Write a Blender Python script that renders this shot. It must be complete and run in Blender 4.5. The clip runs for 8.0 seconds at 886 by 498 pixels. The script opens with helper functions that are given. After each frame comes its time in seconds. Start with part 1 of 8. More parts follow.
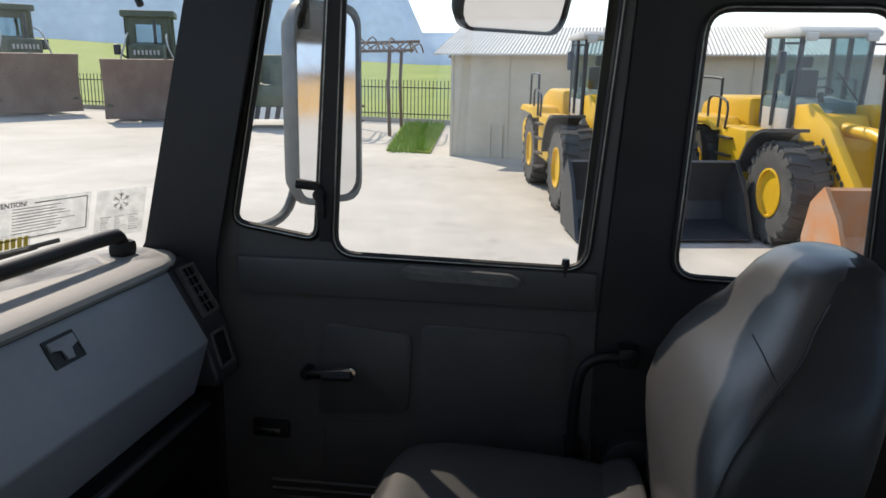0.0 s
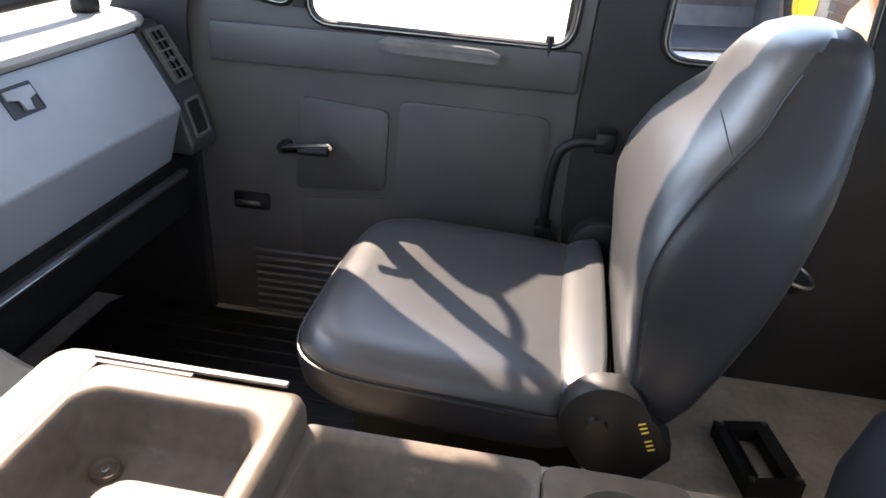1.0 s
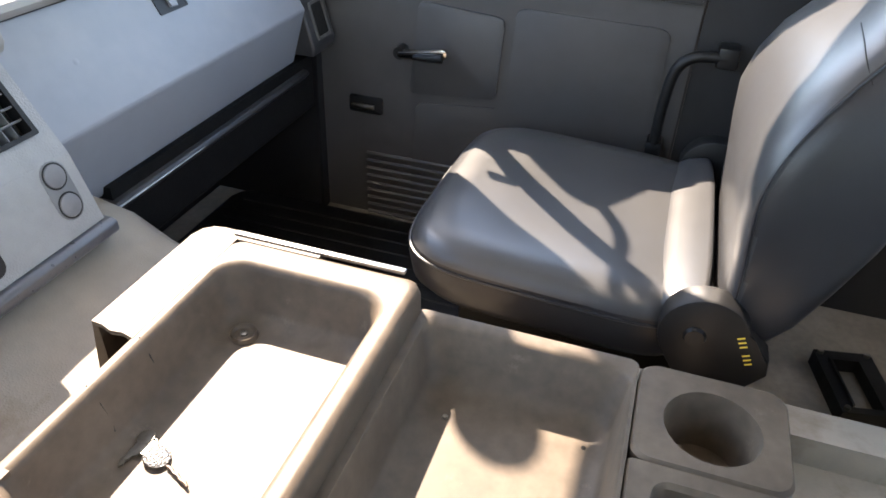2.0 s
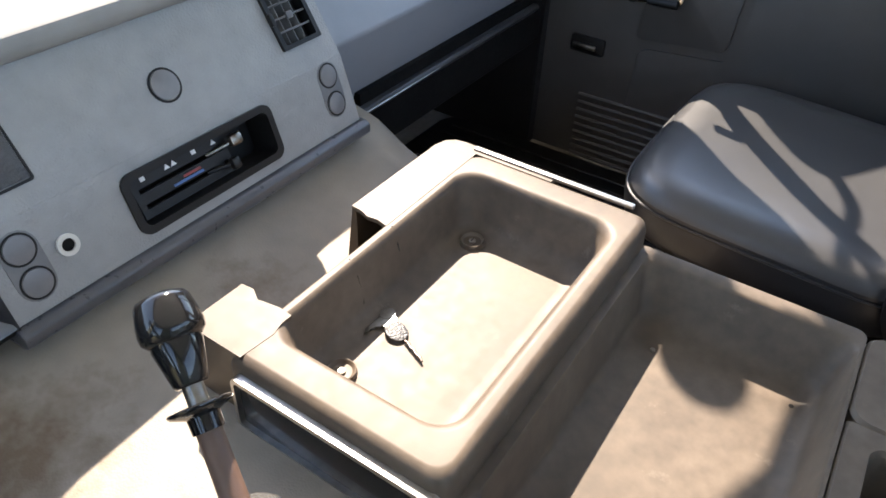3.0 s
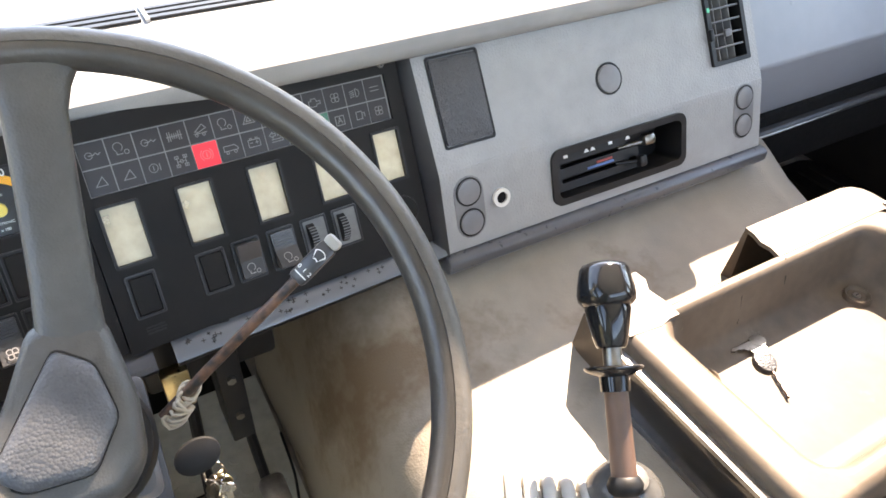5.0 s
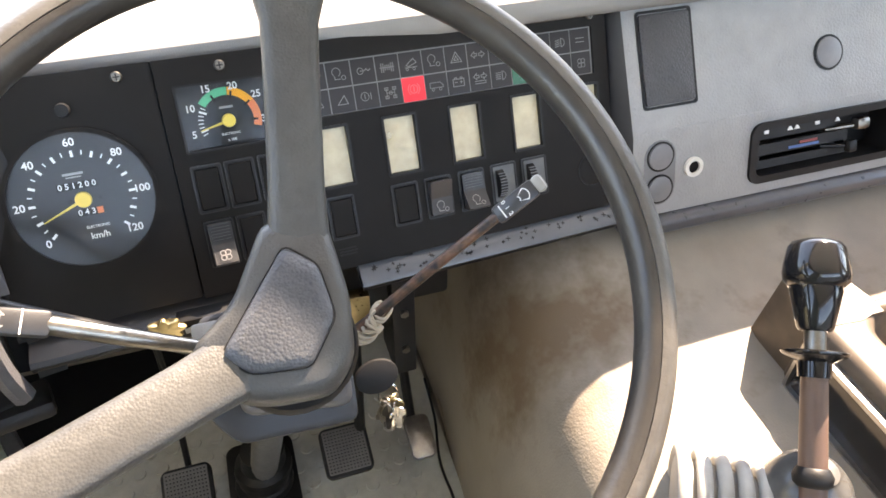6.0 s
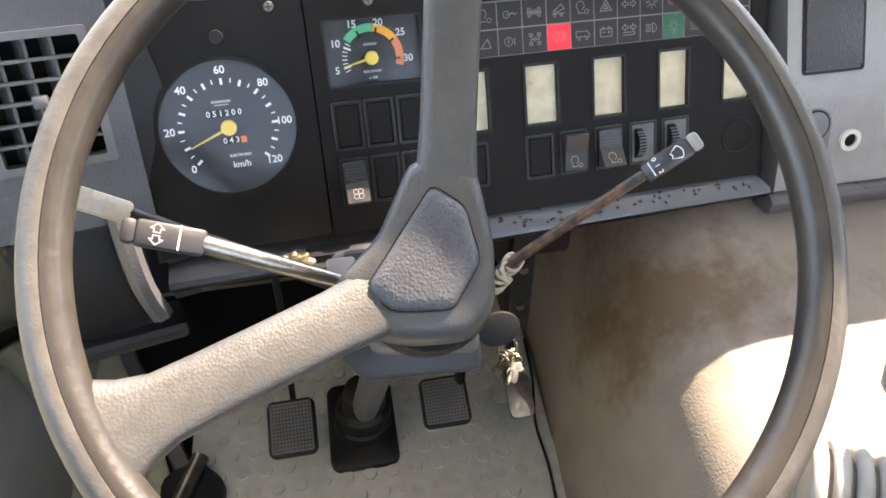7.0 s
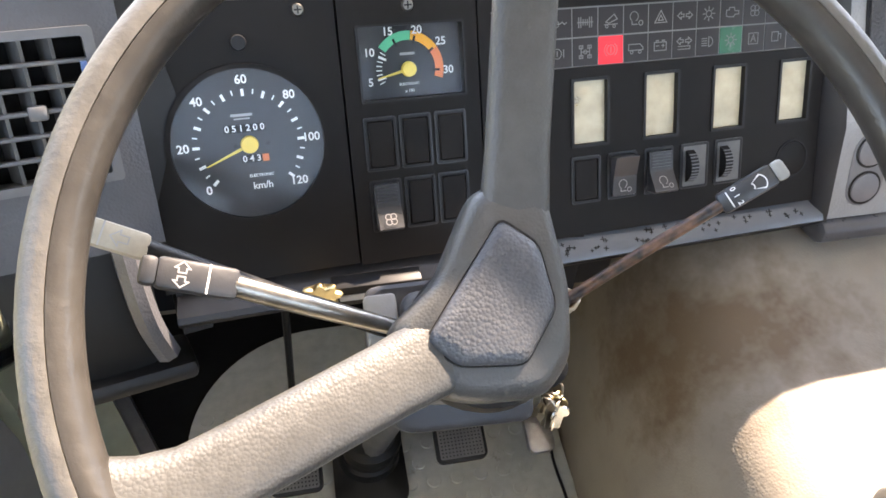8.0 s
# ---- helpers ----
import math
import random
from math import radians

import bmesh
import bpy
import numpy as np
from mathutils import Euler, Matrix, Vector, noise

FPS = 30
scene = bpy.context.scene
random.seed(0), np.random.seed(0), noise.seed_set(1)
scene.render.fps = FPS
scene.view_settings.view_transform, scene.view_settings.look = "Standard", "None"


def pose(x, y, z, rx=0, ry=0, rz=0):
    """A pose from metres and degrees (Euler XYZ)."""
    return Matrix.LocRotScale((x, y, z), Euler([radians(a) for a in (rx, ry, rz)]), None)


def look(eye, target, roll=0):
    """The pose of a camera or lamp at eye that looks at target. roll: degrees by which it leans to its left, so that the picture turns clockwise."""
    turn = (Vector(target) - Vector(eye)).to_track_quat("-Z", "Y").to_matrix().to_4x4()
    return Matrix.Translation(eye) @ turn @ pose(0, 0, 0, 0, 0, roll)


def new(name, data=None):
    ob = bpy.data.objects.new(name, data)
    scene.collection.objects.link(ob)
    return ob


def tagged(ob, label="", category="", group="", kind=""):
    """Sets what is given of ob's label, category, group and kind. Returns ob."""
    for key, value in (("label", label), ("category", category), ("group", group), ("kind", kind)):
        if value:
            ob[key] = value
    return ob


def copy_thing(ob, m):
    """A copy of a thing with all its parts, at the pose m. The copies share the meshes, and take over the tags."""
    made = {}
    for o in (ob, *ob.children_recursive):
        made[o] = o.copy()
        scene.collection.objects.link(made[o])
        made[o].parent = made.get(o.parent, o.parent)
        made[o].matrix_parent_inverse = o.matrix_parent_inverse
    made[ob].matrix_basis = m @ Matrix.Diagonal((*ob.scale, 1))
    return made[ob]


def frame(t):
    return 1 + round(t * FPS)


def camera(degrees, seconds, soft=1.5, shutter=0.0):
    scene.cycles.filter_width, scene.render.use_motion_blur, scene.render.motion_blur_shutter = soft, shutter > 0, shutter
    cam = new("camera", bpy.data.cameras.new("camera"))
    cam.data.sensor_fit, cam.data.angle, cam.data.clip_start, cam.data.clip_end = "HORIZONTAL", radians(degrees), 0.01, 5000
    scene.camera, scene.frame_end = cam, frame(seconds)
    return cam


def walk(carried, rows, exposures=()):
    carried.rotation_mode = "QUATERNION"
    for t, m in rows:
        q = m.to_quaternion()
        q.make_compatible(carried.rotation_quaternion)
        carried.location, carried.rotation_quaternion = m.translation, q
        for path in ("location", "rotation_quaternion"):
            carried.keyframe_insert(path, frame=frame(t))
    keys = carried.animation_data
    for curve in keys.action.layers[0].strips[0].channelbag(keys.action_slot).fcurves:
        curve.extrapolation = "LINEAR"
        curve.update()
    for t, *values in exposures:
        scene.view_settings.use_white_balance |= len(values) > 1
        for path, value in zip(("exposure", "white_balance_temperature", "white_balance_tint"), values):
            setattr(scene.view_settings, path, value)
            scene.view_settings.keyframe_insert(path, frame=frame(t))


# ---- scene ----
# camera and its way through the cab
cam = camera(63.9, 8.0, soft=1.6)
PATH = [
    (0, (-0.0589, 0.0085, 1.0424), (0.9093, 0.1466, 0.8338), 1.05),
    (0.5, (-0.0113, -0.0416, 1.0103), (0.9150, 0.0835, 0.6548), 2.89),
    (1, (-0.0476, -0.0709, 0.9831), (0.8293, 0.0626, 0.5213), 3.38),
    (1.2, (-0.0520, -0.0820, 0.9781), (0.8082, 0.0603, 0.4885), 3.12),
    (2.3, (-0.1269, -0.0419, 0.9833), (0.6273, 0.2500, 0.3951), 2.66),
    (2.5, (-0.1456, -0.0306, 0.9810), (0.5817, 0.2968, 0.3777), 2.67),
    (3, (-0.1915, -0.0017, 0.9826), (0.4646, 0.4123, 0.3518), 2.56),
    (3.5, (-0.2323, 0.0191, 0.9959), (0.3617, 0.5112, 0.3596), 2.31),
    (4, (-0.2704, 0.0390, 0.9987), (0.2650, 0.6017, 0.3688), 1.99),
    (4.5, (-0.3009, 0.0485, 1.0015), (0.1715, 0.6674, 0.3740), 1.90),
    (4.7, (-0.3196, 0.0591, 1.0103), (0.1255, 0.6928, 0.3776), 2.07),
    (5.8, (-0.3946, 0.0695, 0.9833), (-0.1294, 0.7763, 0.3274), 0.78),
    (6, (-0.4081, 0.0747, 0.9806), (-0.1737, 0.7833, 0.3150), 0.61),
    (6.5, (-0.4322, 0.0881, 0.9748), (-0.2675, 0.7961, 0.2881), -0.07),
    (7, (-0.4492, 0.0883, 0.9619), (-0.3361, 0.7912, 0.2596), -0.92),
    (7.5, (-0.4688, 0.1064, 0.9450), (-0.3733, 0.8054, 0.2362), -0.83),
    (8, (-0.4919, 0.1563, 0.9319), (-0.3448, 0.8604, 0.2372), 1.57),
]
EXPOSURES = [(0, 1.05, 7550, 14), (0.5, 1.80, 7350, 14), (0.8, 2.65, 7600, 17), (1, 3.42, 7950, 20), (1.2, 3.50, 7850, 19), (2.3, 3.82, 7950, 17), (2.5, 3.84, 7950, 17),
             (3, 3.12, 7500, 16), (3.5, 2.78, 6300, 12), (4, 3.58, 7500, 15), (4.5, 3.90, 8000, 18), (5.8, 3.92, 8850, 21), (6.5, 3.88, 8650, 22), (7, 3.84, 8550, 22),
             (7.5, 3.84, 8450, 22), (8, 3.90, 8450, 22)]
walk(cam, [(t, look(eye, target, roll)) for t, eye, target, roll in PATH], EXPOSURES)

# sky and sun: clear spring day, sun ahead of the cab on its right
SUN = Vector((0.75, 0.68, 1.0)).normalized()
world = bpy.data.worlds.new("sky")
scene.world = world
world.use_nodes = True
wn, wl = world.node_tree.nodes, world.node_tree.links
sky = wn.new("ShaderNodeTexSky")
sky.sky_type = "NISHITA"
sky.sun_disc = False
sky.sun_elevation = math.asin(SUN.z)
sky.sun_rotation = math.atan2(SUN.x, SUN.y)
sky.altitude = 300
sky.dust_density = 0.4
bg = wn["Background"]
bg.inputs["Strength"].default_value = 0.145
wl.new(sky.outputs["Color"], bg.inputs["Color"])
sun_data = bpy.data.lights.new("sun", "SUN")
sun_data.energy, sun_data.angle, sun_data.color = 2.5, radians(0.53), (1.0, 0.955, 0.89)
sun = new("sun", sun_data)
sun.matrix_world = look(SUN * 30, (0, 0, 0))

# ---- materials ----
MATS = {}


def mat(name, col, col2=None, rough=0.5, metal=0.0, scale=12.0, grain=300.0, bump=0.15, cell=False, vary=0.08, spec=0.5, specks=None, detail=4.0, patchy=1.0):
    """Paint, plastic, vinyl, metal: broad stains, fine grain in colour, uneven gloss and a fine relief."""
    m = bpy.data.materials.new(name)
    m.use_nodes = True
    n, l = m.node_tree.nodes, m.node_tree.links
    b = n["Principled BSDF"]
    tc = n.new("ShaderNodeTexCoord")
    big = n.new("ShaderNodeTexNoise")
    big.inputs["Scale"].default_value, big.inputs["Detail"].default_value = scale, detail
    l.new(tc.outputs["Object"], big.inputs["Vector"])
    ramp = n.new("ShaderNodeValToRGB")
    ramp.color_ramp.elements[0].position, ramp.color_ramp.elements[1].position = 0.35, 0.68
    ramp.color_ramp.elements[0].color = (*col, 1)
    ramp.color_ramp.elements[1].color = (*(col2 or [c * 0.8 for c in col]), 1)
    l.new(big.outputs["Fac"], ramp.inputs["Fac"])
    if cell:
        fine = n.new("ShaderNodeTexVoronoi")
        fine.feature = "F1"
        fine.inputs["Scale"].default_value = grain
        out = fine.outputs["Distance"]
    else:
        fine = n.new("ShaderNodeTexNoise")
        fine.inputs["Scale"].default_value, fine.inputs["Detail"].default_value = grain, 3.0
        out = fine.outputs["Fac"]
    l.new(tc.outputs["Object"], fine.inputs["Vector"])
    mid = n.new("ShaderNodeTexNoise")
    mid.inputs["Scale"].default_value, mid.inputs["Detail"].default_value = scale * 7, 5.0
    l.new(tc.outputs["Object"], mid.inputs["Vector"])
    mr = n.new("ShaderNodeMapRange")
    mr.inputs["To Min"].default_value, mr.inputs["To Max"].default_value = 1 - vary * 2, 1 + vary * 2
    l.new(mid.outputs["Fac"], mr.inputs["Value"])
    mul = n.new("ShaderNodeMix")
    mul.data_type, mul.blend_type = "RGBA", "MULTIPLY"
    mul.inputs["Factor"].default_value = 1.0
    l.new(ramp.outputs["Color"], mul.inputs["A"])
    l.new(mr.outputs["Result"], mul.inputs["B"])
    last = mul.outputs["Result"]
    if specks:
        colour, size, share = specks
        sp = n.new("ShaderNodeTexNoise")
        sp.inputs["Scale"].default_value, sp.inputs["Detail"].default_value, sp.inputs["Roughness"].default_value = size, 6.0, 0.7
        l.new(tc.outputs["Object"], sp.inputs["Vector"])
        sr = n.new("ShaderNodeMapRange")
        sr.inputs["From Min"].default_value, sr.inputs["From Max"].default_value = 1 - share, 1 - share + 0.12
        l.new(sp.outputs["Fac"], sr.inputs["Value"])
        mx = n.new("ShaderNodeMix")
        mx.data_type = "RGBA"
        l.new(sr.outputs["Result"], mx.inputs["Factor"])
        l.new(last, mx.inputs["A"])
        mx.inputs["B"].default_value = (*colour, 1)
        last = mx.outputs["Result"]
    l.new(last, b.inputs["Base Color"])
    rr = n.new("ShaderNodeMapRange")
    rr.inputs["To Min"].default_value, rr.inputs["To Max"].default_value = max(0.02, rough - 0.1 * patchy), min(1.0, rough + 0.12 * patchy)
    l.new(mid.outputs["Fac"], rr.inputs["Value"])
    l.new(rr.outputs["Result"], b.inputs["Roughness"])
    b.inputs["Metallic"].default_value = metal
    b.inputs["Specular IOR Level"].default_value = spec
    if bump:
        bp = n.new("ShaderNodeBump")
        bp.inputs["Strength"].default_value, bp.inputs["Distance"].default_value = bump, 0.6 / grain
        bp.invert = cell
        l.new(out, bp.inputs["Height"])
        l.new(bp.outputs["Normal"], b.inputs["Normal"])
    MATS[name] = m
    return m


def glass(name, tint=(1, 1, 1), gloss=0.05, haze=0.02):
    m = bpy.data.materials.new(name)
    m.use_nodes = True
    n, l = m.node_tree.nodes, m.node_tree.links
    n.remove(n["Principled BSDF"])
    tr, gl, mx = n.new("ShaderNodeBsdfTransparent"), n.new("ShaderNodeBsdfGlossy"), n.new("ShaderNodeMixShader")
    fr, pw, fa = n.new("ShaderNodeLayerWeight"), n.new("ShaderNodeMath"), n.new("ShaderNodeMath")
    pw.operation, fa.operation = "POWER", "MULTIPLY_ADD"
    pw.inputs[1].default_value = 5.0
    fa.inputs[1].default_value, fa.inputs[2].default_value = 0.6, gloss
    l.new(fr.outputs["Facing"], pw.inputs[0])
    l.new(pw.outputs[0], fa.inputs[0])
    tr.inputs["Color"].default_value = (*tint, 1)
    gl.inputs["Roughness"].default_value = haze
    l.new(fa.outputs[0], mx.inputs["Fac"])
    l.new(tr.outputs["BSDF"], mx.inputs[1])
    l.new(gl.outputs["BSDF"], mx.inputs[2])
    l.new(mx.outputs["Shader"], n["Material Output"].inputs["Surface"])
    return m


dash_grey = mat("dash_plastic", (0.236, 0.239, 0.240), (0.275, 0.275, 0.270), 0.44, grain=360, bump=0.32, cell=True, scale=5, vary=0.10)
pocket_m = mat("pocket_plastic", (0.125, 0.127, 0.131), (0.15, 0.15, 0.152), 0.4, grain=700, bump=0.15, scale=20, vary=0.06)
plug_m = mat("plug_plastic", (0.135, 0.137, 0.142), (0.165, 0.165, 0.167), 0.38, grain=700, bump=0.15, scale=20, vary=0.06)
dash_top_m = mat("dash_top_plastic", (0.235, 0.235, 0.232), (0.285, 0.277, 0.266), 0.6, grain=900, bump=0.2, cell=True, scale=4, spec=0.25)
glove_m = mat("glove_plastic", (0.19, 0.206, 0.234), (0.22, 0.234, 0.258), 0.40, grain=900, bump=0.15, scale=5, vary=0.05)
panel_black = mat("instrument_black", (0.0098, 0.0086, 0.0078), (0.0130, 0.0115, 0.0105), 0.48, grain=1500, bump=0.08, scale=9, spec=0.13, specks=((0.050, 0.046, 0.043), 190, 0.24))
black_m = mat("black_plastic", (0.0065, 0.0064, 0.0066), (0.010, 0.0098, 0.0098), 0.45, grain=1200, bump=0.1, spec=0.3)
shelf_m = mat("shelf_plastic", (0.100, 0.111, 0.124), (0.125, 0.134, 0.146), 0.22, grain=900, bump=0.12, scale=5, vary=0.05)
worn_black = mat("worn_black_plastic", (0.066, 0.069, 0.076), (0.078, 0.081, 0.088), 0.3, grain=700, bump=0.15, scale=16, vary=0.05, specks=((0.012, 0.012, 0.012), 150, 0.31))
# near black: counter print, and painted shade under dash, seat and in openings
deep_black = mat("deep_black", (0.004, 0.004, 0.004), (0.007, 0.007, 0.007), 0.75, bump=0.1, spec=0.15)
vent_bar = mat("vent_bar", (0.092, 0.094, 0.099), (0.115, 0.115, 0.117), 0.4, bump=0.05)
column_m = mat("column_plastic", (0.052, 0.054, 0.061), (0.066, 0.067, 0.073), 0.4, grain=480, bump=0.2, cell=True, scale=6)
pedal_m = mat("worn_pedal_rubber", (0.10, 0.10, 0.10), (0.14, 0.138, 0.132), 0.6, grain=700, bump=0.2, scale=20)
shroud_m = mat("shroud_plastic", (0.024, 0.025, 0.028), (0.034, 0.034, 0.036), 0.42, grain=900, bump=0.1, scale=20)
rubber = mat("black_rubber", (0.006, 0.006, 0.0062), (0.010, 0.010, 0.010), 0.5, grain=800, bump=0.2, spec=0.3)
mat_rubber = mat("grey_rubber_mat", (0.36, 0.365, 0.32), (0.43, 0.42, 0.37), 0.5, grain=600, bump=0.2, scale=8, vary=0.14, specks=((0.16, 0.14, 0.11), 22, 0.34))
cover_m = mat("cover_vinyl", (0.218, 0.192, 0.158), (0.262, 0.229, 0.187), 0.55, grain=380, bump=0.16, cell=True, scale=4, vary=0.1, spec=0.28, specks=((0.150, 0.108, 0.072), 3.0, 0.46))
console_m = mat("console_plastic", (0.072, 0.054, 0.039), (0.108, 0.083, 0.061), 0.52, grain=900, bump=0.14, scale=8, vary=0.2, spec=0.28, specks=((0.140, 0.112, 0.084), 20, 0.37), detail=8)
wheel_m = mat("wheel_rubber", (0.047, 0.0470, 0.0445), (0.063, 0.062, 0.0575), 0.42, grain=520, bump=0.19, cell=True, scale=14, vary=0.12)
rim_m = mat("rim_rubber", (0.062, 0.057, 0.050), (0.098, 0.090, 0.078), 0.45, grain=260, bump=0.22, scale=9, vary=0.2, detail=6, specks=((0.085, 0.062, 0.045), 60, 0.30))
grip_m = mat("grip_rubber", (0.026, 0.0235, 0.021), (0.042, 0.038, 0.033), 0.34, grain=170, bump=0.12, scale=11, vary=0.15, detail=6, specks=((0.085, 0.058, 0.042), 55, 0.31))
grain_black = mat("grained_black", (0.034, 0.035, 0.038), (0.045, 0.045, 0.047), 0.42, grain=380, bump=0.5, cell=True, scale=10)
pad_m = mat("hub_pad", (0.055, 0.059, 0.066), (0.075, 0.077, 0.08), 0.38, grain=460, bump=0.36, cell=True, scale=10)
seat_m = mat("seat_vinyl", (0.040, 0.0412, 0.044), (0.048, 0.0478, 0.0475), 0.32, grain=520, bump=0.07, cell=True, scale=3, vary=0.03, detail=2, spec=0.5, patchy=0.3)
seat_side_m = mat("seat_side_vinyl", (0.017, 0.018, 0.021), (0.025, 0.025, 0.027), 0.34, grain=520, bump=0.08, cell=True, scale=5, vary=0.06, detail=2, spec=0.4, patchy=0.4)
door_m = mat("door_card", (0.048, 0.046, 0.046), (0.060, 0.057, 0.055), 0.5, grain=700, bump=0.25, cell=True, scale=4)
pillar_m = mat("pillar_trim", (0.013, 0.013, 0.014), (0.019, 0.019, 0.02), 0.5, grain=500, bump=0.15, scale=6, spec=0.3)
floor_m = mat("cab_floor", (0.19, 0.165, 0.135), (0.27, 0.235, 0.19), 0.7, grain=350, bump=0.3, scale=9, vary=0.15)
chrome = mat("chrome", (0.72, 0.71, 0.69), (0.58, 0.56, 0.53), 0.16, 1.0, scale=30, bump=0.02)
steel = mat("worn_steel", (0.30, 0.285, 0.26), (0.17, 0.155, 0.13), 0.33, 1.0, scale=40, bump=0.1)
worn_chrome = mat("worn_chrome", (0.42, 0.41, 0.40), (0.30, 0.29, 0.275), 0.34, 1.0, scale=60, bump=0.1)
switch_m = mat("switch_plastic", (0.034, 0.034, 0.036), (0.048, 0.048, 0.050), 0.32, grain=900, bump=0.08, scale=30)
cap_m = mat("glossy_boot_cap", (0.055, 0.055, 0.054), (0.085, 0.084, 0.08), 0.2, grain=300, bump=0.06, scale=22, vary=0.1)
brass = mat("brass", (0.55, 0.45, 0.24), (0.4, 0.32, 0.18), 0.3, 1.0, scale=40, bump=0.05)
rust = mat("rusty_rod", (0.022, 0.020, 0.019), (0.17, 0.085, 0.05), 0.4, 0.2, scale=95, grain=500, bump=0.3, detail=6)
knob_m = mat("gloss_black", (0.008, 0.008, 0.009), (0.012, 0.012, 0.012), 0.1, scale=20, bump=0.01)
brown_m = mat("brown_sleeve", (0.09, 0.055, 0.04), (0.12, 0.07, 0.05), 0.5, grain=900, bump=0.3)
socket_m = mat("socket_ring", (0.62, 0.60, 0.56), (0.52, 0.50, 0.46), 0.4, bump=0.02)
white_m = mat("white_print", (0.82, 0.82, 0.8), (0.78, 0.78, 0.76), 0.5, bump=0)
pale_print = mat("pale_print", (0.21, 0.20, 0.195), (0.17, 0.165, 0.16), 0.5, bump=0)
grey_print = mat("grey_print", (0.36, 0.35, 0.34), (0.3, 0.29, 0.28), 0.5, bump=0)
yellow_print = mat("yellow_print", (0.75, 0.55, 0.08), (0.7, 0.5, 0.07), 0.4, bump=0)
needle_m = mat("needle_yellow", (0.8, 0.6, 0.12), (0.75, 0.55, 0.1), 0.4, bump=0)
green_m = mat("green_lens", (0.012, 0.13, 0.065), (0.012, 0.11, 0.055), 0.25, bump=0)
scale_green = mat("scale_green", (0.04, 0.48, 0.26), (0.04, 0.45, 0.24), 0.4, bump=0)
scale_orange = mat("scale_orange", (0.95, 0.40, 0.02), (0.9, 0.37, 0.02), 0.4, bump=0)
scale_red = mat("scale_red", (0.85, 0.22, 0.07), (0.8, 0.2, 0.07), 0.4, bump=0)
red_m = mat("red_stripe", (0.28, 0.035, 0.03), (0.24, 0.035, 0.03), 0.4, bump=0)
blue_m = mat("blue_stripe", (0.05, 0.12, 0.30), (0.05, 0.11, 0.27), 0.4, bump=0)
dial_m = mat("dial_black", (0.011, 0.013, 0.016), (0.016, 0.018, 0.021), 0.4, grain=1500, bump=0.03)
# cream gauge back, part of the painted reflection
reflect_dial = mat("reflect_gauge_window", (0.50, 0.46, 0.36), (0.42, 0.38, 0.29), 0.5, scale=70, bump=0.02, vary=0.1)
tile_m = mat("telltale_black", (0.0165, 0.0130, 0.0122), (0.021, 0.0170, 0.016), 0.35, bump=0.02, spec=0.3)
olive = mat("olive_paint", (0.31, 0.32, 0.22), (0.37, 0.375, 0.27), 0.45, scale=8, bump=0.08, vary=0.1)
card_grey = mat("grey_door_card", (0.22, 0.215, 0.205), (0.26, 0.25, 0.235), 0.6, grain=500, bump=0.3)
stalk_grey = mat("stalk_grey", (0.075, 0.075, 0.076), (0.11, 0.108, 0.102), 0.38, grain=900, bump=0.1, scale=40)
stalk_beige = mat("stalk_beige", (0.34, 0.29, 0.22), (0.41, 0.35, 0.27), 0.45, grain=900, bump=0.1, scale=40)
white_rubber = mat("pale_bellows", (0.36, 0.345, 0.315), (0.28, 0.268, 0.24), 0.5, grain=400, bump=0.2)
headliner = mat("headliner", (0.70, 0.68, 0.64), (0.74, 0.72, 0.68), 0.8, grain=500, bump=0.3)


def dusty(name, colour, share):
    """Clear plastic under an uneven coloured film."""
    m = bpy.data.materials.new(name)
    m.use_nodes = True
    n, l = m.node_tree.nodes, m.node_tree.links
    b, tr, mx = n["Principled BSDF"], n.new("ShaderNodeBsdfTransparent"), n.new("ShaderNodeMixShader")
    tc, nz, mr = n.new("ShaderNodeTexCoord"), n.new("ShaderNodeTexNoise"), n.new("ShaderNodeMapRange")
    nz.inputs["Scale"].default_value, nz.inputs["Detail"].default_value = 45, 5
    l.new(tc.outputs["Object"], nz.inputs["Vector"])
    mr.inputs["To Min"].default_value, mr.inputs["To Max"].default_value = share - 0.25, share + 0.25
    l.new(nz.outputs["Fac"], mr.inputs["Value"])
    l.new(mr.outputs["Result"], mx.inputs["Fac"])
    b.inputs["Base Color"].default_value, b.inputs["Roughness"].default_value = (*colour, 1), 0.35
    l.new(tr.outputs["BSDF"], mx.inputs[1])
    l.new(b.outputs["BSDF"], mx.inputs[2])
    l.new(mx.outputs["Shader"], n["Material Output"].inputs["Surface"])
    return m


# cream film that paints a reflection into the gauge windows
reflect_glass = dusty("reflect_film", (0.78, 0.69, 0.48), 0.43)
pane_m = glass("window_glass", (0.96, 0.98, 0.97), 0.035)
lens_m = glass("instrument_glass", (0.96, 0.97, 0.97), 0.008, 0.12)
mirror_m = mat("mirror_glass", (0.9, 0.9, 0.9), (0.9, 0.9, 0.9), 0.02, 1.0, bump=0, vary=0)
lit_red = bpy.data.materials.new("lit_red_telltale")
lit_red.use_nodes = True
p_ = lit_red.node_tree.nodes["Principled BSDF"]
p_.inputs["Base Color"].default_value = (0.48, 0.008, 0.02, 1)
p_.inputs["Emission Color"].default_value = (1.0, 0.03, 0.05, 1)
p_.inputs["Emission Strength"].default_value = 0.05

# ---- mesh helpers ----
I4 = Matrix.Identity(4)


def thing(name, label, category, group="", kind=""):
    return tagged(new(name), label, category, group, kind)


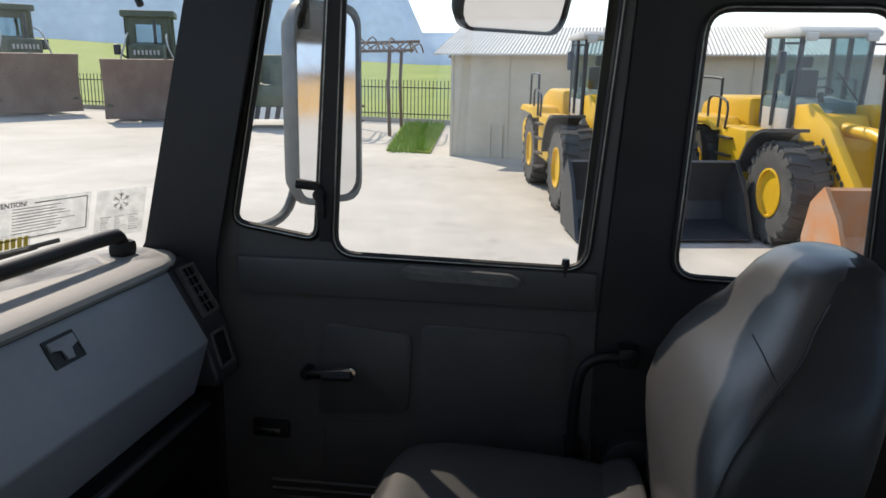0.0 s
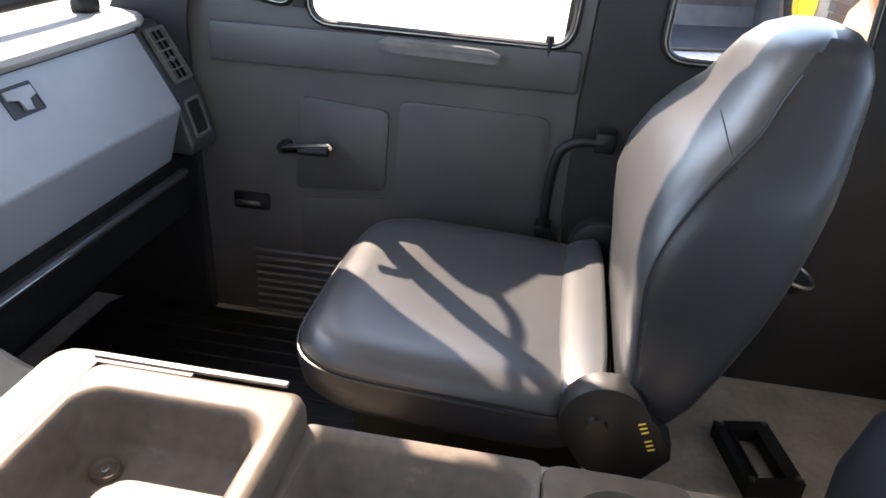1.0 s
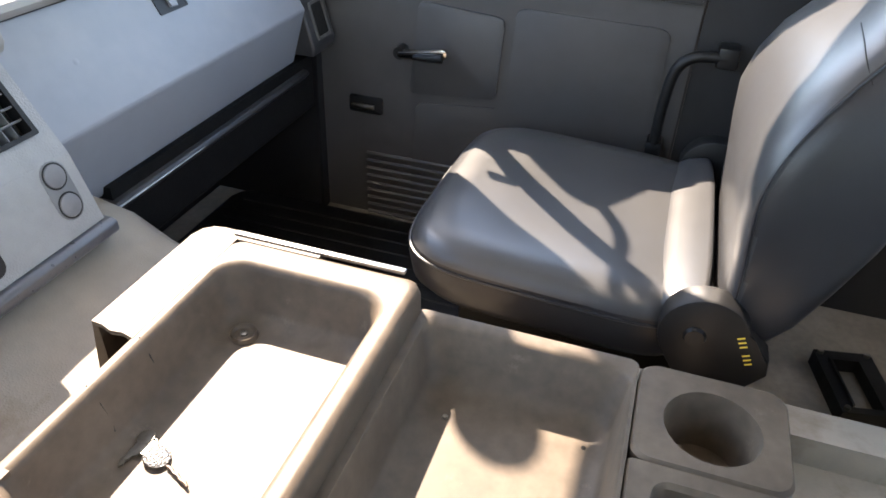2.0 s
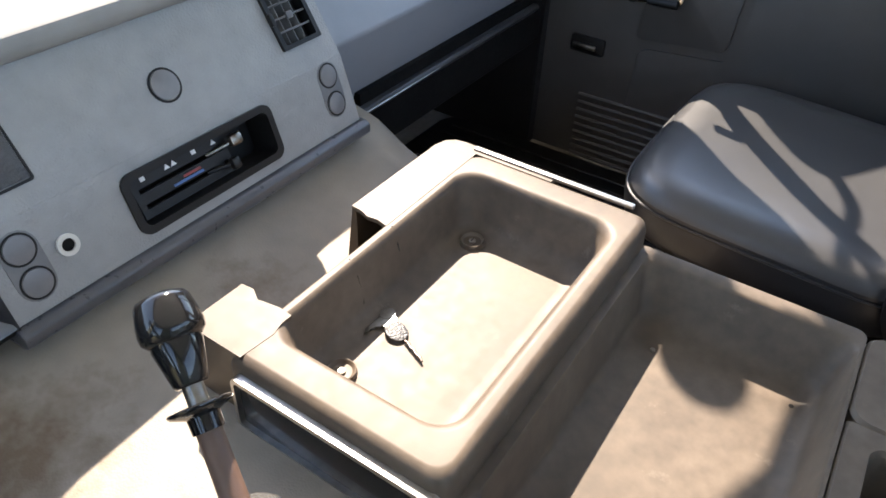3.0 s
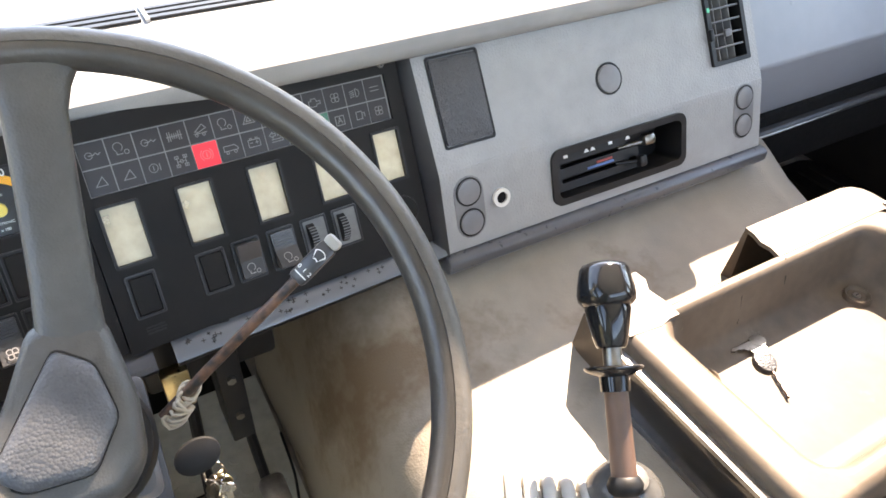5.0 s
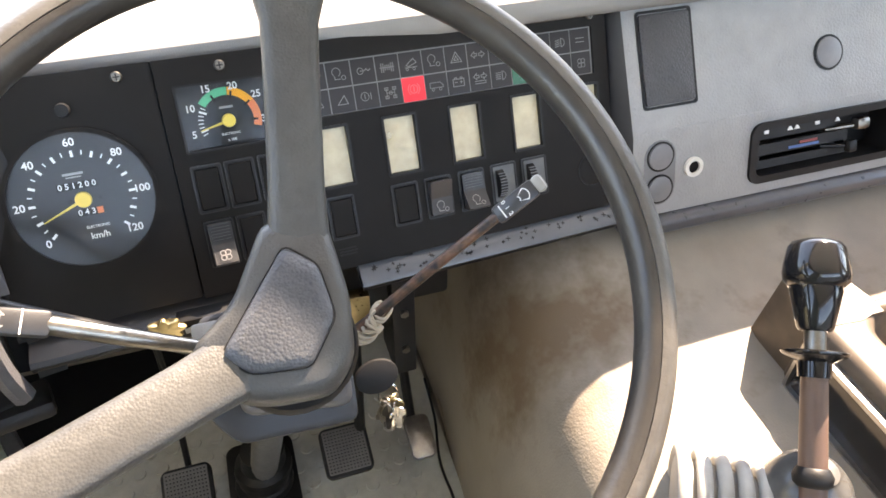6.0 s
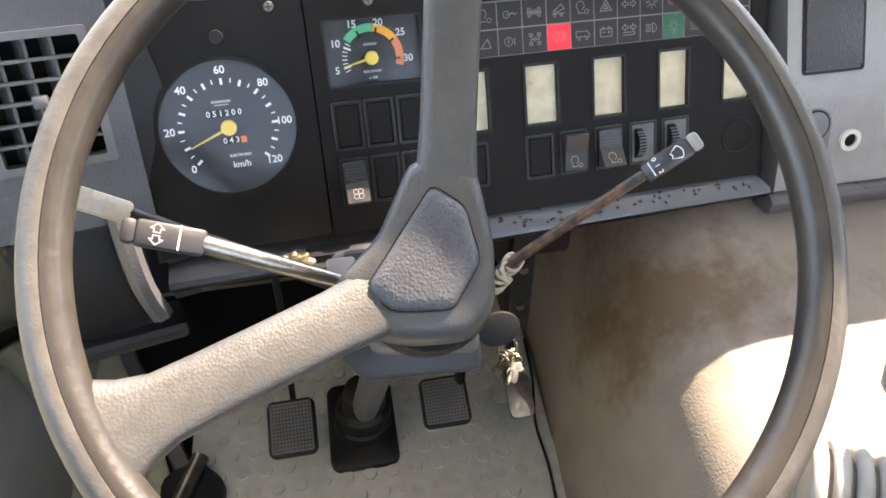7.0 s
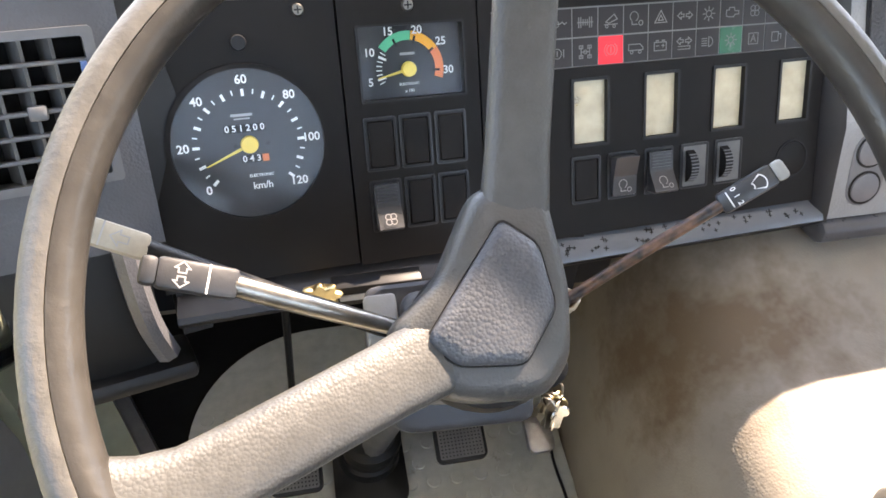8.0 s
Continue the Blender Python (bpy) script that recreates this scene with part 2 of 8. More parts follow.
def part(name, bm, material, parent=None, label="", smooth=38):
    bmesh.ops.recalc_face_normals(bm, faces=bm.faces)
    me = bpy.data.meshes.new(name)
    bm.to_mesh(me)
    bm.free()
    me.materials.append(material)
    if smooth:
        for p in me.polygons:
            p.use_smooth = True
        me.set_sharp_from_angle(angle=radians(smooth))
    ob = new(name, me)
    if parent:
        ob.parent = parent
    if label:
        ob["label"] = label
    return ob


def solo(name, bm, material, label, category, group="", kind="", smooth=38):
    return tagged(part(name, bm, material, None, "", smooth), label, category, group, kind)


def B():
    return bmesh.new()


def box(bm, lo, hi, M=I4):
    lo, hi = Vector(lo), Vector(hi)
    s = hi - lo
    return bmesh.ops.create_cube(bm, size=1, matrix=M @ Matrix.Translation((lo + hi) / 2) @ Matrix.Diagonal((*s, 1)))["verts"]


def rbox(bm, lo, hi, r=0.005, M=I4, seg=2):
    vs = box(bm, lo, hi)
    es = list({e for v in vs for e in v.link_edges})
    out = bmesh.ops.bevel(bm, geom=vs + es, offset=r, segments=seg, profile=0.5, affect="EDGES")
    if M is not I4:
        bmesh.ops.transform(bm, matrix=M, verts=list({v for f in out["faces"] for v in f.verts}))
    return bm


def cyl(bm, p0, p1, r0, r1=None, seg=18, M=I4):
    p0, p1 = M @ Vector(p0), M @ Vector(p1)
    d = p1 - p0
    bmesh.ops.create_cone(bm, cap_ends=True, segments=seg, radius1=r0, radius2=r0 if r1 is None else r1, depth=d.length,
                          matrix=Matrix.Translation((p0 + p1) / 2) @ d.to_track_quat("Z", "Y").to_matrix().to_4x4())
    return bm


def loft(bm, rings, caps=True, closed=False):
    vr = [[bm.verts.new(p) for p in r] for r in rings]
    pairs = list(zip(vr, vr[1:])) + ([(vr[-1], vr[0])] if closed else [])
    for a, b in pairs:
        for i in range(len(a)):
            j = (i + 1) % len(a)
            bm.faces.new((a[i], a[j], b[j], b[i]))
    if caps and not closed:
        bm.faces.new(vr[0][::-1])
        bm.faces.new(vr[-1])
    return bm


def tube(bm, pts, r, seg=10, closed=False, M=I4, caps=True):
    pts = [M @ Vector(p) for p in pts]
    n = len(pts)
    rings, up = [], None
    for i, p in enumerate(pts):
        a, b = (pts[i - 1], pts[(i + 1) % n]) if closed else (pts[max(i - 1, 0)], pts[min(i + 1, n - 1)])
        d = (b - a).normalized()
        up = d.orthogonal().normalized() if up is None else (up - up.dot(d) * d).normalized()
        side = d.cross(up)
        rr = r[i] if isinstance(r, (list, tuple)) else r
        rings.append([p + rr * (math.cos(k * 2 * math.pi / seg) * up + math.sin(k * 2 * math.pi / seg) * side) for k in range(seg)])
    return loft(bm, rings, caps, closed)


def smooth_path(pts, n=6):
    """Catmull-Rom points through the given ones."""
    pts = [Vector(p) for p in pts]
    out = []
    for i in range(len(pts) - 1):
        a, b, c, d = pts[max(i - 1, 0)], pts[i], pts[i + 1], pts[min(i + 2, len(pts) - 1)]
        for k in range(n):
            t = k / n
            out.append(0.5 * (2 * b + (c - a) * t + (2 * a - 5 * b + 4 * c - d) * t * t + (3 * b - a - 3 * c + d) * t ** 3))
    return out + [pts[-1]]


def plate(bm, pts, z0, z1, M=I4, r=0):
    """A flat outline in M's plane, from height z0 to z1; r rounds its upper edge."""
    lo = [bm.verts.new(M @ Vector((x, y, z0))) for x, y in pts]
    hi = [bm.verts.new(M @ Vector((x, y, z1))) for x, y in pts]
    bm.faces.new(lo[::-1])
    top = bm.faces.new(hi)
    for i in range(len(pts)):
        j = (i + 1) % len(pts)
        bm.faces.new((lo[i], lo[j], hi[j], hi[i]))
    if r:
        bmesh.ops.bevel(bm, geom=hi + list(top.edges), offset=r, segments=2, profile=0.5, affect="EDGES")
    return bm


def rrect(x0, x1, y0, y1, r, n=4):
    out = []
    for cx, cy, a in ((x1 - r, y1 - r, 0), (x0 + r, y1 - r, 90), (x0 + r, y0 + r, 180), (x1 - r, y0 + r, 270)):
        out += [(cx + r * math.cos(radians(a + 90 * k / n)), cy + r * math.sin(radians(a + 90 * k / n))) for k in range(n + 1)]
    return out


def circle(cx, cy, r, n=28, a0=0, a1=360):
    m = n if a1 - a0 >= 360 else n + 1
    return [(cx + r * math.cos(radians(a0 + (a1 - a0) * k / n)), cy + r * math.sin(radians(a0 + (a1 - a0) * k / n))) for k in range(m)]


def band(bm, outer, inner, z0, z1, M=I4):
    """A closed frame between two outlines of the same count."""
    ring = [[M @ Vector((x, y, z)) for x, y in o] for o, z in ((inner, z0), (outer, z0), (outer, z1), (inner, z1))]
    return loft(bm, ring, False, True)


def holed(bm, M, x0, x1, y0, y1, holes, depth, back=None):
    """A panel with square openings that go back by depth; the panel's rim goes back by back."""
    back = depth if back is None else back
    xs = sorted({x0, x1, *(h[0] for h in holes), *(h[1] for h in holes)})
    ys = sorted({y0, y1, *(h[2] for h in holes), *(h[3] for h in holes)})

    def inside(x, y):
        return any(h[0] < x < h[1] and h[2] < y < h[3] for h in holes)
    V = {}

    def v(x, y, z):
        if (x, y, z) not in V:
            V[x, y, z] = bm.verts.new(M @ Vector((x, y, z)))
        return V[x, y, z]
    for a, b in zip(xs, xs[1:]):
        for c, d in zip(ys, ys[1:]):
            if not inside((a + b) / 2, (c + d) / 2):
                bm.faces.new((v(a, c, 0), v(b, c, 0), v(b, d, 0), v(a, d, 0)))
    for hx0, hx1, hy0, hy1, z in [(*h, -depth) for h in holes] + [(x0, x1, y0, y1, -back)]:
        for (ax, ay), (bx, by) in (((hx0, hy0), (hx1, hy0)), ((hx1, hy0), (hx1, hy1)), ((hx1, hy1), (hx0, hy1)), ((hx0, hy1), (hx0, hy0))):
            cut = sorted([x for x in xs if min(ax, bx) <= x <= max(ax, bx)], reverse=ax > bx) if ay == by else sorted([y for y in ys if min(ay, by) <= y <= max(ay, by)], reverse=ay > by)
            for p, q in zip(cut, cut[1:]):
                a, b = ((p, ay), (q, ay)) if ay == by else ((ax, p), (ax, q))
                bm.faces.new((v(*a, 0), v(*b, 0), v(*b, z), v(*a, z)))
    return bm


def extrude_x(bm, prof, x0, x1, r=0):
    """A closed profile of (y, z) points run along x."""
    M = Matrix(((0, 0, 1, 0), (1, 0, 0, 0), (0, 1, 0, 0), (0, 0, 0, 1)))
    return plate(bm, prof, x0, x1, M)


TEXTS = {}


def text(name, words, size, M, material, parent, label="", align="CENTER"):
    if (words, size, align) not in TEXTS:
        cu = bpy.data.curves.new("print", "FONT")
        cu.offset = size * 0.02
        cu.body, cu.size, cu.align_x, cu.align_y, cu.resolution_u = words, size, align, "CENTER", 3
        ob = bpy.data.objects.new("print", cu)
        scene.collection.objects.link(ob)
        TEXTS[words, size, align] = bpy.data.meshes.new_from_object(ob.evaluated_get(bpy.context.evaluated_depsgraph_get()))
        bpy.data.objects.remove(ob)
    me = TEXTS[words, size, align].copy()
    me.name = name
    me.transform(M)
    me.materials.clear()
    me.materials.append(material)
    ob = new(name, me)
    ob.parent = parent
    if label:
        ob["label"] = label
    return ob


def axes(o, u, v):
    """A frame with origin o, x along u, y near v, z out."""
    u = Vector(u).normalized()
    n = u.cross(Vector(v)).normalized()
    v = n.cross(u)
    return Matrix(((u.x, v.x, n.x, o[0]), (u.y, v.y, n.y, o[1]), (u.z, v.z, n.z, o[2]), (0, 0, 0, 1)))


# ---- cab shell ----
def roundpoly(pts, r, n=5):
    out = []
    k = len(pts)
    for i in range(k):
        a, b, c = Vector(pts[i - 1]), Vector(pts[i]), Vector(pts[(i + 1) % k])
        u, w = (a - b).normalized(), (c - b).normalized()
        p, q = b + u * r, b + w * r
        for j in range(n + 1):
            t = j / n
            out.append(tuple((1 - t) ** 2 * p + 2 * t * (1 - t) * b + t * t * q))
    return out


def sheet(bm, outer, holes, M, thick):
    """A flat sheet with openings through it: outer side at M's plane, running back by thick."""
    edges = []
    for loop in [outer, *holes]:
        vs = [bm.verts.new(M @ Vector((x, y, 0))) for x, y in loop]
        edges += [bm.edges.new((vs[i], vs[(i + 1) % len(vs)])) for i in range(len(vs))]
    fill = bmesh.ops.triangle_fill(bm, edges=edges, use_beauty=True, use_dissolve=False)
    faces = [g for g in fill["geom"] if isinstance(g, bmesh.types.BMFace)]
    ext = bmesh.ops.extrude_face_region(bm, geom=faces)
    back = M.to_3x3() @ Vector((0, 0, -thick))
    bmesh.ops.translate(bm, vec=back, verts=[g for g in ext["geom"] if isinstance(g, bmesh.types.BMVert)])
    return bm


def outline3(pts, M, z=0.0):
    return [M @ Vector((x, y, z)) for x, y in pts]


XR, XL, FLOOR = 1.372, -0.93, 0.0
RM = axes((XR, 0, 0), (0, -1, 0), (0, 0, 1))     # right wall: local x runs to the rear
LM = axes((XL, 0, 0), (0, 1, 0), (0, 0, 1))      # left wall: local x runs ahead

# openings in the right side, as (distance to the rear, height)
VENT_R = roundpoly([(-0.668, 0.772), (-0.482, 0.742), (-0.437, 1.44), (-0.535, 1.44)], 0.03)
MAIN_R = roundpoly([(-0.447, 0.712), (0.082, 0.704), (0.132, 1.37), (-0.414, 1.37)], 0.05)
REAR_R = roundpoly([(0.250, 0.700), (0.610, 0.694), (0.600, 1.212), (0.272, 1.214)], 0.05)

bm = B()
box(bm, (XL, -0.96, -0.06), (XR, 1.05, 0.0))
solo("floor", bm, floor_m, "worn dusty brown cab floor covering", "floor", kind="structure")

bm = B()
sheet(bm, [(-0.72, -0.06), (0.108, -0.06), (0.108, 0.60), (0.165, 1.60), (-0.50, 1.60), (-0.72, 0.70)], [VENT_R, MAIN_R], RM, 0.012)
door_r = solo("door_1", bm, door_m, "black passenger door with a sliding window and a vent window", "door", kind="structure")
bm = B()
sheet(bm, [(0.113, -0.06), (0.97, -0.06), (0.97, 1.60), (0.17, 1.60), (0.113, 0.60)], [REAR_R], RM, 0.014)
solo("wall_right", bm, pillar_m, "black rear side wall with a rounded window", "wall", kind="structure")


bm = B()
plate(bm, [(0.06, -0.06), (0.16, -0.06), (0.16, 0.62), (0.20, 1.60), (0.12, 1.60), (0.06, 0.62)], -0.075, -0.052, RM)
solo("pillar_middle", bm, pillar_m, "black door pillar", "pillar", kind="structure")


def seal(outline, M, r, material, name, parent, label, off=0.004):
    bm = B()
    tube(bm, outline3(outline, M, off), r, 8, closed=True)
    return part(name, bm, material, parent, label)


for nm, out in (("window_1", MAIN_R), ("window_2", VENT_R), ("window_3", REAR_R)):
    bm = B()
    plate(bm, out, -0.009, -0.005, RM)
    w = solo(nm, bm, pane_m, "clear side window pane of the cab", "window", kind="structure", smooth=0)
    w.visible_shadow = False
    seal(out, RM, 0.009, rubber, "rubber_seal", w, "black rubber seal", 0.002)
    seal(out, RM, 0.0022, steel, "bright_trim", w, "thin bright trim", 0.009)
    if nm == "window_2":
        # catch of the vent window
        bm = B()
        loft(bm, [outline3([(x0 - 0.013, z), (x0 + 0.013, z), (x0 + 0.013, z), (x0 - 0.013, z)][:2], RM, -0.005) + outline3([(x0 + 0.013, z), (x0 - 0.013, z)], RM, 0.010) for x0, z in ((-0.464, 0.74), (-0.424, 1.44))])
        part("divider_bar", bm, black_m, w, "upright black bar")
        bm = B()
        tube(bm, outline3([(-0.470, 0.790), (-0.472, 0.85), (-0.482, 0.858), (-0.52, 0.862)], RM, 0.016), [0.009, 0.010, 0.010, 0.011], 10)
        part("catch", bm, black_m, w, "black window catch")
        bm = B()
        cyl(bm, RM @ Vector((-0.472, 0.84, 0.005)), RM @ Vector((-0.472, 0.84, 0.028)), 0.011)
        part("pivot", bm, black_m, w)

# belt trim of the door with its pull edge and lock pin
bm = B()
rbox(bm, (-0.66, 0.620, 0.0), (0.105, 0.702, 0.016), 0.007, RM)
part("belt_trim", bm, door_m, door_r, "black padded belt trim")
bm = B()
plate(bm, roundpoly([(-0.30, 0.688), (-0.28, 0.70), (-0.07, 0.694), (-0.045, 0.682), (-0.06, 0.668), (-0.27, 0.673)], 0.008), 0.012, 0.036, RM, 0.004)
part("pull_edge", bm, stalk_grey, door_r, "lighter pull edge")
bm = B()
cyl(bm, RM @ Vector((0.040, 0.690, 0.012)), RM @ Vector((0.040, 0.722, 0.012)), 0.0045)
cyl(bm, RM @ Vector((0.040, 0.716, 0.012)), RM @ Vector((0.040, 0.728, 0.012)), 0.009, 0.007)
part("lock_pin", bm, black_m, door_r)
# pressed fields in the door card
bm = B()
plate(bm, roundpoly([(-0.49, 0.345), (-0.285, 0.362), (-0.275, 0.545), (-0.47, 0.56)], 0.02), 0.0, 0.006, RM, 0.003)
part("upper_field", bm, door_m, door_r)
bm = B()
plate(bm, roundpoly([(-0.485, 0.05), (0.06, 0.05), (0.06, 0.565), (-0.255, 0.57), (-0.262, 0.345), (-0.475, 0.325)], 0.025), 0.0, 0.004, RM, 0.002)
part("lower_field", bm, door_m, door_r)
for k in range(9):
    bm = B()
    z = 0.175 - 0.021 * k
    tube(bm, outline3([(-0.60, z - 0.004), (-0.30, z)], RM, 0.003), 0.0055, 6)
    part("rib", bm, door_m, door_r)
# window crank, inner handle, grab rail
bm = B()
cyl(bm, RM @ Vector((-0.505, 0.446, 0.0)), RM @ Vector((-0.505, 0.446, 0.03)), 0.014)
part("crank_hub", bm, black_m, door_r)
bm = B()
plate(bm, roundpoly([(-0.508, 0.437), (-0.40, 0.446), (-0.39, 0.46), (-0.40, 0.470), (-0.508, 0.453)], 0.006), 0.022, 0.034, RM, 0.003)
part("crank_arm", bm, chrome, door_r, "chrome crank arm")
bm = B()
tube(bm, outline3([(-0.465, 0.448), (-0.40, 0.452)], RM, 0.043), [0.007, 0.010], 10)
part("crank_knob", bm, black_m, door_r)
bm = B()
plate(bm, rrect(-0.642, -0.556, 0.278, 0.320, 0.006), 0.0, 0.006, RM, 0.002)
part("handle_bezel", bm, black_m, door_r)
bm = B()
rbox(bm, (-0.635, 0.290, 0.006), (-0.575, 0.303, 0.016), 0.004, RM)
part("door_handle", bm, steel, door_r, "metal inner door handle")
bm = B()
tube(bm, smooth_path(outline3([(0.072, 0.34), (0.072, 0.42), (0.082, 0.50), (0.115, 0.532), (0.17, 0.537)], RM, 0.04)), 0.011, 10)
rail = solo("grab_rail", bm, black_m, "black bent grab rail beside the passenger door", "handle")
bm = B()
rbox(bm, (0.152, 0.516, 0.0), (0.192, 0.558, 0.05), 0.006, RM)
part("bracket", bm, black_m, rail)
bm = B()
rbox(bm, (0.055, 0.30, 0.0), (0.089, 0.345, 0.05), 0.006, RM)
part("bracket", bm, black_m, rail)

# front pillars, roof, rear wall, left side
bm = B()
plate(bm, [(-0.712, -0.06), (-0.712, 0.70), (-0.495, 1.60), (-0.664, 1.60), (-0.850, 0.72), (-0.885, 0.66), (-1.08, 0.64), (-1.08, -0.06)], -0.045, 0.03, RM, 0.012)
solo("pillar_right", bm, pillar_m, "black padded front pillar", "pillar", kind="structure")
VENT_L = roundpoly([(0.482, 0.742), (0.668, 0.772), (0.535, 1.44), (0.437, 1.44)], 0.03)
MAIN_L = roundpoly([(-0.082, 0.704), (0.447, 0.712), (0.411, 1.44), (-0.138, 1.44)], 0.05)
bm = B()
sheet(bm, [(-0.97, -0.06), (0.72, -0.06), (0.72, 0.70), (0.50, 1.60), (-0.97, 1.60)], [VENT_L, MAIN_L], LM, 0.05)
solo("wall_left", bm, olive, "olive painted left side of the cab with windows", "wall", kind="structure")
for nm, out in (("window_4", MAIN_L), ("window_5", VENT_L)):
    bm = B()
    plate(bm, out, -0.030, -0.025, LM)
    w = solo(nm, bm, pane_m, "clear side window pane of the cab", "window", kind="structure", smooth=0)
    w.visible_shadow = False
    seal(out, LM, 0.009, rubber, "rubber_seal", w, "black rubber seal", 0.002)
bm = B()
plate(bm, [(0.725, -0.06), (1.08, -0.06), (1.08, 0.64), (0.885, 0.66), (0.862, 0.72), (0.675, 1.60), (0.508, 1.60), (0.725, 0.70)], -0.045, 0.03, LM, 0.012)
solo("pillar_left", bm, olive, "olive painted front pillar", "pillar", kind="structure")
bm = B()
rbox(bm, (XL - 0.05, -1.02, 1.60), (XR + 0.05, 0.80, 1.66), 0.02)
solo("ceiling", bm, headliner, "pale grey cab roof lining", "ceiling", kind="structure")
# unseen rear wall; its window is added to let skylight onto the dash
bm = B()
BM_ = axes((0, -0.965, 0), (1, 0, 0), (0, 0, 1))
REAR_W = roundpoly([(-0.74, 0.90), (1.18, 0.90), (1.18, 1.46), (-0.74, 1.46)], 0.06)
sheet(bm, [(XL - 0.05, -0.06), (XR + 0.05, -0.06), (XR + 0.05, 1.60), (XL - 0.05, 1.60)], [REAR_W], BM_, -0.055)
solo("wall_rear", bm, headliner, "pale padded rear wall of the cab", "wall", kind="structure")


bm = B()
plate(bm, REAR_W, 0.02, 0.025, BM_)
w = solo("rear_fill_window", bm, pane_m, "clear pane of an unseen rear window added for fill light", "window", kind="structure", smooth=0)
w.visible_shadow = False


def screen_y(x, z):
    return 1.035 - 0.175 * (abs(x - 0.221) / 1.15) ** 4 - 0.205 * (z - 0.70)


bm = B()
cols = [XL + 0.005 + (XR - XL - 0.01) * i / 24 for i in range(25)]
loft(bm, [[(x, screen_y(x, z), z) for x in cols] + [(x, screen_y(x, z) + 0.005, z) for x in reversed(cols)] for z in (0.70, 0.95, 1.2, 1.4, 1.57)])
ws = solo("windshield", bm, pane_m, "large curved clear windshield", "window", kind="structure", smooth=60)
ws.visible_shadow = False
bm = B()
loft(bm, [[(x, screen_y(x, 1.56) - 0.03, 1.555), (x, screen_y(x, 1.56) - 0.04, 1.66), (x, screen_y(x, 1.56) + 0.03, 1.66), (x, screen_y(x, 1.56) + 0.02, 1.555)] for x in cols])
solo("header_rail", bm, pillar_m, "black rail above the windshield", "trim", kind="structure")
bm = B()
loft(bm, [[(x, screen_y(x, 0.70) - 0.02, 0.60), (x, screen_y(x, 0.70) - 0.02, 0.70), (x, screen_y(x, 0.70) + 0.03, 0.70), (x, screen_y(x, 0.70) + 0.05, 0.60)] for x in cols])
solo("cowl", bm, olive, "olive painted cowl under the windshield", "trim", kind="structure")
# unseen mirror hung askew from the rail, added to shade the wheel hub
rvm = thing("unseen_shade_mirror", "unseen black mirror added askew to shade the steering wheel", "mirror")
RV = axes((0.168, 0.850, 1.20), (1, 0.0, 0.33), (0, -0.2, 1))
bm = B()
rbox(bm, (-0.27, -0.09, -0.012), (0.27, 0.09, 0.012), 0.01, RV)
part("housing", bm, black_m, rvm)
bm = B()
plate(bm, rrect(-0.26, 0.26, -0.082, 0.082, 0.012), 0.0125, 0.0135, RV)
part("mirror_glass", bm, mirror_m, rvm, "silvered mirror glass")
bm = B()
tube(bm, [(0.168, 0.855, 1.25), (0.168, 0.82, 1.57)], 0.009, 8)
part("stem", bm, black_m, rvm)
bm = B()
box(bm, (XL - 0.05, 1.03, -0.06), (XR + 0.05, 1.08, 0.60))
solo("wall_front", bm, pillar_m, "dark firewall behind the dashboard", "wall", kind="structure")

# ---- engine cover ----
bm = B()
rings = []
for y, dz, lx in [(-0.62, 0, -0.24), (0.2, 0, -0.225), (0.40, 0, -0.217), (0.41, 0, -0.2165), (0.46, 0.0, -0.215), (0.53, 0.006, -0.21), (0.59, 0.028, -0.205), (0.65, 0.062, -0.20), (0.74, 0.08, -0.19), (0.95, 0.08, -0.19)]:
    dip = 0.34 if y < 0.405 else 0.38
    prof = [(lx, 0.0), (lx + 0.004, 0.10), (lx + 0.018, 0.20), (lx + 0.040, 0.285), (lx + 0.062, 0.333), (lx + 0.088, 0.360), (lx + 0.120, 0.373), (lx + 0.160, 0.378), (0.05, 0.380), (0.098, 0.3805), (0.102, dip), (0.538, dip), (0.542, 0.377), (0.56, 0.376), (0.60, 0.368), (0.625, 0.345), (0.635, 0.30), (0.64, 0.0)]
    rings.append([(x, y, z + dz * min(1, z / 0.3)) for x, z in prof])
loft(bm, rings)
ec = solo("engine_cover", bm, cover_m, "dusty beige grained vinyl engine cover between the seats", "engine cover", smooth=60)
bm = B()
tube(bm, [(-0.222, -0.6, 0.012), (-0.214, 0.2, 0.012), (-0.203, 0.46, 0.012), (-0.195, 0.60, 0.012), (-0.186, 0.75, 0.012)], 0.007, 8)
part("foot_trim", bm, cover_m, ec, "rolled lower edge")

# ---- passenger's floor mat and the black sheet under the driver's feet ----
# black mat is added here so the footwell reads as shaded
bm = B()
plate(bm, rrect(0.655, 1.34, 0.02, 0.96, 0.05, 5), 0.001, 0.010, I4, 0.004)
pm_ = solo("footwell_dark_mat", bm, rubber, "black ribbed mat added to darken the passenger footwell", "floor mat")
for k in range(14):
    bm = B()
    tube(bm, [(0.69 + 0.046 * k, 0.06, 0.0105), (0.69 + 0.046 * k, 0.92, 0.0105)], 0.003, 6)
    part("rib", bm, rubber, pm_)
# black sheet puts the footwell's shade round the driver's mat
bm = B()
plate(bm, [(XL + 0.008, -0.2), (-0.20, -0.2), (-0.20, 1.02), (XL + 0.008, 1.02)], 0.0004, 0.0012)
solo("floor_shade_sheet", bm, deep_black, "near black sheet added to darken the driver's floor", "floor lining", kind="structure")

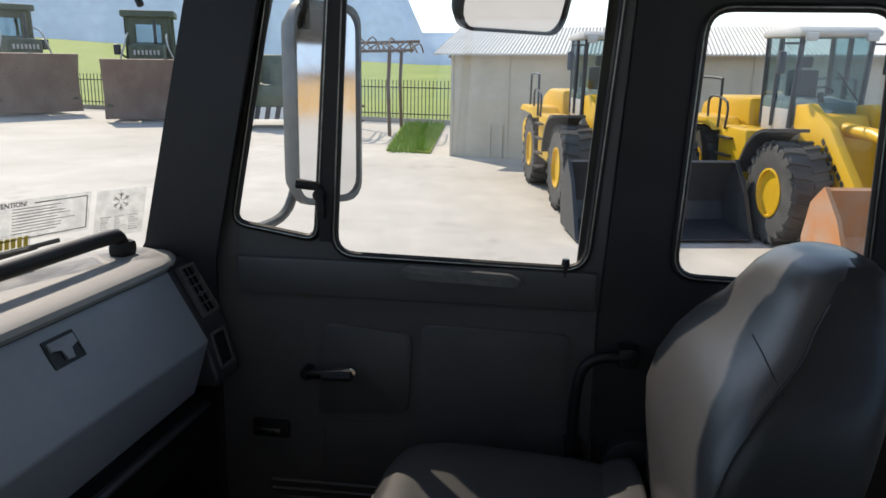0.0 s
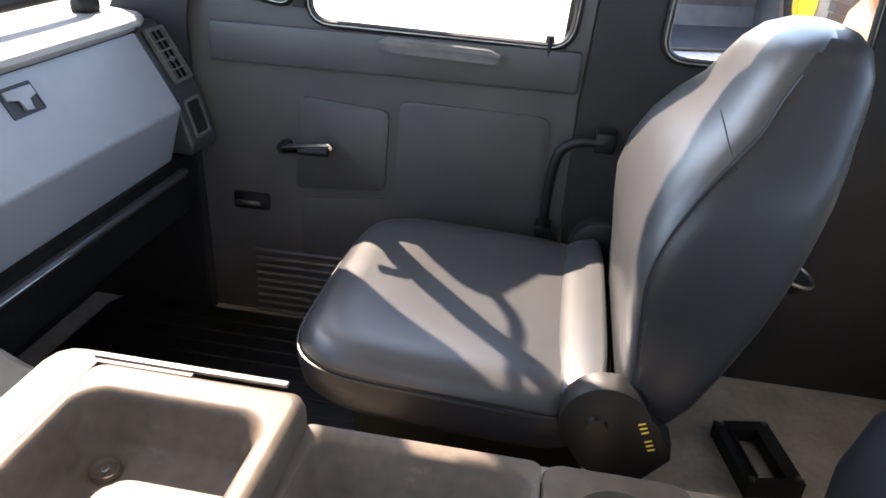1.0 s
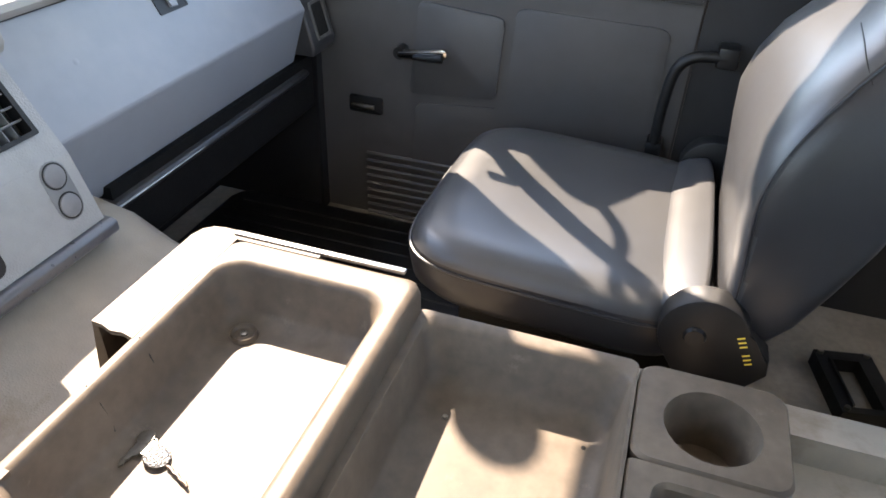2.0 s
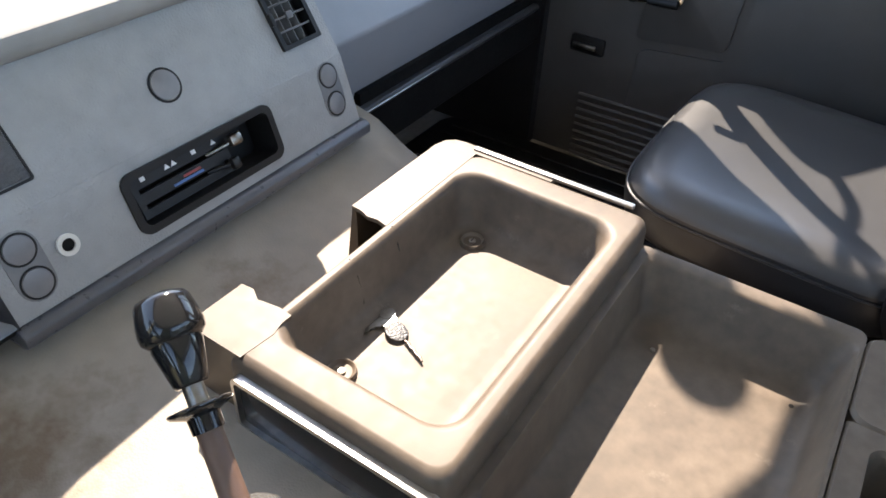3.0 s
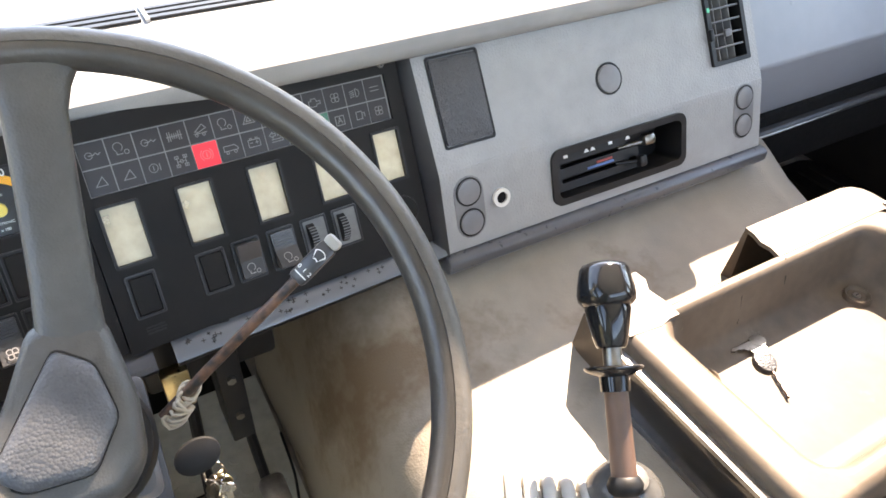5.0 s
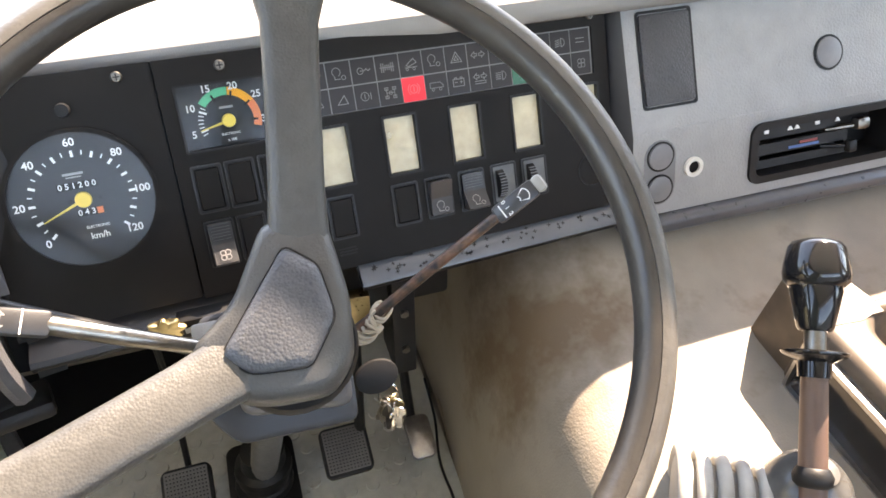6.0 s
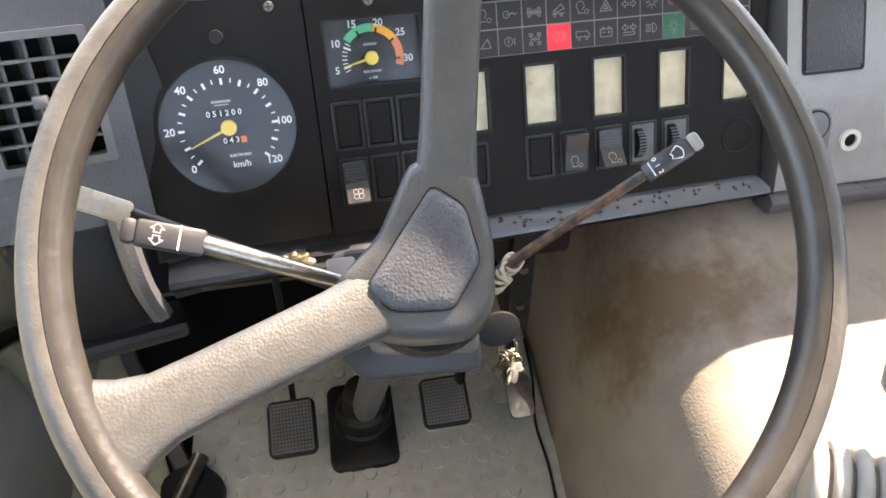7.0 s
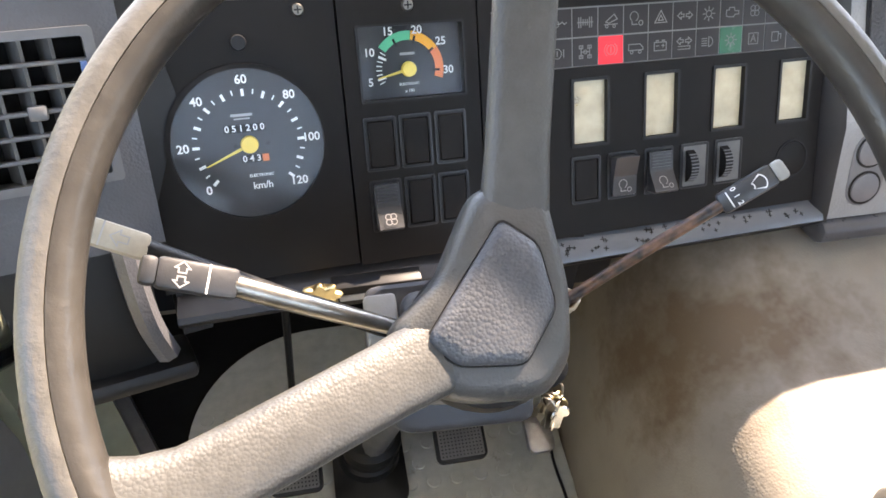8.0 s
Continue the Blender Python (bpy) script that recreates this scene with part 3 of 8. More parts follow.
# ---- driver's floor mat ----
bm = B()
plate(bm, [(-0.735, -0.1), (-0.218, -0.1), (-0.206, 0.50), (-0.196, 0.94)] + circle(-0.545, 0.745, 0.19, 16, 90, 180), 0.002, 0.012)
matm = solo("floor_mat", bm, mat_rubber, "grey green studded rubber mat on the driver's floor", "floor mat")
bm = B()
for i in range(17):
    for j in range(16):
        x, y = -0.775 + 0.033 * i + (0.0165 if j % 2 else 0), 0.42 + 0.0305 * j
        if -0.722 < x < -0.250 and y < 0.80:
            cyl(bm, (x, y, 0.011), (x, y, 0.0145), 0.0105, 0.0092, 12)
tagged(part("studs", bm, mat_rubber, matm), kind="stuff")
bm = B()
tube(bm, smooth_path([(-0.199, 0.80, 0.0125), (-0.206, 0.72, 0.0125), (-0.222, 0.64, 0.0125), (-0.222, 0.56, 0.0125), (-0.236, 0.42, 0.0125)]), 0.0022, 8)
part("mat_edge", bm, rubber, matm, "dark moulded line along the mat")

# ---- dashboard ----
dash = thing("dashboard", "grey moulded truck dashboard with a pale sunlit top", "dashboard")
CEM = axes((0, 0.642, 0.553), (1, 0, 0), (0, 0.62, 1))    # upper face of the middle panel
CLM = axes((0, 0.642, 0.553), (1, 0, 0), (0, 0.33, 1))    # steeper face under its crease


def cz(z):
    return (z - 0.553) * math.hypot(0.62, 1)


def lz(z):
    return (z - 0.553) * math.hypot(0.33, 1)


# top shells: over the instruments and the middle, and over the glove box
bm = B()
lip = [(0.712, 0.668), (0.700, 0.676), (0.694, 0.688), (0.696, 0.699), (0.706, 0.707), (0.74, 0.711), (0.86, 0.714), (1.0, 0.712), (1.0, 0.66)]
extrude_x(bm, lip, -0.86, 0.535)
part("top_shell", bm, dash_top_m, dash, "pale sunlit dash top")
bm = B()
lip2 = [(0.757, 0.688), (0.744, 0.694), (0.738, 0.703), (0.741, 0.712), (0.752, 0.719), (0.80, 0.722), (0.90, 0.722), (1.0, 0.715), (1.0, 0.66)]
extrude_x(bm, lip2, 0.537, 1.20)
rings = []
for x, s in ((1.20, 0), (1.26, 0.012), (1.31, 0.035), (1.34, 0.07)):
    rings.append([(x, min(y + s, 1.0 - 0.12 * (x - 1.2) / 0.14), z - s * 0.12) for y, z in lip2])
loft(bm, rings)
part("side_top_shell", bm, dash_top_m, dash, "pale dash top over the glove box")
bm = B()
extrude_x(bm, [(0.775, 0.666), (0.763, 0.676), (0.748, 0.6985), (0.80, 0.70)], 0.545, 1.25)
part("shadow_gap", bm, black_m, dash)
# defroster slots
slot_len = 0.155
for i, x0 in enumerate((-0.56, -0.40, -0.245, -0.09)):
    for k in range(3):
        bm = B()
        y = 0.822 + 0.013 * k
        box(bm, (x0, y, 0.7135), (x0 + slot_len - 0.006, y + 0.0075, 0.7165))
        part("defroster_slot", bm, black_m, dash, "dark defroster slot")
for x in (-0.402, -0.247, -0.092, 0.062):
    bm = B()
    box(bm, (x, 0.818, 0.7135), (x + 0.004, 0.862, 0.717))
    part("defroster_bar", bm, dash_top_m, dash)

# middle panel with the heater recess
RX0, RX1, RZ0, RZ1 = 0.160, 0.373, lz(0.480), lz(0.537)
bm = B()
holed(bm, CEM, -0.002, 0.532, 0.004, cz(0.680), [(0.4435, 0.5095, cz(0.586), cz(0.665))], 0.05, 0.06)
part("upper_panel", bm, dash_grey, dash, "grey grained middle panel")
bm = B()
c_, u_, d_ = Vector((0, 0.642, 0.553)), CEM.to_3x3() @ Vector((0, 0.004, 0)), CLM.to_3x3() @ Vector((0, -0.004, 0))
fold = [(1 - t) ** 2 * (c_ + d_) + 2 * t * (1 - t) * c_ + t * t * (c_ + u_) for t in (0, 0.25, 0.5, 0.75, 1)]
loft(bm, [[(x, p.y, p.z) for p in fold] + [(x, p.y + 0.03, p.z) for p in reversed(fold)] for x in (-0.002, 0.532)])
part("panel_fold", bm, dash_grey, dash, "rounded fold of the panel", smooth=60)
bm = B()
holed(bm, CLM, -0.002, 0.532, lz(0.461), -0.004, [(RX0, RX1, RZ0, RZ1)], 0.05, 0.06)
part("lower_panel", bm, dash_grey, dash, "steeper lower face")
bm = B()
band(bm, rrect(RX0 - 0.007, RX1 + 0.007, RZ0 - 0.007, RZ1 + 0.007, 0.014), rrect(RX0 + 0.002, RX1 - 0.002, RZ0 + 0.002, RZ1 - 0.002, 0.009), -0.045, 0.004, CLM)
part("recess_frame", bm, black_m, dash, "dark rounded frame")
bm = B()
box(bm, (RX0, RZ0, -0.052), (RX1, RZ1, -0.047), CLM)
part("recess_back", bm, black_m, dash)
HM = CLM @ Matrix.Translation((0, 0, -0.022)) @ pose(0, 0, 0, -8, 0, 0)
bm = B()
holed(bm, HM, RX0 + 0.012, RX0 + 0.150, RZ0 + 0.004, RZ1 - 0.003, [(RX0 + 0.02, RX0 + 0.145, RZ0 + 0.014, RZ0 + 0.020), (RX0 + 0.02, RX0 + 0.145, RZ0 + 0.033, RZ0 + 0.039)], 0.01, 0.02)
heater = part("heater_control", bm, black_m, dash, "black heater control plate")
for nm, m_, z0, x0, x1 in (("red_stripe", red_m, 0.0265, 0.078, 0.104), ("blue_stripe", blue_m, 0.0220, 0.062, 0.106)):
    bm = B()
    box(bm, (RX0 + x0, RZ0 + z0, 0.0), (RX0 + x1, RZ0 + z0 + 0.003, 0.0012), HM)
    part(nm, bm, m_, heater)
for k, x in enumerate((0.030, 0.064, 0.074, 0.104, 0.134)):
    bm = B()
    if k in (1, 2, 4):
        plate(bm, [(RX0 + x - 0.004, RZ0 + 0.045), (RX0 + x + 0.004, RZ0 + 0.045), (RX0 + x, RZ0 + 0.051)], 0, 0.0012, HM)
    else:
        box(bm, (RX0 + x - 0.0030, RZ0 + 0.0455, 0), (RX0 + x + 0.0030, RZ0 + 0.0505, 0.0012), HM)
    part("symbol", bm, white_m, heater)
bm = B()
tube(bm, [HM @ Vector((RX0 + 0.12, RZ0 + 0.036, -0.004)), HM @ Vector((RX0 + 0.150, RZ0 + 0.039, 0.012))], 0.0028, 8)
rbox(bm, (RX0 + 0.147, RZ0 + 0.033, 0.006), (RX0 + 0.166, RZ0 + 0.0475, 0.020), 0.004, HM)
part("lever", bm, steel, heater, "bare metal heater lever")
bm = B()
tube(bm, [HM @ Vector((RX0 + 0.112, RZ0 + 0.017, -0.004)), HM @ Vector((RX0 + 0.145, RZ0 + 0.014, 0.012))], 0.0028, 8)
rbox(bm, (RX0 + 0.137, RZ0 + 0.006, 0.006), (RX0 + 0.150, RZ0 + 0.022, 0.018), 0.004, HM)
part("lever", bm, black_m, heater, "dark heater lever")
# blank speaker plate, plugs, socket
bm = B()
band(bm, rrect(0.0145, 0.0830, cz(0.5755), cz(0.6650), 0.004), rrect(0.0170, 0.0805, cz(0.5780), cz(0.6625), 0.003), -0.002, 0.0015, CEM)
part("plate_frame", bm, black_m, dash)
bm = B()
plate(bm, rrect(0.0178, 0.0797, cz(0.5788), cz(0.6617), 0.003), -0.002, 0.003, CEM, 0.001)
part("blank_plate", bm, grain_black, dash, "black leather-grained blank plate")


def plug(x, z, r, M, zf):
    bm = B()
    band(bm, circle(x, zf(z), r), circle(x, zf(z), r * 0.88), -0.002, 0.0014, M)
    part("plug_ring", bm, black_m, dash)
    bm = B()
    plate(bm, circle(x, zf(z), r * 0.86), -0.002, 0.0030, M, 0.001)
    part("plug", bm, plug_m, dash)


plug(0.262, 0.6022, 0.0205, CEM, cz)
for cx, z0, z1 in ((0.0335, 0.5270, 0.4904), (0.4960, 0.5366, 0.4980)):
    bm = B()
    plate(bm, rrect(cx - 0.0200, cx + 0.0200, lz(z1 - 0.0185), lz(z0 + 0.0185), 0.0195), -0.001, 0.0008, CLM, 0.0004)
    part("plug_surround", bm, pocket_m, dash, "dark pressed field round the plugs")
    for z in (z0, z1):
        plug(cx, z, 0.0176, CLM, lz)
bm = B()
band(bm, circle(0.0768, lz(0.5088), 0.0118), circle(0.0768, lz(0.5088), 0.0072), -0.01, 0.004, CLM)
sock = part("socket", bm, socket_m, dash, "bright ring of a power socket")
bm = B()
plate(bm, circle(0.0768, lz(0.5088), 0.0071), 0.0006, 0.0012, CLM)
part("socket_hole", bm, deep_black, sock)


def vent(M, x0, x1, y0, y1, rows, colsn, parent, frame_m=black_m, tab=True, deep=0.024):
    """A louvre: frame, dark throat, crossbars, upright vanes."""
    bm = B()
    band(bm, rrect(x0, x1, y0, y1, 0.003), rrect(x0 + 0.007, x1 - 0.007, y0 + 0.006, y1 - 0.006, 0.002), -deep * 0.6, 0.005, M)
    v = part("air_vent", bm, frame_m, parent, "dark louvred air vent")
    # deep black sheet paints the shade inside the louvre
    bm = B()
    box(bm, (x0 + 0.004, y0 + 0.004, -deep), (x1 - 0.004, y1 - 0.004, -deep + 0.001), M)
    part("throat", bm, deep_black, v)
    for i in range(1, colsn):
        x = x0 + 0.007 + (x1 - x0 - 0.014) * i / colsn
        bm = B()
        box(bm, (x - 0.0012, y0 + 0.006, -deep + 0.002), (x + 0.0012, y1 - 0.006, -0.002), M @ Matrix.Translation((x, 0, 0)) @ pose(0, 0, 0, 0, 22, 0) @ Matrix.Translation((-x, 0, 0)) if deep > 0.01 else M)
        part("vane", bm, stalk_grey, v)
    for j in range(1, rows):
        y = y0 + 0.006 + (y1 - y0 - 0.012) * j / rows
        bm = B()
        rbox(bm, (x0 + 0.006, y - 0.0014, -0.006), (x1 - 0.006, y + 0.0014, 0.002), 0.0008, M, 1)
        part("crossbar", bm, vent_bar, v)
    if tab:
        bm = B()
        xm, ym = (x0 + x1) / 2, y0 + 0.006 + (y1 - y0 - 0.012) * (rows // 2) / rows
        rbox(bm, (xm - 0.006, ym - 0.005, 0.0), (xm + 0.006, ym + 0.005, 0.0055), 0.002, M)
        part("tab", bm, vent_bar, v)
    return v


cv = vent(CEM, 0.4405, 0.5125, cz(0.583), cz(0.668), 5, 4, dash)
bm = B()
rbox(bm, (0.4385, cz(0.612), 0.003), (0.4450, cz(0.626), 0.010), 0.0015, CEM)
part("slider", bm, black_m, cv)
bm = B()
box(bm, (0.4425, cz(0.645), 0.0045), (0.4465, cz(0.650), 0.006), CEM)
part("mark", bm, scale_green, cv, "green mark")

# glove box
glove = thing("glove_box", "blue grey glove box lid with a square recessed latch", "glove box")
prof = [(0.722, 0.410), (0.716, 0.416), (0.675, 0.546), (0.757, 0.690), (0.775, 0.690), (0.76, 0.410)]
bm = B()
extrude_x(bm, prof, 0.545, 1.243)
bmesh.ops.bevel(bm, geom=[e for e in bm.edges], offset=0.004, segments=2, profile=0.5, affect="EDGES")
part("lid", bm, glove_m, glove, smooth=7)
GM = axes((0.9, 0.675, 0.546), (1, 0, 0), (0, 0.082, 0.144))
bm = B()
band(bm, rrect(-0.047, 0.025, 0.096, 0.144, 0.003), rrect(-0.0435, 0.0215, 0.0995, 0.1405, 0.002), -0.006, 0.002, GM)
part("latch_frame", bm, black_m, glove)
bm = B()
box(bm, (-0.046, 0.097, 0.0004), (0.024, 0.143, 0.001), GM)
part("latch_recess", bm, black_m, glove)
bm = B()
plate(bm, [(-0.040, 0.138), (-0.040, 0.123), (-0.018, 0.121), (-0.018, 0.103), (-0.001, 0.101), (0.001, 0.119), (0.020, 0.121), (0.020, 0.138)], 0.0, 0.005, GM, 0.0015)
part("latch", bm, glove_m, glove, "grey T-shaped latch")
bm = B()
cyl(bm, GM @ Vector((-0.245, 0.085, -0.002)), GM @ Vector((-0.245, 0.085, 0.001)), 0.012, 0.002, 16)
part("dent", bm, glove_m, glove, "small dent")
# lower rail under glove box and middle
bm = B()
extrude_x(bm, [(0.606, 0.4595), (0.598, 0.455), (0.598, 0.441), (0.607, 0.434), (0.70, 0.425), (0.70, 0.4595)], -0.0075, 0.541)
bmesh.ops.bevel(bm, geom=[e for e in bm.edges], offset=0.003, segments=2, profile=0.5, affect="EDGES")
part("lower_rail", bm, worn_black, dash, "worn dark lower rail")
bm = B()
extrude_x(bm, [(0.690, 0.4085), (0.684, 0.401), (0.700, 0.384), (0.74, 0.376), (0.74, 0.4085)], 0.5415, 1.26)
bmesh.ops.bevel(bm, geom=[e for e in bm.edges], offset=0.003, segments=2, profile=0.5, affect="EDGES")
part("glove_rail", bm, shroud_m, dash, "worn dark lower rail")
bm = B()
tube(bm, [(0.55, 0.6845, 0.4030), (0.70, 0.6842, 0.4028), (0.86, 0.6845, 0.4030)], [0.0012, 0.0024, 0.0010], 6)
part("worn_edge", bm, steel, dash, "edge worn to bright metal")
# near black block paints the dark space under the glove box
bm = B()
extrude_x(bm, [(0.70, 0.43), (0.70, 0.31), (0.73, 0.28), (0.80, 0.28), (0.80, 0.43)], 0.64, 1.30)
part("under_shade_block", bm, deep_black, dash)
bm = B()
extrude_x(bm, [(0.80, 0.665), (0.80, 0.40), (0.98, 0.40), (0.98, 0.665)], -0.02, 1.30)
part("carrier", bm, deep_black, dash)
# grab handle on top of the glove box
bm = B()
tube(bm, smooth_path([(0.70, 0.845, 0.715), (0.705, 0.842, 0.748), (0.735, 0.838, 0.764), (0.95, 0.836, 0.766), (1.17, 0.838, 0.766), (1.215, 0.840, 0.758), (1.235, 0.842, 0.718)], 5), 0.0145, 12)
rbox(bm, (1.205, 0.822, 0.716), (1.255, 0.862, 0.752), 0.012)
rbox(bm, (0.68, 0.822, 0.716), (0.73, 0.862, 0.752), 0.012)
part("grab_handle", bm, rubber, dash, "black rubber grab handle")
# end pod with vent and pocket
bm = B()
pod = [(0.668, 0.44), (0.664, 0.46), (0.690, 0.555), (0.770, 0.695), (0.88, 0.700), (0.90, 0.44)]
extrude_x(bm, pod, 1.252, 1.355)
bmesh.ops.bevel(bm, geom=[e for e in bm.edges], offset=0.007, segments=3, profile=0.5, affect="EDGES")
part("end_pod", bm, shroud_m, dash, "dark end piece beside the door")
PM = axes((1.252, 0.690, 0.555), (1, 0, 0), (0, 0.08, 0.14))
vent(PM @ Matrix.Translation((0, 0, 0.007)), 0.022, 0.088, 0.030, 0.146, 5, 3, dash, stalk_grey, True, 0.0065)
PM2 = axes((1.252, 0.664, 0.46), (1, 0, 0), (0, 0.026, 0.095))
bm = B()
band(bm, rrect(0.022, 0.083, 0.012, 0.093, 0.006), rrect(0.028, 0.077, 0.018, 0.087, 0.005), -0.01, 0.004, PM2)
part("pocket_frame", bm, stalk_grey, dash)
bm = B()
box(bm, (0.026, 0.016, 0.0005), (0.079, 0.089, 0.0012), PM2)
part("pocket", bm, black_m, dash)

# ---- instrument panel ----
IPM = axes((-0.473, 0.5832, 0.519), (1, 0.108, -0.058), (0, 0.5116, 1))
inst = thing("instrument_cluster", "black truck instrument panel with round speedometer and telltales", "instrument panel")
GA = [(s, s + 0.033, 0.0665, 0.122) for s in (0.1265, 0.1965, 0.2670, 0.3380, 0.4110)]
bm = B()
holed(bm, IPM, 0.1135, 0.4605, -0.016, 0.2015, [(0.1243, 0.4424, 0.1330, 0.1820), *GA], 0.010, 0.03)
part("main_plate", bm, panel_black, inst)
bm = B()
holed(bm, IPM, 0.0010, 0.1120, -0.012, 0.2015, [(0.0145, 0.1000, 0.1205, 0.1775)], 0.010, 0.03)
part("middle_plate", bm, panel_black, inst)
bm = B()
holed(bm, IPM, -0.150, -0.0010, -0.010, 0.2015, [], 0.01, 0.03)
part("side_plate", bm, panel_black, inst)


def dial_text(words, s, r, size, material=white_m, parent=None, z=0.0, M=IPM):
    text("numeral", words, size, M @ Matrix.Translation((s, r, z)), material, parent)


# speedometer
SC, SR, RAD = -0.0757, 0.0977, 0.0575
bm = B()
band(bm, circle(SC, SR, RAD + 0.0025, 48), circle(SC, SR, RAD - 0.001, 48), -0.002, 0.004, IPM)
speedo = part("speedometer", bm, panel_black, inst, "round black speedometer")
bm = B()
plate(bm, circle(SC, SR, RAD, 48), 0.0005, 0.0015, IPM)
part("dial", bm, dial_m, speedo)


def polar(cx, cy, a, r):
    return cx + r * math.cos(radians(a)), cy + r * math.sin(radians(a))


def sp_angle(v):
    return 223 - v * 266 / 120


for v in range(0, 121, 5):
    a = sp_angle(v)
    bm = B()
    major = v % 10 == 0
    l0, w_ = (0.0362, 0.0011) if major else (0.0378, 0.0005)
    T = IPM @ Matrix.Translation((SC, SR, 0.0016)) @ pose(0, 0, 0, 0, 0, a)
    box(bm, (l0, -w_, 0), (0.0415, w_, 0.0003), T)
    part("tick", bm, white_m, speedo)
for v in range(0, 121, 20):
    x, y = polar(SC, SR, sp_angle(v), 0.0482 if v < 100 and v else 0.0462 if v == 120 else 0.0468)
    dial_text(str(v), x, y, 0.0090, white_m, speedo, 0.002)
dial_text("km/h", SC + 0.006, SR - 0.032, 0.0075, white_m, speedo, 0.002)
dial_text("ELECTRONIC", SC + 0.006, SR - 0.024, 0.0031, white_m, speedo, 0.002)
bm = B()
box(bm, (SC - 0.011, SR + 0.0215, 0.0016), (SC + 0.005, SR + 0.0235, 0.002), IPM)
box(bm, (SC - 0.009, SR + 0.0192, 0.0016), (SC + 0.003, SR + 0.0202, 0.002), IPM)
part("maker_mark", bm, grey_print, speedo)
for words, cx, cy, n_ in (("051200", SC - 0.002, SR + 0.0125, 6), ("043", SC + 0.003, SR - 0.0108, 4)):
    bm = B()
    box(bm, (cx - n_ * 0.0026, cy - 0.003, 0.0016), (cx + n_ * 0.0026, cy + 0.003, 0.0019), IPM)
    part("counter", bm, deep_black, speedo)
    for i, ch in enumerate(words):
        dial_text(ch, cx - n_ * 0.0026 + 0.0026 + i * 0.0052, cy, 0.0068, white_m, speedo, 0.0021)
bm = B()
box(bm, (SC + 0.003 + 0.0053, SR - 0.0136, 0.0016), (SC + 0.003 + 0.0102, SR - 0.008, 0.0022), IPM)
part("counter_wheel", bm, scale_red, speedo, "red last counter wheel")


def needle(cx, cy, a, length, hub, parent, z):
    T = IPM @ Matrix.Translation((cx, cy, z)) @ pose(0, 0, 0, 0, 0, a)
    bm = B()
    plate(bm, [(0, -0.0013), (length, -0.0004), (length, 0.0004), (0, 0.0013)], 0, 0.0008, T)
    part("needle", bm, needle_m, parent, "yellow needle")
    bm = B()
    cyl(bm, (0, 0, -0.001), (0, 0, 0.003), hub, hub * 0.9, 24, T)
    part("needle_hub", bm, needle_m, parent, "cream needle hub")


needle(SC, SR, sp_angle(9.2), 0.036, 0.0068, speedo, 0.003)
for dx in (-0.0105, 0.0135):
    bm = B()
    cyl(bm, (SC + dx, SR + 0.0, 0.0012), (SC + dx, SR + 0.0, 0.003), 0.0017, None, 10, IPM)
    part("stud", bm, black_m, speedo)
bm = B()
plate(bm, circle(SC, SR, RAD - 0.0015, 48), 0.0056, 0.0062, IPM)
o = part("cover_glass", bm, lens_m, speedo, "clear dial glass")
o.visible_shadow = False
# trip knob and screws
bm = B()
cyl(bm, (-0.0735, 0.172, -0.002), (-0.0735, 0.172, 0.010), 0.0062, 0.0052, 16, IPM)
part("trip_knob", bm, rubber, inst)


def screw(s, r, M=IPM, parent=inst, z=0.0):
    bm = B()
    cyl(bm, (s, r, z), (s, r, z + 0.0022), 0.0048, 0.0038, 14, M)
    k = part("screw", bm, steel, parent)
    bm = B()
    box(bm, (s - 0.003, r - 0.0006, z + 0.0018), (s + 0.003, r + 0.0006, z + 0.0025), M)
    box(bm, (s - 0.0006, r - 0.003, z + 0.0018), (s + 0.0006, r + 0.003, z + 0.0025), M)
    part("cross_slot", bm, black_m, k)


for s, r in ((-0.0278, 0.1924), (0.0561, 0.1913), (0.4410, 0.1935), (-0.140, 0.008)):
    screw(s, r)

# tachometer
TC, TR_ = 0.0553, 0.143
bm = B()
band(bm, rrect(0.0135, 0.1010, 0.1195, 0.1785, 0.002), rrect(0.0153, 0.0992, 0.1213, 0.1767, 0.0015), -0.009, 0.0015, IPM)
tach = part("rev_counter", bm, black_m, inst, "square black rev counter with coloured bands")
bm = B()
box(bm, (0.0145, 0.1205, -0.0095), (0.1000, 0.1775, -0.0085), IPM)
part("dial", bm, dial_m, tach)


def t_angle(v):
    return 195 - (v - 5) * 8


def arc(name, v0, v1, r0, r1, material):
    a0, a1 = t_angle(v1), t_angle(v0)
    bm = B()
    n_ = 14
    ring = [[IPM @ Vector((*polar(TC, TR_, a0 + (a1 - a0) * k / n_, r), z)) for r, z in ((r0, -0.0084), (r1, -0.0084), (r1, -0.008), (r0, -0.008))] for k in range(n_ + 1)]
    loft(bm, ring)
    part(name, bm, material, tach)


arc("green_band", 11.7, 19.0, 0.0225, 0.0295, scale_green)
arc("orange_band", 19.1, 25.3, 0.0225, 0.0295, scale_orange)
arc("red_band", 25.3, 31.6, 0.0225, 0.0295, scale_red)
for v in range(4, 31):
    bm = B()
    T = IPM @ Matrix.Translation((TC, TR_, -0.0079)) @ pose(0, 0, 0, 0, 0, t_angle(v))
    w_ = 0.0009 if v % 5 == 0 else 0.0004
    if v < 11.6 or v % 5 == 0:
        box(bm, (0.0215 if v % 5 else 0.0195, -w_, 0), (0.0262, w_, 0.0003), T)
        part("tick", bm, white_m if v < 14 else black_m, tach)
    else:
        bm.free()
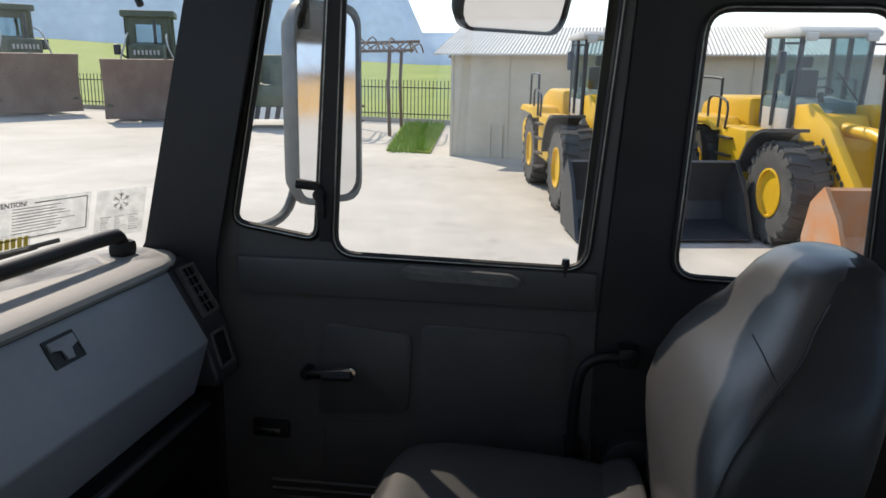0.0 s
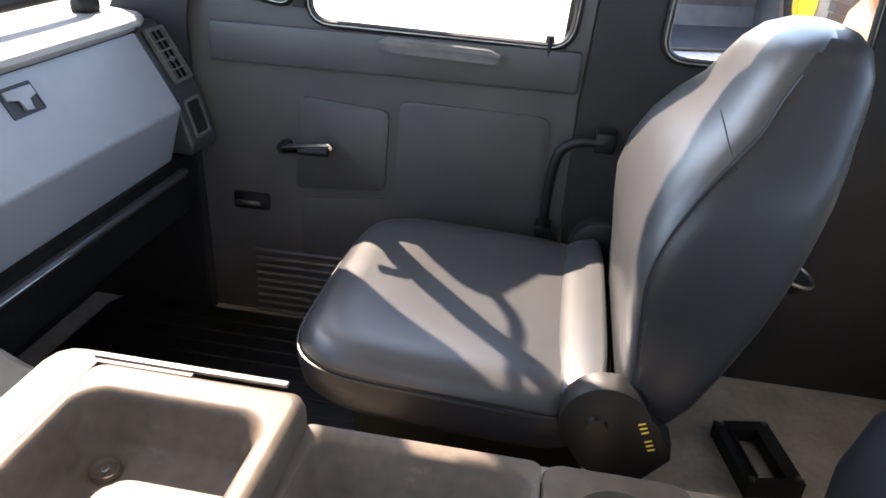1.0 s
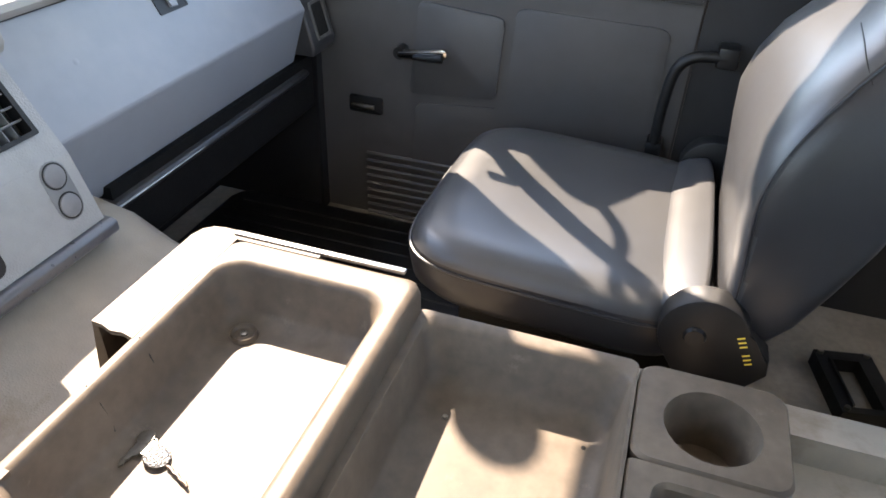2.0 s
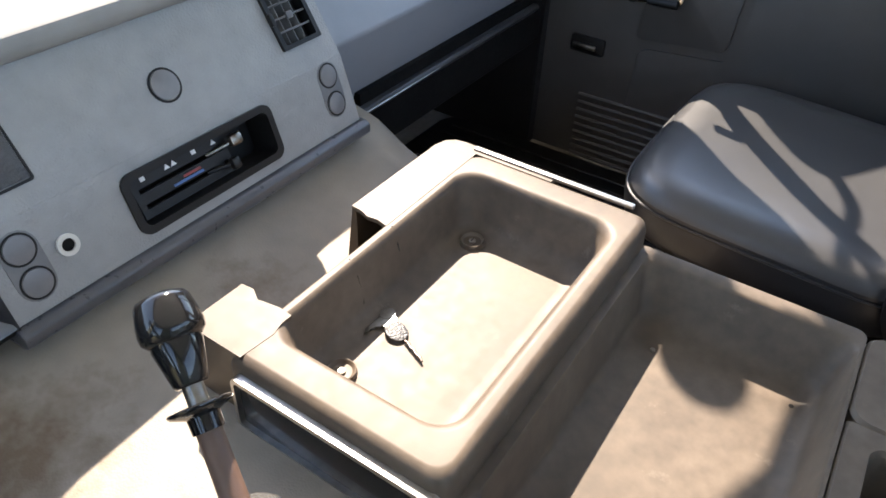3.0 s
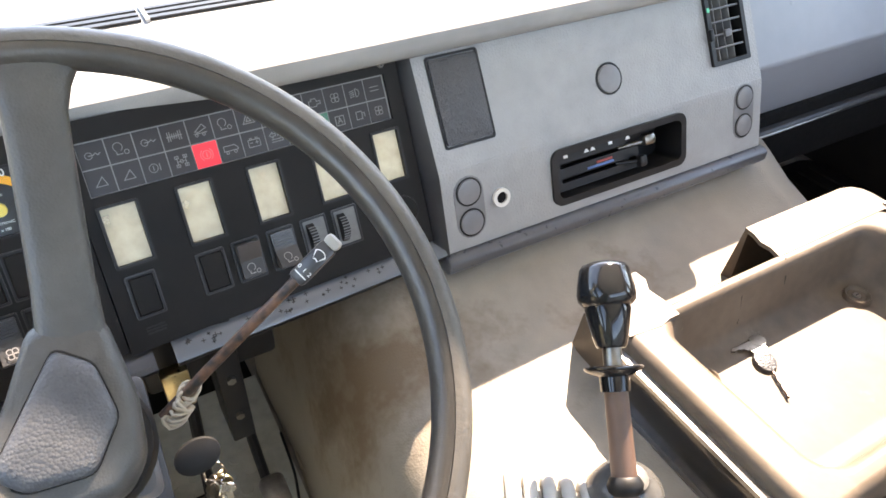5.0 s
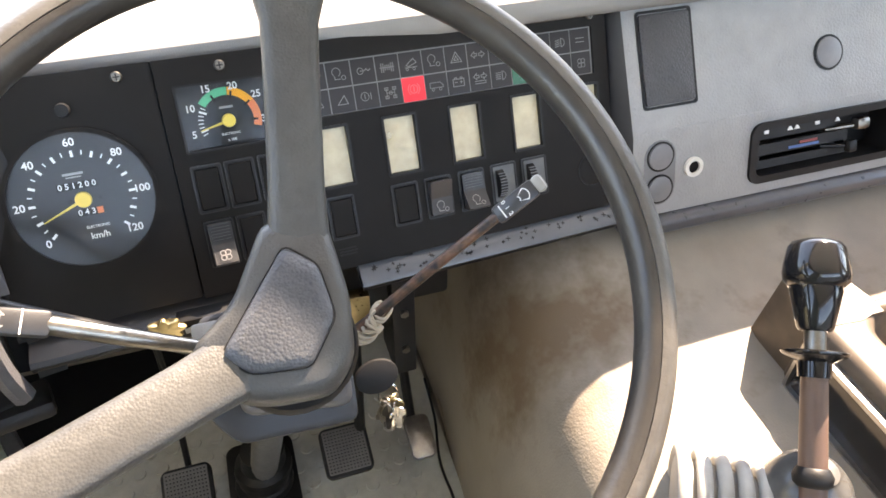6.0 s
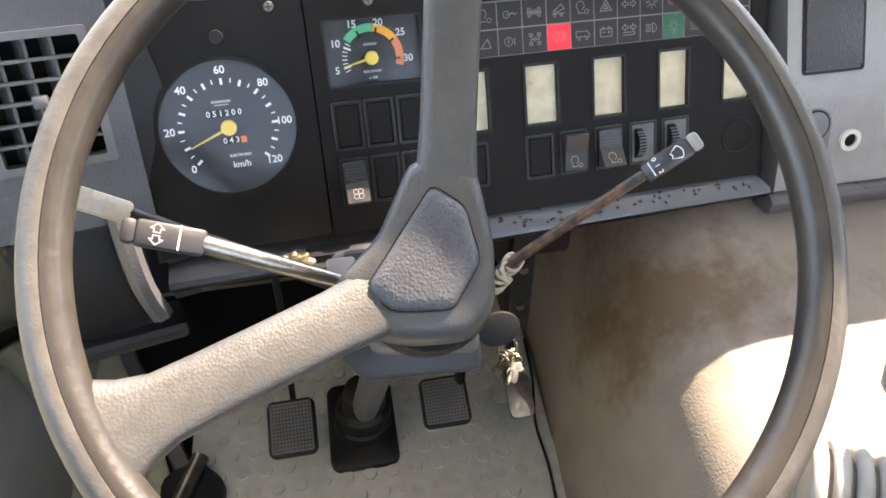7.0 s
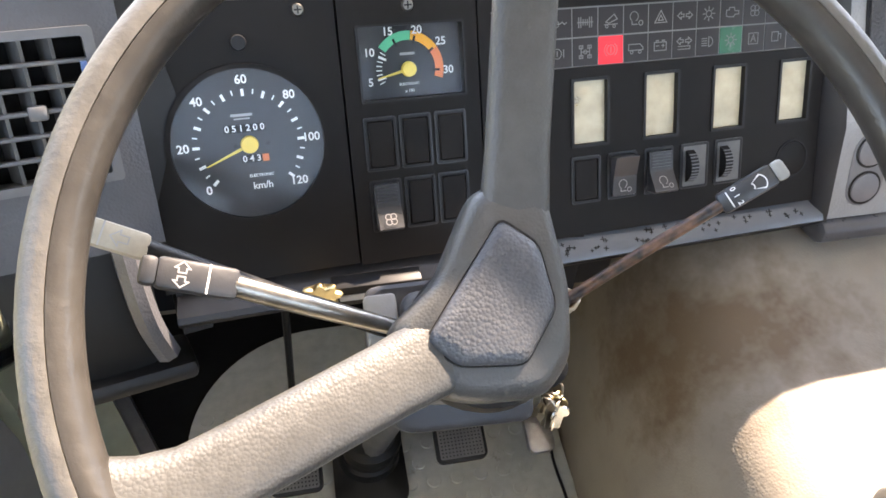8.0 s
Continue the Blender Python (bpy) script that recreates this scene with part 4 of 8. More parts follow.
for v, rr in ((5, 0.0325), (10, 0.0340), (15, 0.0350), (20, 0.0345), (25, 0.0345), (30, 0.0335)):
    x, y = polar(TC, TR_, t_angle(v), rr)
    dial_text(str(v), max(0.0205, min(0.0945, x)), max(0.126, min(0.1725, y)), 0.0088, white_m, tach, -0.0078)
dial_text("ELECTRONIC", TC, TR_ - 0.0115, 0.0028, white_m, tach, -0.0078)
dial_text("x 100", TC, TR_ - 0.017, 0.0034, white_m, tach, -0.0078)
bm = B()
box(bm, (TC - 0.006, TR_ + 0.011, -0.0084), (TC + 0.006, TR_ + 0.013, -0.008), IPM)
part("maker_mark", bm, grey_print, tach)
needle(TC, TR_, t_angle(5.3), 0.0262, 0.0062, tach, -0.006)
bm = B()
box(bm, (0.0158, 0.1218, -0.0012), (0.0988, 0.1762, -0.0006), IPM)
o = part("cover_glass", bm, lens_m, tach, "clear dial glass")
o.visible_shadow = False

# telltales: thirteen columns, two rows
bm = B()
box(bm, (0.1243, 0.1330, -0.0095), (0.4424, 0.1820, -0.0032), IPM)
tell = part("telltale_block", bm, pale_print, inst, "block of small dark warning tiles")


def stroke(bm, T, *pts, w=0.00075):
    """A thin printed line through points given in millimetres."""
    for (x0, y0), (x1, y1) in zip(pts, pts[1:]):
        d = math.hypot(x1 - x0, y1 - y0) / 1000
        R = T @ Matrix.Translation((x0 / 1000, y0 / 1000, 0)) @ pose(0, 0, 0, 0, 0, math.degrees(math.atan2(y1 - y0, x1 - x0)))
        box(bm, (-w / 2, -w / 2, 0), (d + w / 2, w / 2, 0.0002), R)


def ringlet(bm, T, x, y, r, a0=0, a1=360):
    stroke(bm, T, *[(x + r * math.cos(radians(a0 + (a1 - a0) * k / 12)), y + r * math.sin(radians(a0 + (a1 - a0) * k / 12))) for k in range(13)], w=0.0006)


def frame_box(bm, T, x0, y0, x1, y1):
    stroke(bm, T, (x0, y0), (x1, y0), (x1, y1), (x0, y1), (x0, y0))


def icon(bm, T, name):
    if name == "oil":
        ringlet(bm, T, -3, 0, 3)
        stroke(bm, T, (-3, 0), (1, 0), (3, 1.5), (5, -0.5), (7, 1))
    elif name == "axle":
        for x in (-6, -4, 4, 6):
            stroke(bm, T, (x, -4), (x, 4))
        for x in (-2, 0, 2):
            stroke(bm, T, (x, -2.2), (x, 2.2))
        stroke(bm, T, (-7, 0), (7, 0))
    elif name == "tipper":
        stroke(bm, T, (-6, -3), (6, -3))
        stroke(bm, T, (-5, -1), (3, 5), (6, 1), (-2, -2), (-5, -1))
        ringlet(bm, T, -4, -4.6, 1.2)
        ringlet(bm, T, 3, -4.6, 1.2)
    elif name == "bulb":
        ringlet(bm, T, -2, 2, 4, -60, 230)
        stroke(bm, T, (-4, -2), (-4, -4.5), (1, -4.5))
        ringlet(bm, T, 4.5, -3.5, 2)
    elif name == "hazard":
        stroke(bm, T, (-6, -4.5), (6, -4.5), (0, 5.5), (-6, -4.5))
        stroke(bm, T, (-2.4, -2.6), (2.4, -2.6), (0, 1.5), (-2.4, -2.6))
    elif name in ("arrows", "trailer_arrows"):
        y = 2.5 if name == "trailer_arrows" else 0
        for sg in (-1, 1):
            stroke(bm, T, (sg * 1.2, y + 1.2), (sg * 4, y + 1.2), (sg * 4, y + 3), (sg * 7.5, y), (sg * 4, y - 3), (sg * 4, y - 1.2), (sg * 1.2, y - 1.2), (sg * 1.2, y + 1.2))
        if y:
            stroke(bm, T, (-6, -2), (6, -2), (6, -4.5), (-6, -4.5))
    elif name == "lamp":
        ringlet(bm, T, 0, 0, 2.8)
        for k in range(8):
            c, d = math.cos(k * math.pi / 4), math.sin(k * math.pi / 4)
            stroke(bm, T, (4 * c, 4 * d), (6 * c, 6 * d))
    elif name == "engine":
        stroke(bm, T, (-6, -3), (-6, 2), (-3, 2), (-3, 4), (2, 4), (3, 1), (7, 1), (7, -2), (3, -2), (2, -4), (-3, -4), (-6, -3))
    elif name == "fan":
        for k in range(4):
            ringlet(bm, T, 3 * math.cos(radians(45 + 90 * k)), 3 * math.sin(radians(45 + 90 * k)), 2.4)
    elif name in ("fog", "headlamp"):
        ringlet(bm, T, 1, 0, 4.2, -90, 90)
        stroke(bm, T, (1, 4.2), (1, -4.2))
        for y in (-3, -1, 1, 3):
            stroke(bm, T, (-6, y - (1 if name == "fog" else 0)), (-1, y))
    elif name == "bars":
        stroke(bm, T, (-5, 2), (5, 2))
        stroke(bm, T, (-5, -2), (5, -2))
    elif name == "pointer":
        stroke(bm, T, (-5, -4), (5, -4), (2, 4), (-5, -4))
    elif name == "info":
        ringlet(bm, T, -2, 0, 4)
        stroke(bm, T, (-2, -2), (-2, 2))
        stroke(bm, T, (4, -3), (4, 3))
    elif name == "diff":
        for x in (-4, 4):
            for y in (-4, 4):
                frame_box(bm, T, x - 1.6, y - 1.2, x + 1.6, y + 1.2)
        stroke(bm, T, (-4, 0), (4, 0))
        stroke(bm, T, (-4, -4), (-4, 4))
        stroke(bm, T, (4, -4), (4, 4))
        ringlet(bm, T, 0, 0, 1.6)
    elif name == "brake":
        ringlet(bm, T, 0, 0, 4)
        ringlet(bm, T, 0, 0, 6, -50, 50)
        ringlet(bm, T, 0, 0, 6, 130, 230)
        stroke(bm, T, (0, -2), (0, 2.2))
    elif name == "trailer":
        stroke(bm, T, (-7, -2), (-7, 3), (4, 3), (7, 0), (7, -2), (-7, -2))
        ringlet(bm, T, -4, -3.6, 1.3)
        ringlet(bm, T, 4, -3.6, 1.3)
    elif name == "battery":
        frame_box(bm, T, -6, -4, 6, 3)
        stroke(bm, T, (-4, 3), (-4, 4.6), (-2, 4.6), (-2, 3))
        stroke(bm, T, (4, 3), (4, 4.6), (2, 4.6), (2, 3))
        stroke(bm, T, (-4, 0), (-1.6, 0))
        stroke(bm, T, (1.6, 0), (4, 0))
        stroke(bm, T, (2.8, -1.2), (2.8, 1.2))
    elif name == "bell":
        frame_box(bm, T, -5, -5, 5, 4.5)
        stroke(bm, T, (-2.5, -3), (0, 3), (2.5, -3))
        stroke(bm, T, (-1.4, -0.8), (1.4, -0.8))
    else:
        stroke(bm, T, (-4, 4), (-4, -4), (3, -4), (3, 4), (-4, 4))
        stroke(bm, T, (3, 2), (6, 2), (6, -2))


ICON_ROWS = (("pointer", "pointer", "info", "diff", "brake", "trailer", "battery", "trailer_arrows", "headlamp", "lamp", "bell", "mug", "fan"),
             ("oil", "bulb", "oil", "axle", "tipper", "bulb", "hazard", "arrows", "lamp", "engine", "fan", "fog", "bars"))
for row in range(2):
    for k in range(13):
        x0 = 0.1253 + k * 0.0243
        y0 = 0.1339 + row * 0.0240
        lit = lit_red if (k, row) == (4, 0) else green_m if (k, row) == (9, 0) else tile_m
        bm = B()
        box(bm, (x0, y0, -0.0088), (x0 + 0.0232, y0 + 0.0228, -0.0028), IPM)
        t_ = part("telltale", bm, lit, tell, {lit_red: "glowing red brake warning tile", green_m: "green tile"}.get(lit, ""))
        bm = B()
        icon(bm, IPM @ Matrix.Translation((x0 + 0.0116, y0 + 0.0114, -0.0027)), ICON_ROWS[row][k])
        tagged(part("pictogram", bm, pale_print, t_, smooth=0), kind="stuff")

# small upright gauges: a cream reflection is painted into the windows
for i, (s0, s1, r0, r1) in enumerate(GA):
    cream = True
    bm = B()
    band(bm, rrect(s0 - 0.002, s1 + 0.002, r0 - 0.002, r1 + 0.002, 0.0015), rrect(s0 + 0.0006, s1 - 0.0006, r0 + 0.0006, r1 - 0.0006, 0.001), -0.009, 0.0012, IPM)
    g = part("gauge", bm, black_m, inst, "small upright gauge with a cream reflection painted in its window" if cream else "small upright gauge")
    bm = B()
    box(bm, (s0, r0, -0.0098), (s1, r1, -0.0088), IPM)
    part("dial", bm, reflect_dial if cream else dial_m, g)
    for q, rr in enumerate((0.012, 0.021, 0.030, 0.040, 0.048)):
        bm = B()
        T = IPM @ Matrix.Translation((s1 - 0.0165, r0 + rr, 0)) @ pose(0, 0, 0, 0, 0, (q - 2) * 14)
        box(bm, (-0.0035, -0.0008, -0.0086), (0.0035, 0.0008, -0.0084), T)
        part("tick", bm, white_m, g)
    for words, rr in {1: (("12", 0.048), ("6", 0.030), ("0", 0.013)), 3: (("4/4", 0.048), ("1/2", 0.030), ("0", 0.013))}.get(i, ()):
        dial_text(words, s1 - 0.0075, r0 + rr, 0.0085 if len(words) < 3 else 0.006, white_m, g, -0.0083)
    bm = B()
    plate(bm, [(s0 + 0.003, r0 + 0.032), (s0 + 0.0035, r0 + 0.0335), (s1 - 0.013, r0 + 0.0385), (s1 - 0.013, r0 + 0.0375)], -0.0083, -0.0079, IPM)
    part("needle", bm, needle_m, g, "yellow needle")
    bm = B()
    plate(bm, circle(s0 + 0.016, r0 + 0.0460, 0.0035, 10), -0.0084, -0.0081, IPM)
    part("lamp", bm, scale_orange, g)
    bm = B()
    box(bm, (s0 + 0.0008, r0 + 0.0008, -0.0045), (s1 - 0.0008, r1 - 0.0008, -0.0040), IPM)
    o = part("cover_glass", bm, reflect_glass if cream else lens_m, g, "clear window with a painted cream reflection" if cream else "clear window")
    o.visible_shadow = False


rim_print = mat("worn_switch_rim", (0.017, 0.016, 0.015), (0.012, 0.011, 0.0105), 0.35, bump=0.02)


def rocker(s0, s1, r0, r1, style):
    bm = B()
    band(bm, rrect(s0 - 0.0012, s1 + 0.0012, r0 - 0.0012, r1 + 0.0012, 0.0015), rrect(s0 + 0.0004, s1 - 0.0004, r0 + 0.0004, r1 - 0.0004, 0.001), -0.002, 0.0012, IPM)
    bm2 = B()
    band(bm2, rrect(s0 - 0.0022, s1 + 0.0022, r0 - 0.0022, r1 + 0.0022, 0.002), rrect(s0 - 0.0011, s1 + 0.0011, r0 - 0.0011, r1 + 0.0011, 0.0015), -0.001, 0.0009, IPM)
    part("edge_rim", bm2, rim_print, inst)
    sw = part("switch", bm, black_m, inst, {"blank": "black blanking cap", "rocker": "black rocker switch", "wheel": "thumb wheel dimmer"}[style[0]])
    if style[0] == "blank":
        bm = B()
        rbox(bm, (s0 + 0.001, r0 + 0.001, -0.002), (s1 - 0.001, r1 - 0.001, 0.0016), 0.001, IPM, 1)
        part("cap", bm, panel_black, sw)
    elif style[0] == "rocker":
        up = style[1]
        h0, h1 = (0.0140, 0.0045) if style[3] else (0.0165, 0.0045) if up else (0.0050, 0.0120)
        mid_ = (r0 + r1) / 2
        bm = B()
        loft(bm, [[IPM @ Vector((x, y, z)) for y, z in ((r0 + 0.0008, -0.002), (r0 + 0.0008, h0 * 0.85), (r0 + 0.0022, h0), (mid_, 0.005), (r1 - 0.0008, h1), (r1 - 0.0008, -0.002))] for x in (s0 + 0.0008, s1 - 0.0008)])
        bmesh.ops.bevel(bm, geom=list(bm.edges), offset=0.0008, segments=1, affect="EDGES")
        part("rocker", bm, switch_m, sw)
        for q in range(6):
            y = (mid_ + 0.003 + q * 0.0028)
            z = 0.005 + (h1 - 0.005) * (y - mid_) / (r1 - mid_)
            bm = B()
            box(bm, (s0 + 0.003, y, z - 0.001), (s1 - 0.003, y + 0.0013, z + 0.0012), IPM)
            part("ridge", bm, switch_m, sw) if style[2] else bm.free()
        bm = B()
        T = IPM @ Matrix.Translation(((s0 + s1) / 2, r0 + 0.010, 0)) @ pose(0, 0, h0 - (h0 - 0.005) * 0.35, math.degrees(math.atan2(0.005 - h0, mid_ - r0)), 0, 0)
        icon(bm, T @ Matrix.Translation((0, 0, 0.0004)), "fan" if style[3] else "bulb")
        tagged(part("pictogram", bm, grey_print, sw, smooth=0), kind="stuff")
    else:
        bm = B()
        box(bm, (s0 + 0.0005, r0 + 0.0005, -0.001), (s1 - 0.0005, r1 - 0.0005, 0.0008), IPM)
        part("slot_plate", bm, stalk_grey, sw, "scuffed grey plate")
        bm = B()
        cyl(bm, (s0 + 0.0035, (r0 + r1) / 2, -0.006), (s0 + 0.0115, (r0 + r1) / 2, -0.006), 0.0165, None, 24, IPM)
        wheel_ = part("thumb_wheel", bm, black_m, sw)
        for q in range(-4, 5):
            a = q * 11
            y, z = (r0 + r1) / 2 + 0.0166 * math.sin(radians(a)), -0.006 + 0.0166 * math.cos(radians(a))
            bm = B()
            box(bm, (s0 + 0.0035, y - 0.0005, z - 0.0008), (s0 + 0.0115, y + 0.0005, z + 0.0006), IPM)
            part("tooth", bm, vent_bar, wheel_)


R2, R1 = (0.0165, 0.0555), (0.0672, 0.1062)
rocker(0.0155, 0.0377, *R2, ("rocker", True, True, True))
rocker(0.0446, 0.0668, *R2, ("blank",))
rocker(0.0737, 0.0962, *R2, ("blank",))
for s in (0.0150, 0.0440, 0.0738):
    rocker(s, s + 0.0225, *R1, ("blank",))
rocker(0.1300, 0.1535, 0.0160, 0.0543, ("blank",))
rocker(0.1962, 0.2205, 0.0160, 0.0543, ("blank",))
rocker(0.2322, 0.2570, 0.0160, 0.0543, ("rocker", False, False, False))
rocker(0.2695, 0.2948, 0.0160, 0.0543, ("rocker", True, True, False))
rocker(0.3072, 0.3328, 0.0160, 0.0543, ("wheel",))
rocker(0.3440, 0.3700, 0.0160, 0.0543, ("wheel",))
bm = B()
band(bm, circle(0.4307, 0.0290, 0.0185), circle(0.4307, 0.0290, 0.0170), -0.001, 0.0010, IPM)
part("plug_ring", bm, black_m, inst)
bm = B()
plate(bm, circle(0.4307, 0.029, 0.0166), -0.001, 0.0012, IPM, 0.0005)
part("plug", bm, panel_black, inst)
bm = B()
for q in range(3):
    box(bm, (0.1325, -0.003 + q * 0.003, 0.0), (0.1500 + 0.001 * (q % 2), -0.0013 + q * 0.003, 0.0003), IPM)
part("moulded_mark", bm, black_m, inst)
# housing round the plates
bm = B()
box(bm, (-0.156, -0.016, -0.06), (0.4640, 0.2015, -0.012), IPM)
part("housing", bm, black_m, inst)
bm = B()
near = [Vector((-0.0025, 0.606, 0.452)), Vector((-0.0025, 0.6395, 0.553)), Vector((-0.0025, 0.7185, 0.680))]
far = [IPM @ Vector((0.4612, r, -0.004)) for r in (-0.024, 0.085, 0.2025)]
loft(bm, [[f, n, n + Vector((0, 0.05, 0)), f + Vector((0, 0.05, 0))] for f, n in zip(far, near)])
part("side_cheek", bm, shroud_m, inst, "dark blue grey cheek beside the panel")
# shelf under the instruments
shelf = thing("instrument_shelf", "worn dark shelf lip under the instruments", "dashboard trim")
for x0, x1, yo, m_lip, f in ((-0.325, -0.004, 0.0, shelf_m, 0.58), (-0.62, -0.343, -0.004, shroud_m, 0.5)):
    bm = B()
    rings = []
    for k in range(13):
        x = x0 + (x1 - x0) * k / 12
        y, z = 0.5832 + 0.108 * (x + 0.473) + yo, 0.516 - 0.058 * (x + 0.473)
        rings.append([(x, y + 0.02, z - 0.010), (x, y - 0.010 * f, z - 0.016), (x, y - 0.034 * f, z - 0.030 * f - 0.005), (x, y - 0.040 * f, z - 0.040 * f - 0.005), (x, y - 0.034 * f, z - 0.050 * f - 0.005), (x, y + 0.02, z - 0.046 * f - 0.005)])
    loft(bm, rings)
    part("shelf_lip", bm, m_lip, shelf)
    # black strip paints the shade on the lip's down-facing edge
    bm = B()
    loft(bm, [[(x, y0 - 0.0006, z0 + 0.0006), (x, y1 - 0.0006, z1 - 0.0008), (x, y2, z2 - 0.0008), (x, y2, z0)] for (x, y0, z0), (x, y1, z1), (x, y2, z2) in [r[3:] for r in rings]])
    part("lip_shade", bm, black_m, shelf, "black strip painting the shade under the lip")
random.seed(8)
for k in range(44):
    x = random.uniform(-0.315, -0.02)
    y, z = 0.5832 + 0.108 * (x + 0.473), 0.516 - 0.058 * (x + 0.473)
    f = random.random()
    T = Matrix.Translation((x, y - 0.0065 - 0.0125 * f, z - 0.0160 - 0.0058 * f)) @ pose(0, 0, 0, 25, 0, random.uniform(-20, 20))
    bm = B()
    a_ = random.uniform(0.0016, 0.0028)
    box(bm, (-a_, -0.0004, -0.0002), (a_, 0.0004, 0.0004), T)
    box(bm, (-0.0004, -a_, -0.0002), (0.0004, a_, 0.0004), T)
    part("scratch_cross", bm, black_m, shelf)
# left vent column
LVM = axes((-0.660, 0.600, 0.665), (1, 0.30, -0.12), (0, 0.42, 1))
bm = B()
holed(bm, LVM, -0.085, 0.045, -0.105, 0.075, [(-0.0555, 0.0255, -0.0495, 0.0495)], 0.03, 0.05)
side = part("side_column", bm, column_m, dash, "dark grey column beside the driver")
vent(LVM, -0.058, 0.028, -0.052, 0.052, 6, 4, dash, vent_bar)
bm = B()
box(bm, (0.0165, 0.022, 0.001), (0.0205, 0.030, 0.0065), LVM)
part("mark", bm, blue_m, dash, "pale blue mark")
bm = B()
plate(bm, [(0.045, -0.19), (0.068, -0.19), (0.074, 0.0), (0.060, 0.08), (0.045, 0.08)], -0.05, -0.014, LVM)
part("corner_filler", bm, black_m, dash)
bm = B()
plate(bm, roundpoly([(-0.06, -0.215), (0.030, -0.205), (0.030, -0.107), (-0.075, -0.107)], 0.01), -0.07, -0.012, LVM, 0.004)
part("column_pocket", bm, black_m, dash, "glossy black pocket")
bm = B()
tube(bm, smooth_path([LVM @ Vector(p) for p in ((0.016, -0.098, 0.0), (0.018, -0.14, 0.004), (0.022, -0.17, 0.002), (0.030, -0.198, -0.006))], 4), 0.010, 8)
part("column_edge", bm, column_m, dash, "worn grey edge")
bm = B()
rbox(bm, (-0.08, -0.225, -0.06), (0.05, -0.208, 0.0), 0.006, LVM)
part("column_foot", bm, black_m, dash)
# ---- steering wheel ----
WC, WN = Vector((-0.3912, 0.3913, 0.6696)), Vector((0.0279, -0.5821, 0.8126)).normalized()
W_E1 = (Vector((1, 0, 0)) - WN.x * WN).normalized()
WM = axes(WC, W_E1, WN.cross(W_E1))
wheel = thing("steering_wheel", "large two-spoke steering wheel, grey rubber worn shiny and dusty", "steering wheel")
RIM, RT = 0.2328, 0.0145


def rim_band(name, b0, b1, material, label, squash):
    """One of the two mouldings of the rim: an arc of its section from b0 to b1 degrees, closed through the core."""
    bm = B()
    rings = []
    for k in range(120):
        a = 2 * math.pi * k / 120
        d = Vector((math.cos(a), math.sin(a), 0))
        ring = [WM @ (d * RIM)]
        for q in range(13):
            b = radians(b0 + (b1 - b0) * q / 12)
            f = squash * (0.93 if q in (0, 12) else 0.985 if q in (1, 11) else 1.0)
            ring.append(WM @ (d * (RIM + RT * f * math.cos(b)) + Vector((0, 0, RT * 1.02 * f * math.sin(b)))))
        rings.append(ring)
    loft(bm, rings, False, True)
    return part(name, bm, material, wheel, label, smooth=60)


rim_band("rim", -95, 98, rim_m, "dusty worn outer rim", 1.0)
rim_band("inner_grip", 100, 263, grip_m, "dark shiny wrinkled inner grip", 0.965)


def spoke(stations):
    """Stations: middle, half width vector, thickness, in the wheel's frame."""
    bm = B()
    rings = []
    for mid_, half, th in stations:
        m_, h_ = Vector(mid_), Vector(half)
        up = Vector((0, 0, 1))
        ring = []
        for q in range(16):
            b = 2 * math.pi * q / 16
            cx = math.copysign(abs(math.cos(b)) ** 0.6, math.cos(b))
            sy = math.copysign(abs(math.sin(b)) ** 0.8, math.sin(b))
            ring.append(WM @ (m_ + h_ * cx + up * th * sy))
        rings.append(ring)
    loft(bm, rings)
    return part("spoke", bm, wheel_m, wheel, "grained rubber spoke", smooth=70)


def run(p0, p1, w0, w1, z0, z1):
    p0, p1 = Vector((*p0, z0)), Vector((*p1, z1))
    d = (p1 - p0).normalized()
    side = Vector((-d.y, d.x, 0)).normalized()
    out = []
    for t in (0, 0.12, 0.3, 0.5, 0.7, 0.82, 0.9, 0.96, 1.0):
        w = w0 + (w1 - w0) * t
        w *= 1 + 0.9 * max(0, (t - 0.78) / 0.22) ** 2
        w *= 1 + 0.25 * max(0, (0.2 - t) / 0.2)
        zz = z0 + (z1 - z0) * (t ** 1.15)
        m_ = p0.lerp(p1, t)
        out.append(((m_.x, m_.y, zz), side * w, 0.0105))
    return out


spoke(run((0.002, 0.020), (0.034, 0.228), 0.0195, 0.0195, -0.0555, -0.002))
spoke(run((-0.022, -0.018), (-0.212, -0.088), 0.0215, 0.0205, -0.0555, -0.002))
HUB = roundpoly([(-0.016, 0.066), (0.028, 0.060), (0.033, 0.0), (0.027, -0.042), (0.008, -0.062), (-0.032, -0.060), (-0.056, -0.052), (-0.080, -0.014), (-0.046, 0.014)], 0.010, 3)
bm = B()
def inset(o, f, c=(-0.015, -0.002)):
    return [(c[0] + (x - c[0]) * f, c[1] + (y - c[1]) * f) for x, y in o]


